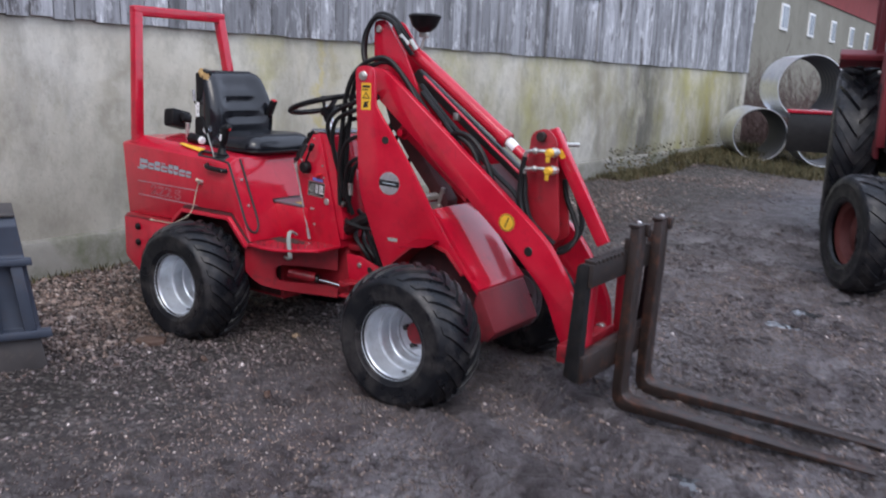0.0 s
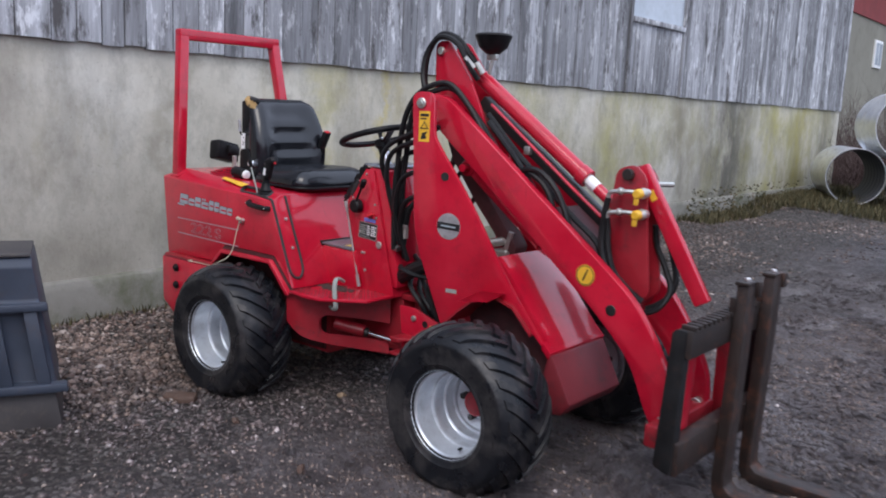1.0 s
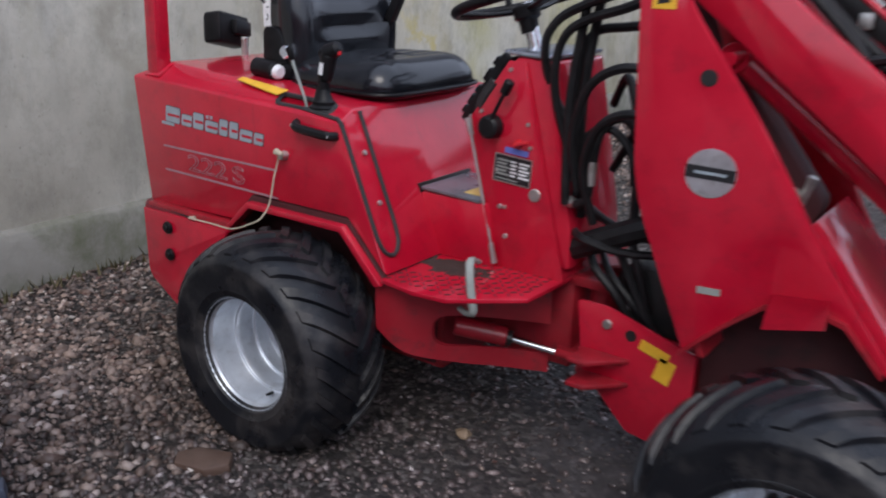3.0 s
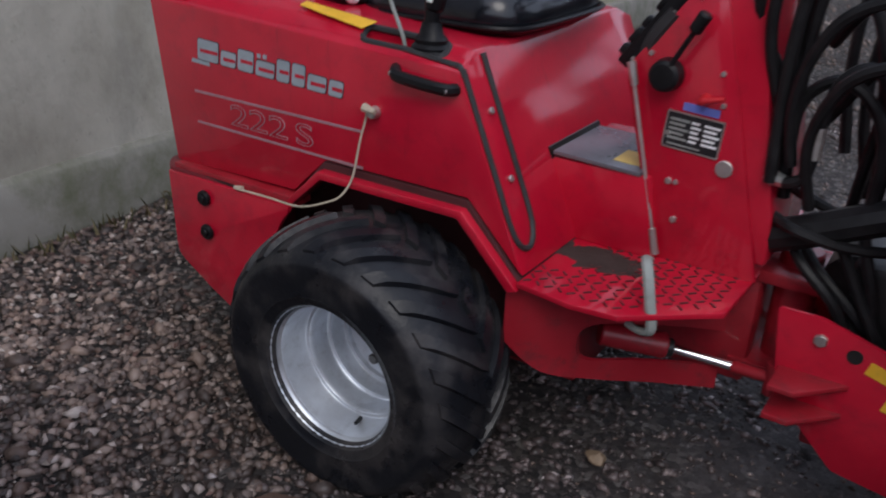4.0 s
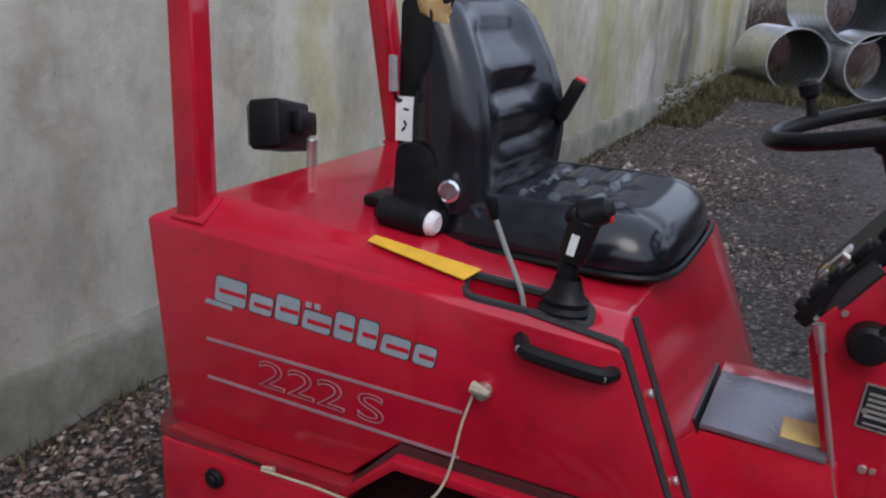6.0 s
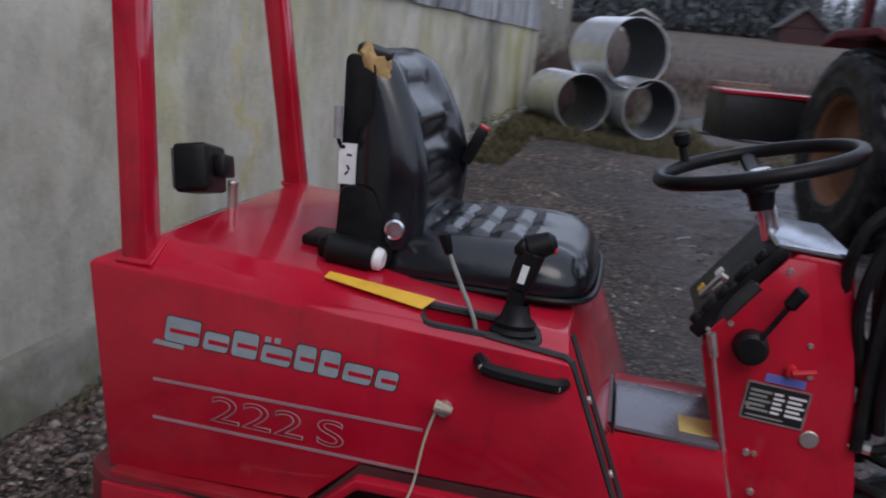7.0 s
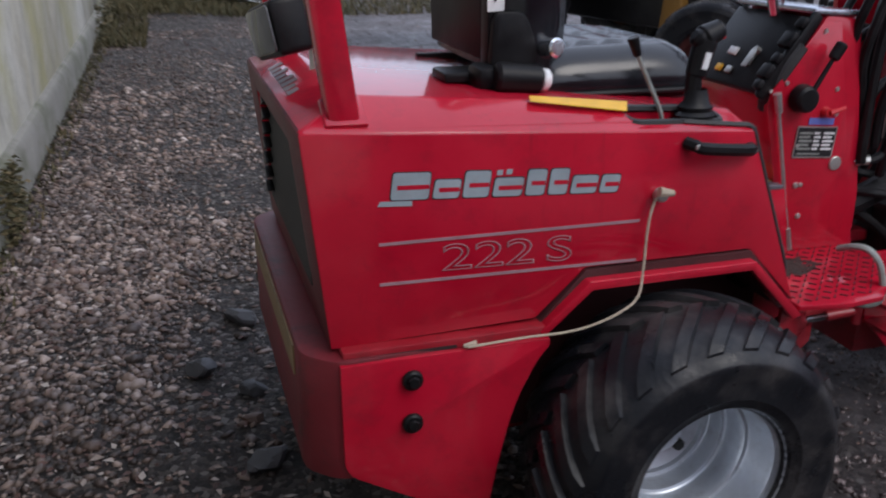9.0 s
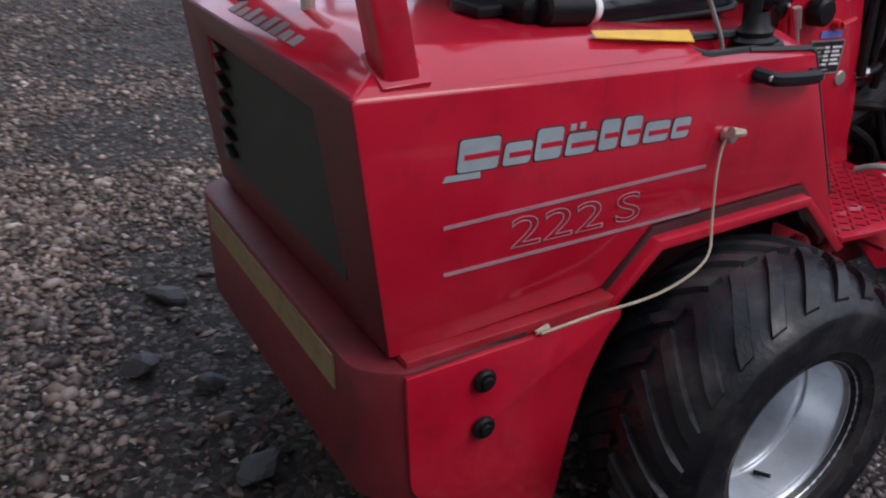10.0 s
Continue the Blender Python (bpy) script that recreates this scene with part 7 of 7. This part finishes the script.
# transport box behind
tbox = part("transport_box", box(-2.20, -1.55, -1.48, 0.54, 0.68, 1.12, 0.01), ENGINE, tractor, "black box with a red top rail")
part("box_rail", box(-2.22, -1.53, -1.50, 0.56, 1.12, 1.16, 0.008), RED, tbox)
part("hitch_arm", merged(box(-1.32, -0.2, -0.40, -0.34, 0.58, 0.66, 0.01), box(-1.32, -0.2, 0.34, 0.40, 0.58, 0.66, 0.01)), ENGINE, tractor)

# ---- far building beyond the barn ----
farhouse = empty("far_barn", (-8.0, 32.0, 0.0), "distant grey rendered barn with red boarded loft", "building")
part("wall", box(-13.0, -3.0, 17.0, 48.0, -0.5, 4.45, 0.0), RENDERED, farhouse)
loft = part("loft", prism([(-13.05, 4.45), (-2.95, 4.45), (-2.95, 6.2), (-8.0, 9.4), (-13.05, 6.2)], 16.95, 48.05, 0.0), RED_BOARD, farhouse, "red board cladding")
part("roof", prism([(-2.4, 6.0), (-2.4, 6.15), (-8.0, 9.65), (-13.6, 6.15), (-13.6, 6.0), (-8.0, 9.45)], 16.5, 48.5, 0.0), ROOF, farhouse)
for k in range(6):
    yk = 21.6 + k * 3.75
    wdw = part("window", box(-3.01, -2.95, yk - 0.42, yk + 0.42, 3.15, 3.95, 0.0), WHITE, farhouse, "small white-framed window")
    for q in (-0.18, 0.18):
        part("pane", box(-2.955, -2.94, yk + q - 0.15, yk + q + 0.15, 3.23, 3.87, 0.0), PANE, wdw)

# ---- small far house by the wood ----
cottage = empty("red_cottage", (21.0, 118.0, 4.3), "small distant red cottage with dark roof", "house")
part("wall", box(18.2, 23.8, 115.0, 121.0, 3.6, 6.4, 0.0), COTTAGE, cottage)
part("gable", prism([(18.1, 6.38), (23.9, 6.38), (21.0, 8.6)], 114.9, 121.1, 0.0), COTTAGE, cottage)
part("roof", prism([(17.6, 6.2), (17.8, 6.1), (21.0, 8.6), (24.2, 6.1), (24.4, 6.2), (21.0, 8.95)], 114.4, 121.6, 0.0), ROOF, cottage)
cot2 = empty("white_farmhouse", (1.0, 100.0, 3.4), "distant pale farmhouse with dark roof", "house")
part("wall", box(-1.2, 3.2, 98.0, 102.0, 2.6, 4.9, 0.0), PALE_HOUSE, cot2)
part("roof", prism([(-1.6, 4.8), (1.0, 6.3), (3.6, 4.8), (1.0, 6.0)], 97.5, 102.5, 0.0), PALE_HOUSE, cot2)

# ---- far spruce wood ----
def wood(name, count, x0, x1, y0, y1, h0, h1, seed, label):
    """Many trees as loose sprays of small needled boughs, thinning out to a tip."""
    g = np.random.default_rng(seed)
    V, Fc = [], []
    per = 380
    for _ in range(count):
        cx, cy = g.uniform(x0, x1), g.uniform(y0, y1)
        z0 = float(ground_height(np.array(cx), np.array(cy))) - 0.3
        h = g.uniform(h0, h1)
        wd = h * g.uniform(0.13, 0.22)
        t = g.random(per) ** 0.85
        a = g.uniform(0, 2 * np.pi, per)
        r = wd * (1.02 - t) * (0.35 + 0.75 * g.random(per))
        px, py, pz = cx + r * np.cos(a), cy + r * np.sin(a), z0 + h * (0.06 + 0.94 * t)
        size = h * (0.010 + 0.020 * g.random(per)) * (1.15 - 0.7 * t)
        tri = g.normal(0, 1, (per, 3, 3)) * np.array([0.8, 0.8, 1.25]) * size[:, None, None]
        tri += np.stack([px, py, pz], 1)[:, None, :]
        V.append(tri.reshape(-1, 3))
    V = np.concatenate(V)
    Fc = np.arange(len(V)).reshape(-1, 3)
    return stuff(name, V, Fc, NEEDLE, label, "trees")


wood("far_woods", 800, -40, 170, 152, 190, 7.5, 10.2, 5, "dark spruce wood along the far edge of the field")
wood("far_woods", 520, -60, 25, 128, 150, 11, 15, 6, "dark tall spruce wood behind the farmhouse")


# bare brown brushwood behind the pipes
def brush(count, x0, x1, y0, y1, h0, h1, seed):
    g = np.random.default_rng(seed)
    V = []
    for _ in range(count):
        x, y = g.uniform(x0, x1), g.uniform(y0, y1)
        z = float(ground_height(np.array(x), np.array(y))) - 0.05
        p = np.array([x, y, z])
        d = np.array([g.normal(0, 0.35), g.normal(0, 0.35), 1.0])
        ln = g.uniform(h0, h1)
        w = 0.010
        for k in range(4):
            q = p + d / np.linalg.norm(d) * ln / 4
            side = np.array([g.normal(), g.normal(), 0.0])
            side = side / np.linalg.norm(side) * w
            V.append([p - side, p + side, q])
            for _t in range(3):
                o = p + (q - p) * g.random()
                e = o + (d / np.linalg.norm(d) + g.normal(0, 0.7, 3)) * ln * 0.16
                V.append([o - side * 0.6, o + side * 0.6, e])
            p, d, w = q, d + g.normal(0, 0.35, 3), w * 0.8
    V = np.array(V).reshape(-1, 3)
    return stuff("brushwood", V, np.arange(len(V)).reshape(-1, 3), TWIG, "bare brown brushwood behind the pipes", "bushes")


brush(1500, -4.5, 0.9, 16.6, 21.0, 1.0, 2.3, 9)
brush(1300, 1.0, 12.0, 23.0, 32.0, 0.5, 1.5, 10)
brush(420, -1.2, 0.4, 14.6, 16.8, 0.5, 1.3, 11)

# ---- winter grass at the wall foot, round the pipes and in the field ----
def grass(name, spots, seed, label, h=(0.05, 0.16)):
    rr = random.Random(seed)
    V, Fc = [], []
    for x0, x1, y0, y1, n, hs in spots:
        for _ in range(n):
            x, y = rr.uniform(x0, x1), rr.uniform(y0, y1)
            z = float(ground_height(np.array(x), np.array(y))) - 0.01
            hgt = rr.uniform(*h) * hs
            a = rr.uniform(0, 2 * pi)
            ln = rr.uniform(0.2, 0.9) * hgt
            wv = 0.006 + 0.02 * hs * rr.random() * 0.4
            b = len(V)
            V.append((x - wv * sin(a), y + wv * cos(a), z))
            V.append((x + wv * sin(a), y - wv * cos(a), z))
            V.append((x + ln * cos(a), y + ln * sin(a), z + hgt))
            Fc.append((b, b + 1, b + 2))
    return stuff(name, np.array(V), np.array(Fc), GRASS, label, "grass")


grass("wall_grass", [(-1.09, -0.55, 8.0, 15.3, 4600, 0.9), (-1.08, -0.95, -2.0, 8.0, 1100, 0.5), (-1.0, 1.6, 10.8, 12.2, 4200, 0.8), (-0.9, 2.2, 11.2, 16.0, 6200, 1.1), (1.5, 6.5, 10.9, 13.3, 5200, 0.9)], 2, "mossy winter grass along the foot of the wall")
grass("field_grass", [(-30, 60, 20, 95, 14000, 1.6), (-4, 2.2, 16, 26, 3000, 1.2), (1, 14, 25, 34, 7000, 1.3)], 4, "tall dead brown field grass")

# weeds growing up the wall
weed_v, weed_f = [], []
rr = random.Random(12)
for q in range(1600):
    y = 8.2 + abs(rr.gauss(0, 2.4)) if q < 900 else (2.1 + rr.gauss(0, 0.13) if q < 1480 else rr.uniform(-2.0, 8.0))
    if y > 15:
        continue
    x = WALL_X + 0.058 + rr.random() * (0.12 if q < 900 else 0.035)
    z = rr.random() ** 2.2 * 0.42 if q < 900 else rr.random() * (0.30 if q < 1480 else 0.04)
    a, s = rr.uniform(0, 6.28), rr.uniform(0.012, 0.034) if q < 900 else rr.uniform(0.006, 0.018)
    b = len(weed_v)
    weed_v += [(x, y, z), (x + 0.02, y + s * cos(a), z + s * sin(a)), (x + 0.03, y + s * 1.4 * cos(a + 0.6), z + s * 1.4 * sin(a + 0.6)), (x + 0.01, y + s * cos(a + 1.2), z + s * sin(a + 1.2))]
    weed_f.append((b, b + 1, b + 2, b + 3))
stuff("wall_weeds", np.array(weed_v), np.array(weed_f), GRASS, "low withered weeds against the barn wall", "weeds")

# ---- puddles ----
def puddle(x, y, rx, ry, seed, level):
    rr = random.Random(seed)
    ph = [rr.uniform(0, 6.28) for _ in range(4)]
    out = []
    for k in range(48):
        a = 2 * pi * k / 48
        r = 1 + 0.22 * sin(2 * a + ph[0]) + 0.16 * sin(3 * a + ph[1]) + 0.12 * sin(5 * a + ph[2]) + 0.08 * sin(9 * a + ph[3])
        out.append((x + rx * r * cos(a), y + ry * r * sin(a)))
    qx, qy = np.meshgrid(np.linspace(x - rx, x + rx, 15), np.linspace(y - ry, y + ry, 15))
    z = float(np.percentile(ground_height(qx, qy), level))
    ob = part("puddle", prism(out, z - 0.03, z, 0.0, "z"), PUDDLE)
    tagged(ob, "shallow rain puddle in the mud", "puddle", "puddles in the yard")


for k, (x, y, rx, ry, level) in enumerate(((3.06, 2.05, 0.12, 0.42, 42), (3.42, -0.46, 0.22, 0.10, 40), (3.22, 2.75, 0.10, 0.25, 38), (1.38, 5.15, 0.08, 0.24, 50))):
    puddle(x, y, rx, ry, k, level)


# flooded hollow between the yard and the field
def pond_outline(x, y, rx, ry, seed):
    rr = random.Random(seed)
    ph = [rr.uniform(0, 6.28) for _ in range(3)]
    out = []
    for k in range(72):
        a = 2 * pi * k / 72
        r = 1 + 0.14 * sin(2 * a + ph[0]) + 0.12 * sin(5 * a + ph[1]) + 0.06 * sin(11 * a + ph[2])
        out.append((x + rx * r * cos(a), y + ry * r * sin(a)))
    return out


pond = part("pond", prism(pond_outline(4.6, 18.0, 2.4, 4.4, 3), -0.05, 0.035, 0.0, "z"), PUDDLE)
tagged(pond, "flooded hollow reflecting the pale sky", "pond")

# low stack of boards beyond the water
boards = empty("plank_stack", (4.0, 25.2, 0.0), "low stack of weathered boards on dark bearers", "plank stack")
zb = float(ground_height(np.array(4.0), np.array(25.2)))
for q in (3.45, 4.0, 4.55):
    part("bearer", box(q - 0.07, q + 0.07, 24.8, 25.6, zb - 0.1, zb + 0.38, 0.01), BARK, boards)
for k in range(4):
    for q in range(4):
        part("plank", box(3.25 + 0.03 * ((k * 3 + q) % 4), 4.72 + 0.04 * ((k + q) % 3), 24.82 + q * 0.2, 25.0 + q * 0.2, zb + 0.38 + k * 0.085, zb + 0.455 + k * 0.085, 0.004), PLANK, boards)

# chevron prints of a tractor tyre in the soft mud
def tyre_prints(x0, y0, x1, y1, seed):
    g = np.random.default_rng(seed)
    length = ((x1 - x0) ** 2 + (y1 - y0) ** 2) ** 0.5
    ux, uy = (x1 - x0) / length, (y1 - y0) / length
    V, Fc = [], []
    for k in range(int(length / 0.062)):
        for side in (-1, 1):
            t = k * 0.062 + (0.031 if side > 0 else 0)
            n = 6
            b = len(V)
            for j in range(n + 1):
                w = side * (0.015 + 0.15 * j / n)
                along = t + 0.085 * j / n
                px, py = x0 + ux * along - uy * w, y0 + uy * along + ux * w
                h = float(ground_height(np.array(px), np.array(py)))
                lift = (0.024 + 0.008 * g.random()) * (1 if 0 < j < n else 0)
                for q, z in ((-0.020, -0.006), (-0.006, lift), (0.006, lift), (0.020, -0.006)):
                    V.append((px + ux * q, py + uy * q, h + z))
            for j in range(n):
                for i in range(3):
                    Fc.append((b + 4 * j + i, b + 4 * j + i + 1, b + 4 * j + 5 + i, b + 4 * j + 4 + i))
    return stuff("tyre_prints", np.array(V), np.array(Fc), GROUND, "chevron tyre prints pressed into the mud", "tyre tracks", True)


tyre_prints(2.25, 0.16, 3.75, -0.78, 3)
tyre_prints(2.05, -0.42, 3.3, -1.25, 4)

# ---- gravel and dead leaves ----
def pebbles(name, n, x0, x1, y0, y1, s0, s1, seed, bias, label, mat=STONE):
    g = np.random.default_rng(seed)
    x = g.uniform(x0, x1, n)
    y = g.uniform(y0, y1, n)
    keep = g.random(n) < bias(x, y)
    x, y = x[keep], y[keep]
    n = len(x)
    s = s0 + (s1 - s0) * g.random(n) ** 1.9
    z = ground_height(x, y) + s * 0.12
    base = np.array([(1, 0, 0), (-1, 0, 0), (0, 1, 0), (0, -1, 0), (0, 0, 1), (0, 0, -1), (0.62, 0.62, 0.35), (-0.62, -0.62, 0.3)]) * 0.9
    faces0 = np.array([(0, 6, 4), (6, 2, 4), (2, 1, 4), (1, 7, 4), (7, 3, 4), (3, 0, 4), (0, 2, 6), (2, 0, 5), (1, 2, 5), (3, 1, 5), (0, 3, 5), (1, 3, 7)])
    a = g.uniform(0, 2 * np.pi, n)
    ca, sa = np.cos(a), np.sin(a)
    loc = base[None] * (1 + 0.5 * (g.random((n, 8, 1)) - 0.5)) * np.stack([s * g.uniform(0.8, 1.4, n), s * g.uniform(0.6, 1.0, n), s * g.uniform(0.4, 0.75, n)], 1)[:, None, :]
    vx = loc[..., 0] * ca[:, None] - loc[..., 1] * sa[:, None] + x[:, None]
    vy = loc[..., 0] * sa[:, None] + loc[..., 1] * ca[:, None] + y[:, None]
    vz = loc[..., 2] + z[:, None]
    verts = np.stack([vx, vy, vz], -1).reshape(-1, 3)
    fc = (faces0[None] + (np.arange(n) * 8)[:, None, None]).reshape(-1, 3)
    return stuff(name, verts, fc, mat, label, "gravel")


def near_bias(x, y):
    v = value_noise(x * 1.2, y * 1.2, 21)
    g = np.clip(1.1 - np.maximum(x - 0.4, 0) / 1.3, 0.035, 1)
    return np.clip(g * np.clip(v * 3.2 - 0.95, 0.07, 1), 0, 1)


def wall_bias(x, y):
    """Thick by the barn, thinning out into the yard; the edge wanders."""
    edge = 0.62 + 0.5 * (value_noise(x * 0.9 + 3, y * 0.9, 27) - 0.5)
    return near_bias(x, y) * np.clip((edge - x) / 0.5, 0, 1)


def yard_bias(x, y):
    edge = 0.62 + 0.5 * (value_noise(x * 0.9 + 3, y * 0.9, 27) - 0.5)
    return near_bias(x, y) * np.clip((x - edge) / 0.5 + 1, 0, 1)


pebbles("gravel", 60000, -1.06, 1.2, -2.4, 3.4, 0.005, 0.024, 1, wall_bias, "loose pale brown gravel by the barn wall")
pebbles("gravel", 60000, 0.0, 4.2, -2.4, 3.4, 0.005, 0.021, 21, yard_bias, "loose dark wet gravel on the yard", STONE_WET)
pebbles("gravel_far", 26000, -1.06, 3.8, 3.4, 11.0, 0.007, 0.026, 2, near_bias, "loose wet gravel farther along the barn")
pebbles("gravel_coarse", 4200, -1.05, 1.0, -2.0, 6.0, 0.014, 0.040, 3, wall_bias, "larger stones among the gravel")
pebbles("gravel_coarse", 1500, 0.0, 3.4, -2.0, 6.0, 0.014, 0.030, 23, yard_bias, "larger dark stones in the wet gravel", STONE_WET)


def leaf_litter(n, seed):
    g = np.random.default_rng(seed)
    x = -1.06 + np.abs(g.normal(0, 0.75, n))
    y = g.uniform(-2.2, 9.0, n)
    keep = (g.random(n) < np.clip(value_noise(x * 1.5, y * 1.5, 33) * 1.4 - 0.2, 0.03, 1)) & (x < 3.2)
    x, y = x[keep], y[keep]
    n = len(x)
    s = g.uniform(0.006, 0.017, n)
    z = ground_height(x, y) + 0.008
    a = g.uniform(0, 2 * np.pi, n)
    shape = np.array([(-1, 0, 0), (0, -0.55, 0.25), (1.1, 0, 0.1), (0, 0.55, 0.3)])
    loc = shape[None] * s[:, None, None] * (1 + 0.6 * (g.random((n, 4, 1)) - 0.5))
    loc[..., 2] += (g.random((n, 4)) - 0.4) * s[:, None] * 0.7
    vx = loc[..., 0] * np.cos(a)[:, None] - loc[..., 1] * np.sin(a)[:, None] + x[:, None]
    vy = loc[..., 0] * np.sin(a)[:, None] + loc[..., 1] * np.cos(a)[:, None] + y[:, None]
    verts = np.stack([vx, vy, loc[..., 2] + z[:, None]], -1).reshape(-1, 3)
    fc = (np.array([[(0, 1, 2), (0, 2, 3)]]) + (np.arange(n) * 4)[:, None, None]).reshape(-1, 3)
    return stuff("leaf_litter", verts, fc, LEAF, "wet brown dead leaves and chips on the gravel", "leaves")


leaf_litter(12000, 4)


def mud_bias(x, y):
    return np.clip((x - 1.2) / 1.5, 0.05, 1) * np.clip(value_noise(x * 2.5, y * 2.5, 44) * 2.0 - 0.6, 0.05, 1)


clods = pebbles("mud_clods", 46000, 0.7, 4.6, -2.3, 6.0, 0.004, 0.030, 8, mud_bias, "dark clods of wet mud in the ruts")
clods.data.materials.clear()
clods.data.materials.append(GROUND)


def grit_bias(x, y):
    return np.clip((x - 0.9) / 0.8, 0.1, 1) * np.clip(value_noise(x * 3.1, y * 3.1, 61) * 1.8 - 0.25, 0.1, 1)


pebbles("grit", 120000, 0.5, 4.3, -2.1, 3.6, 0.0025, 0.0095, 15, grit_bias, "fine dark grit in the wet mud")
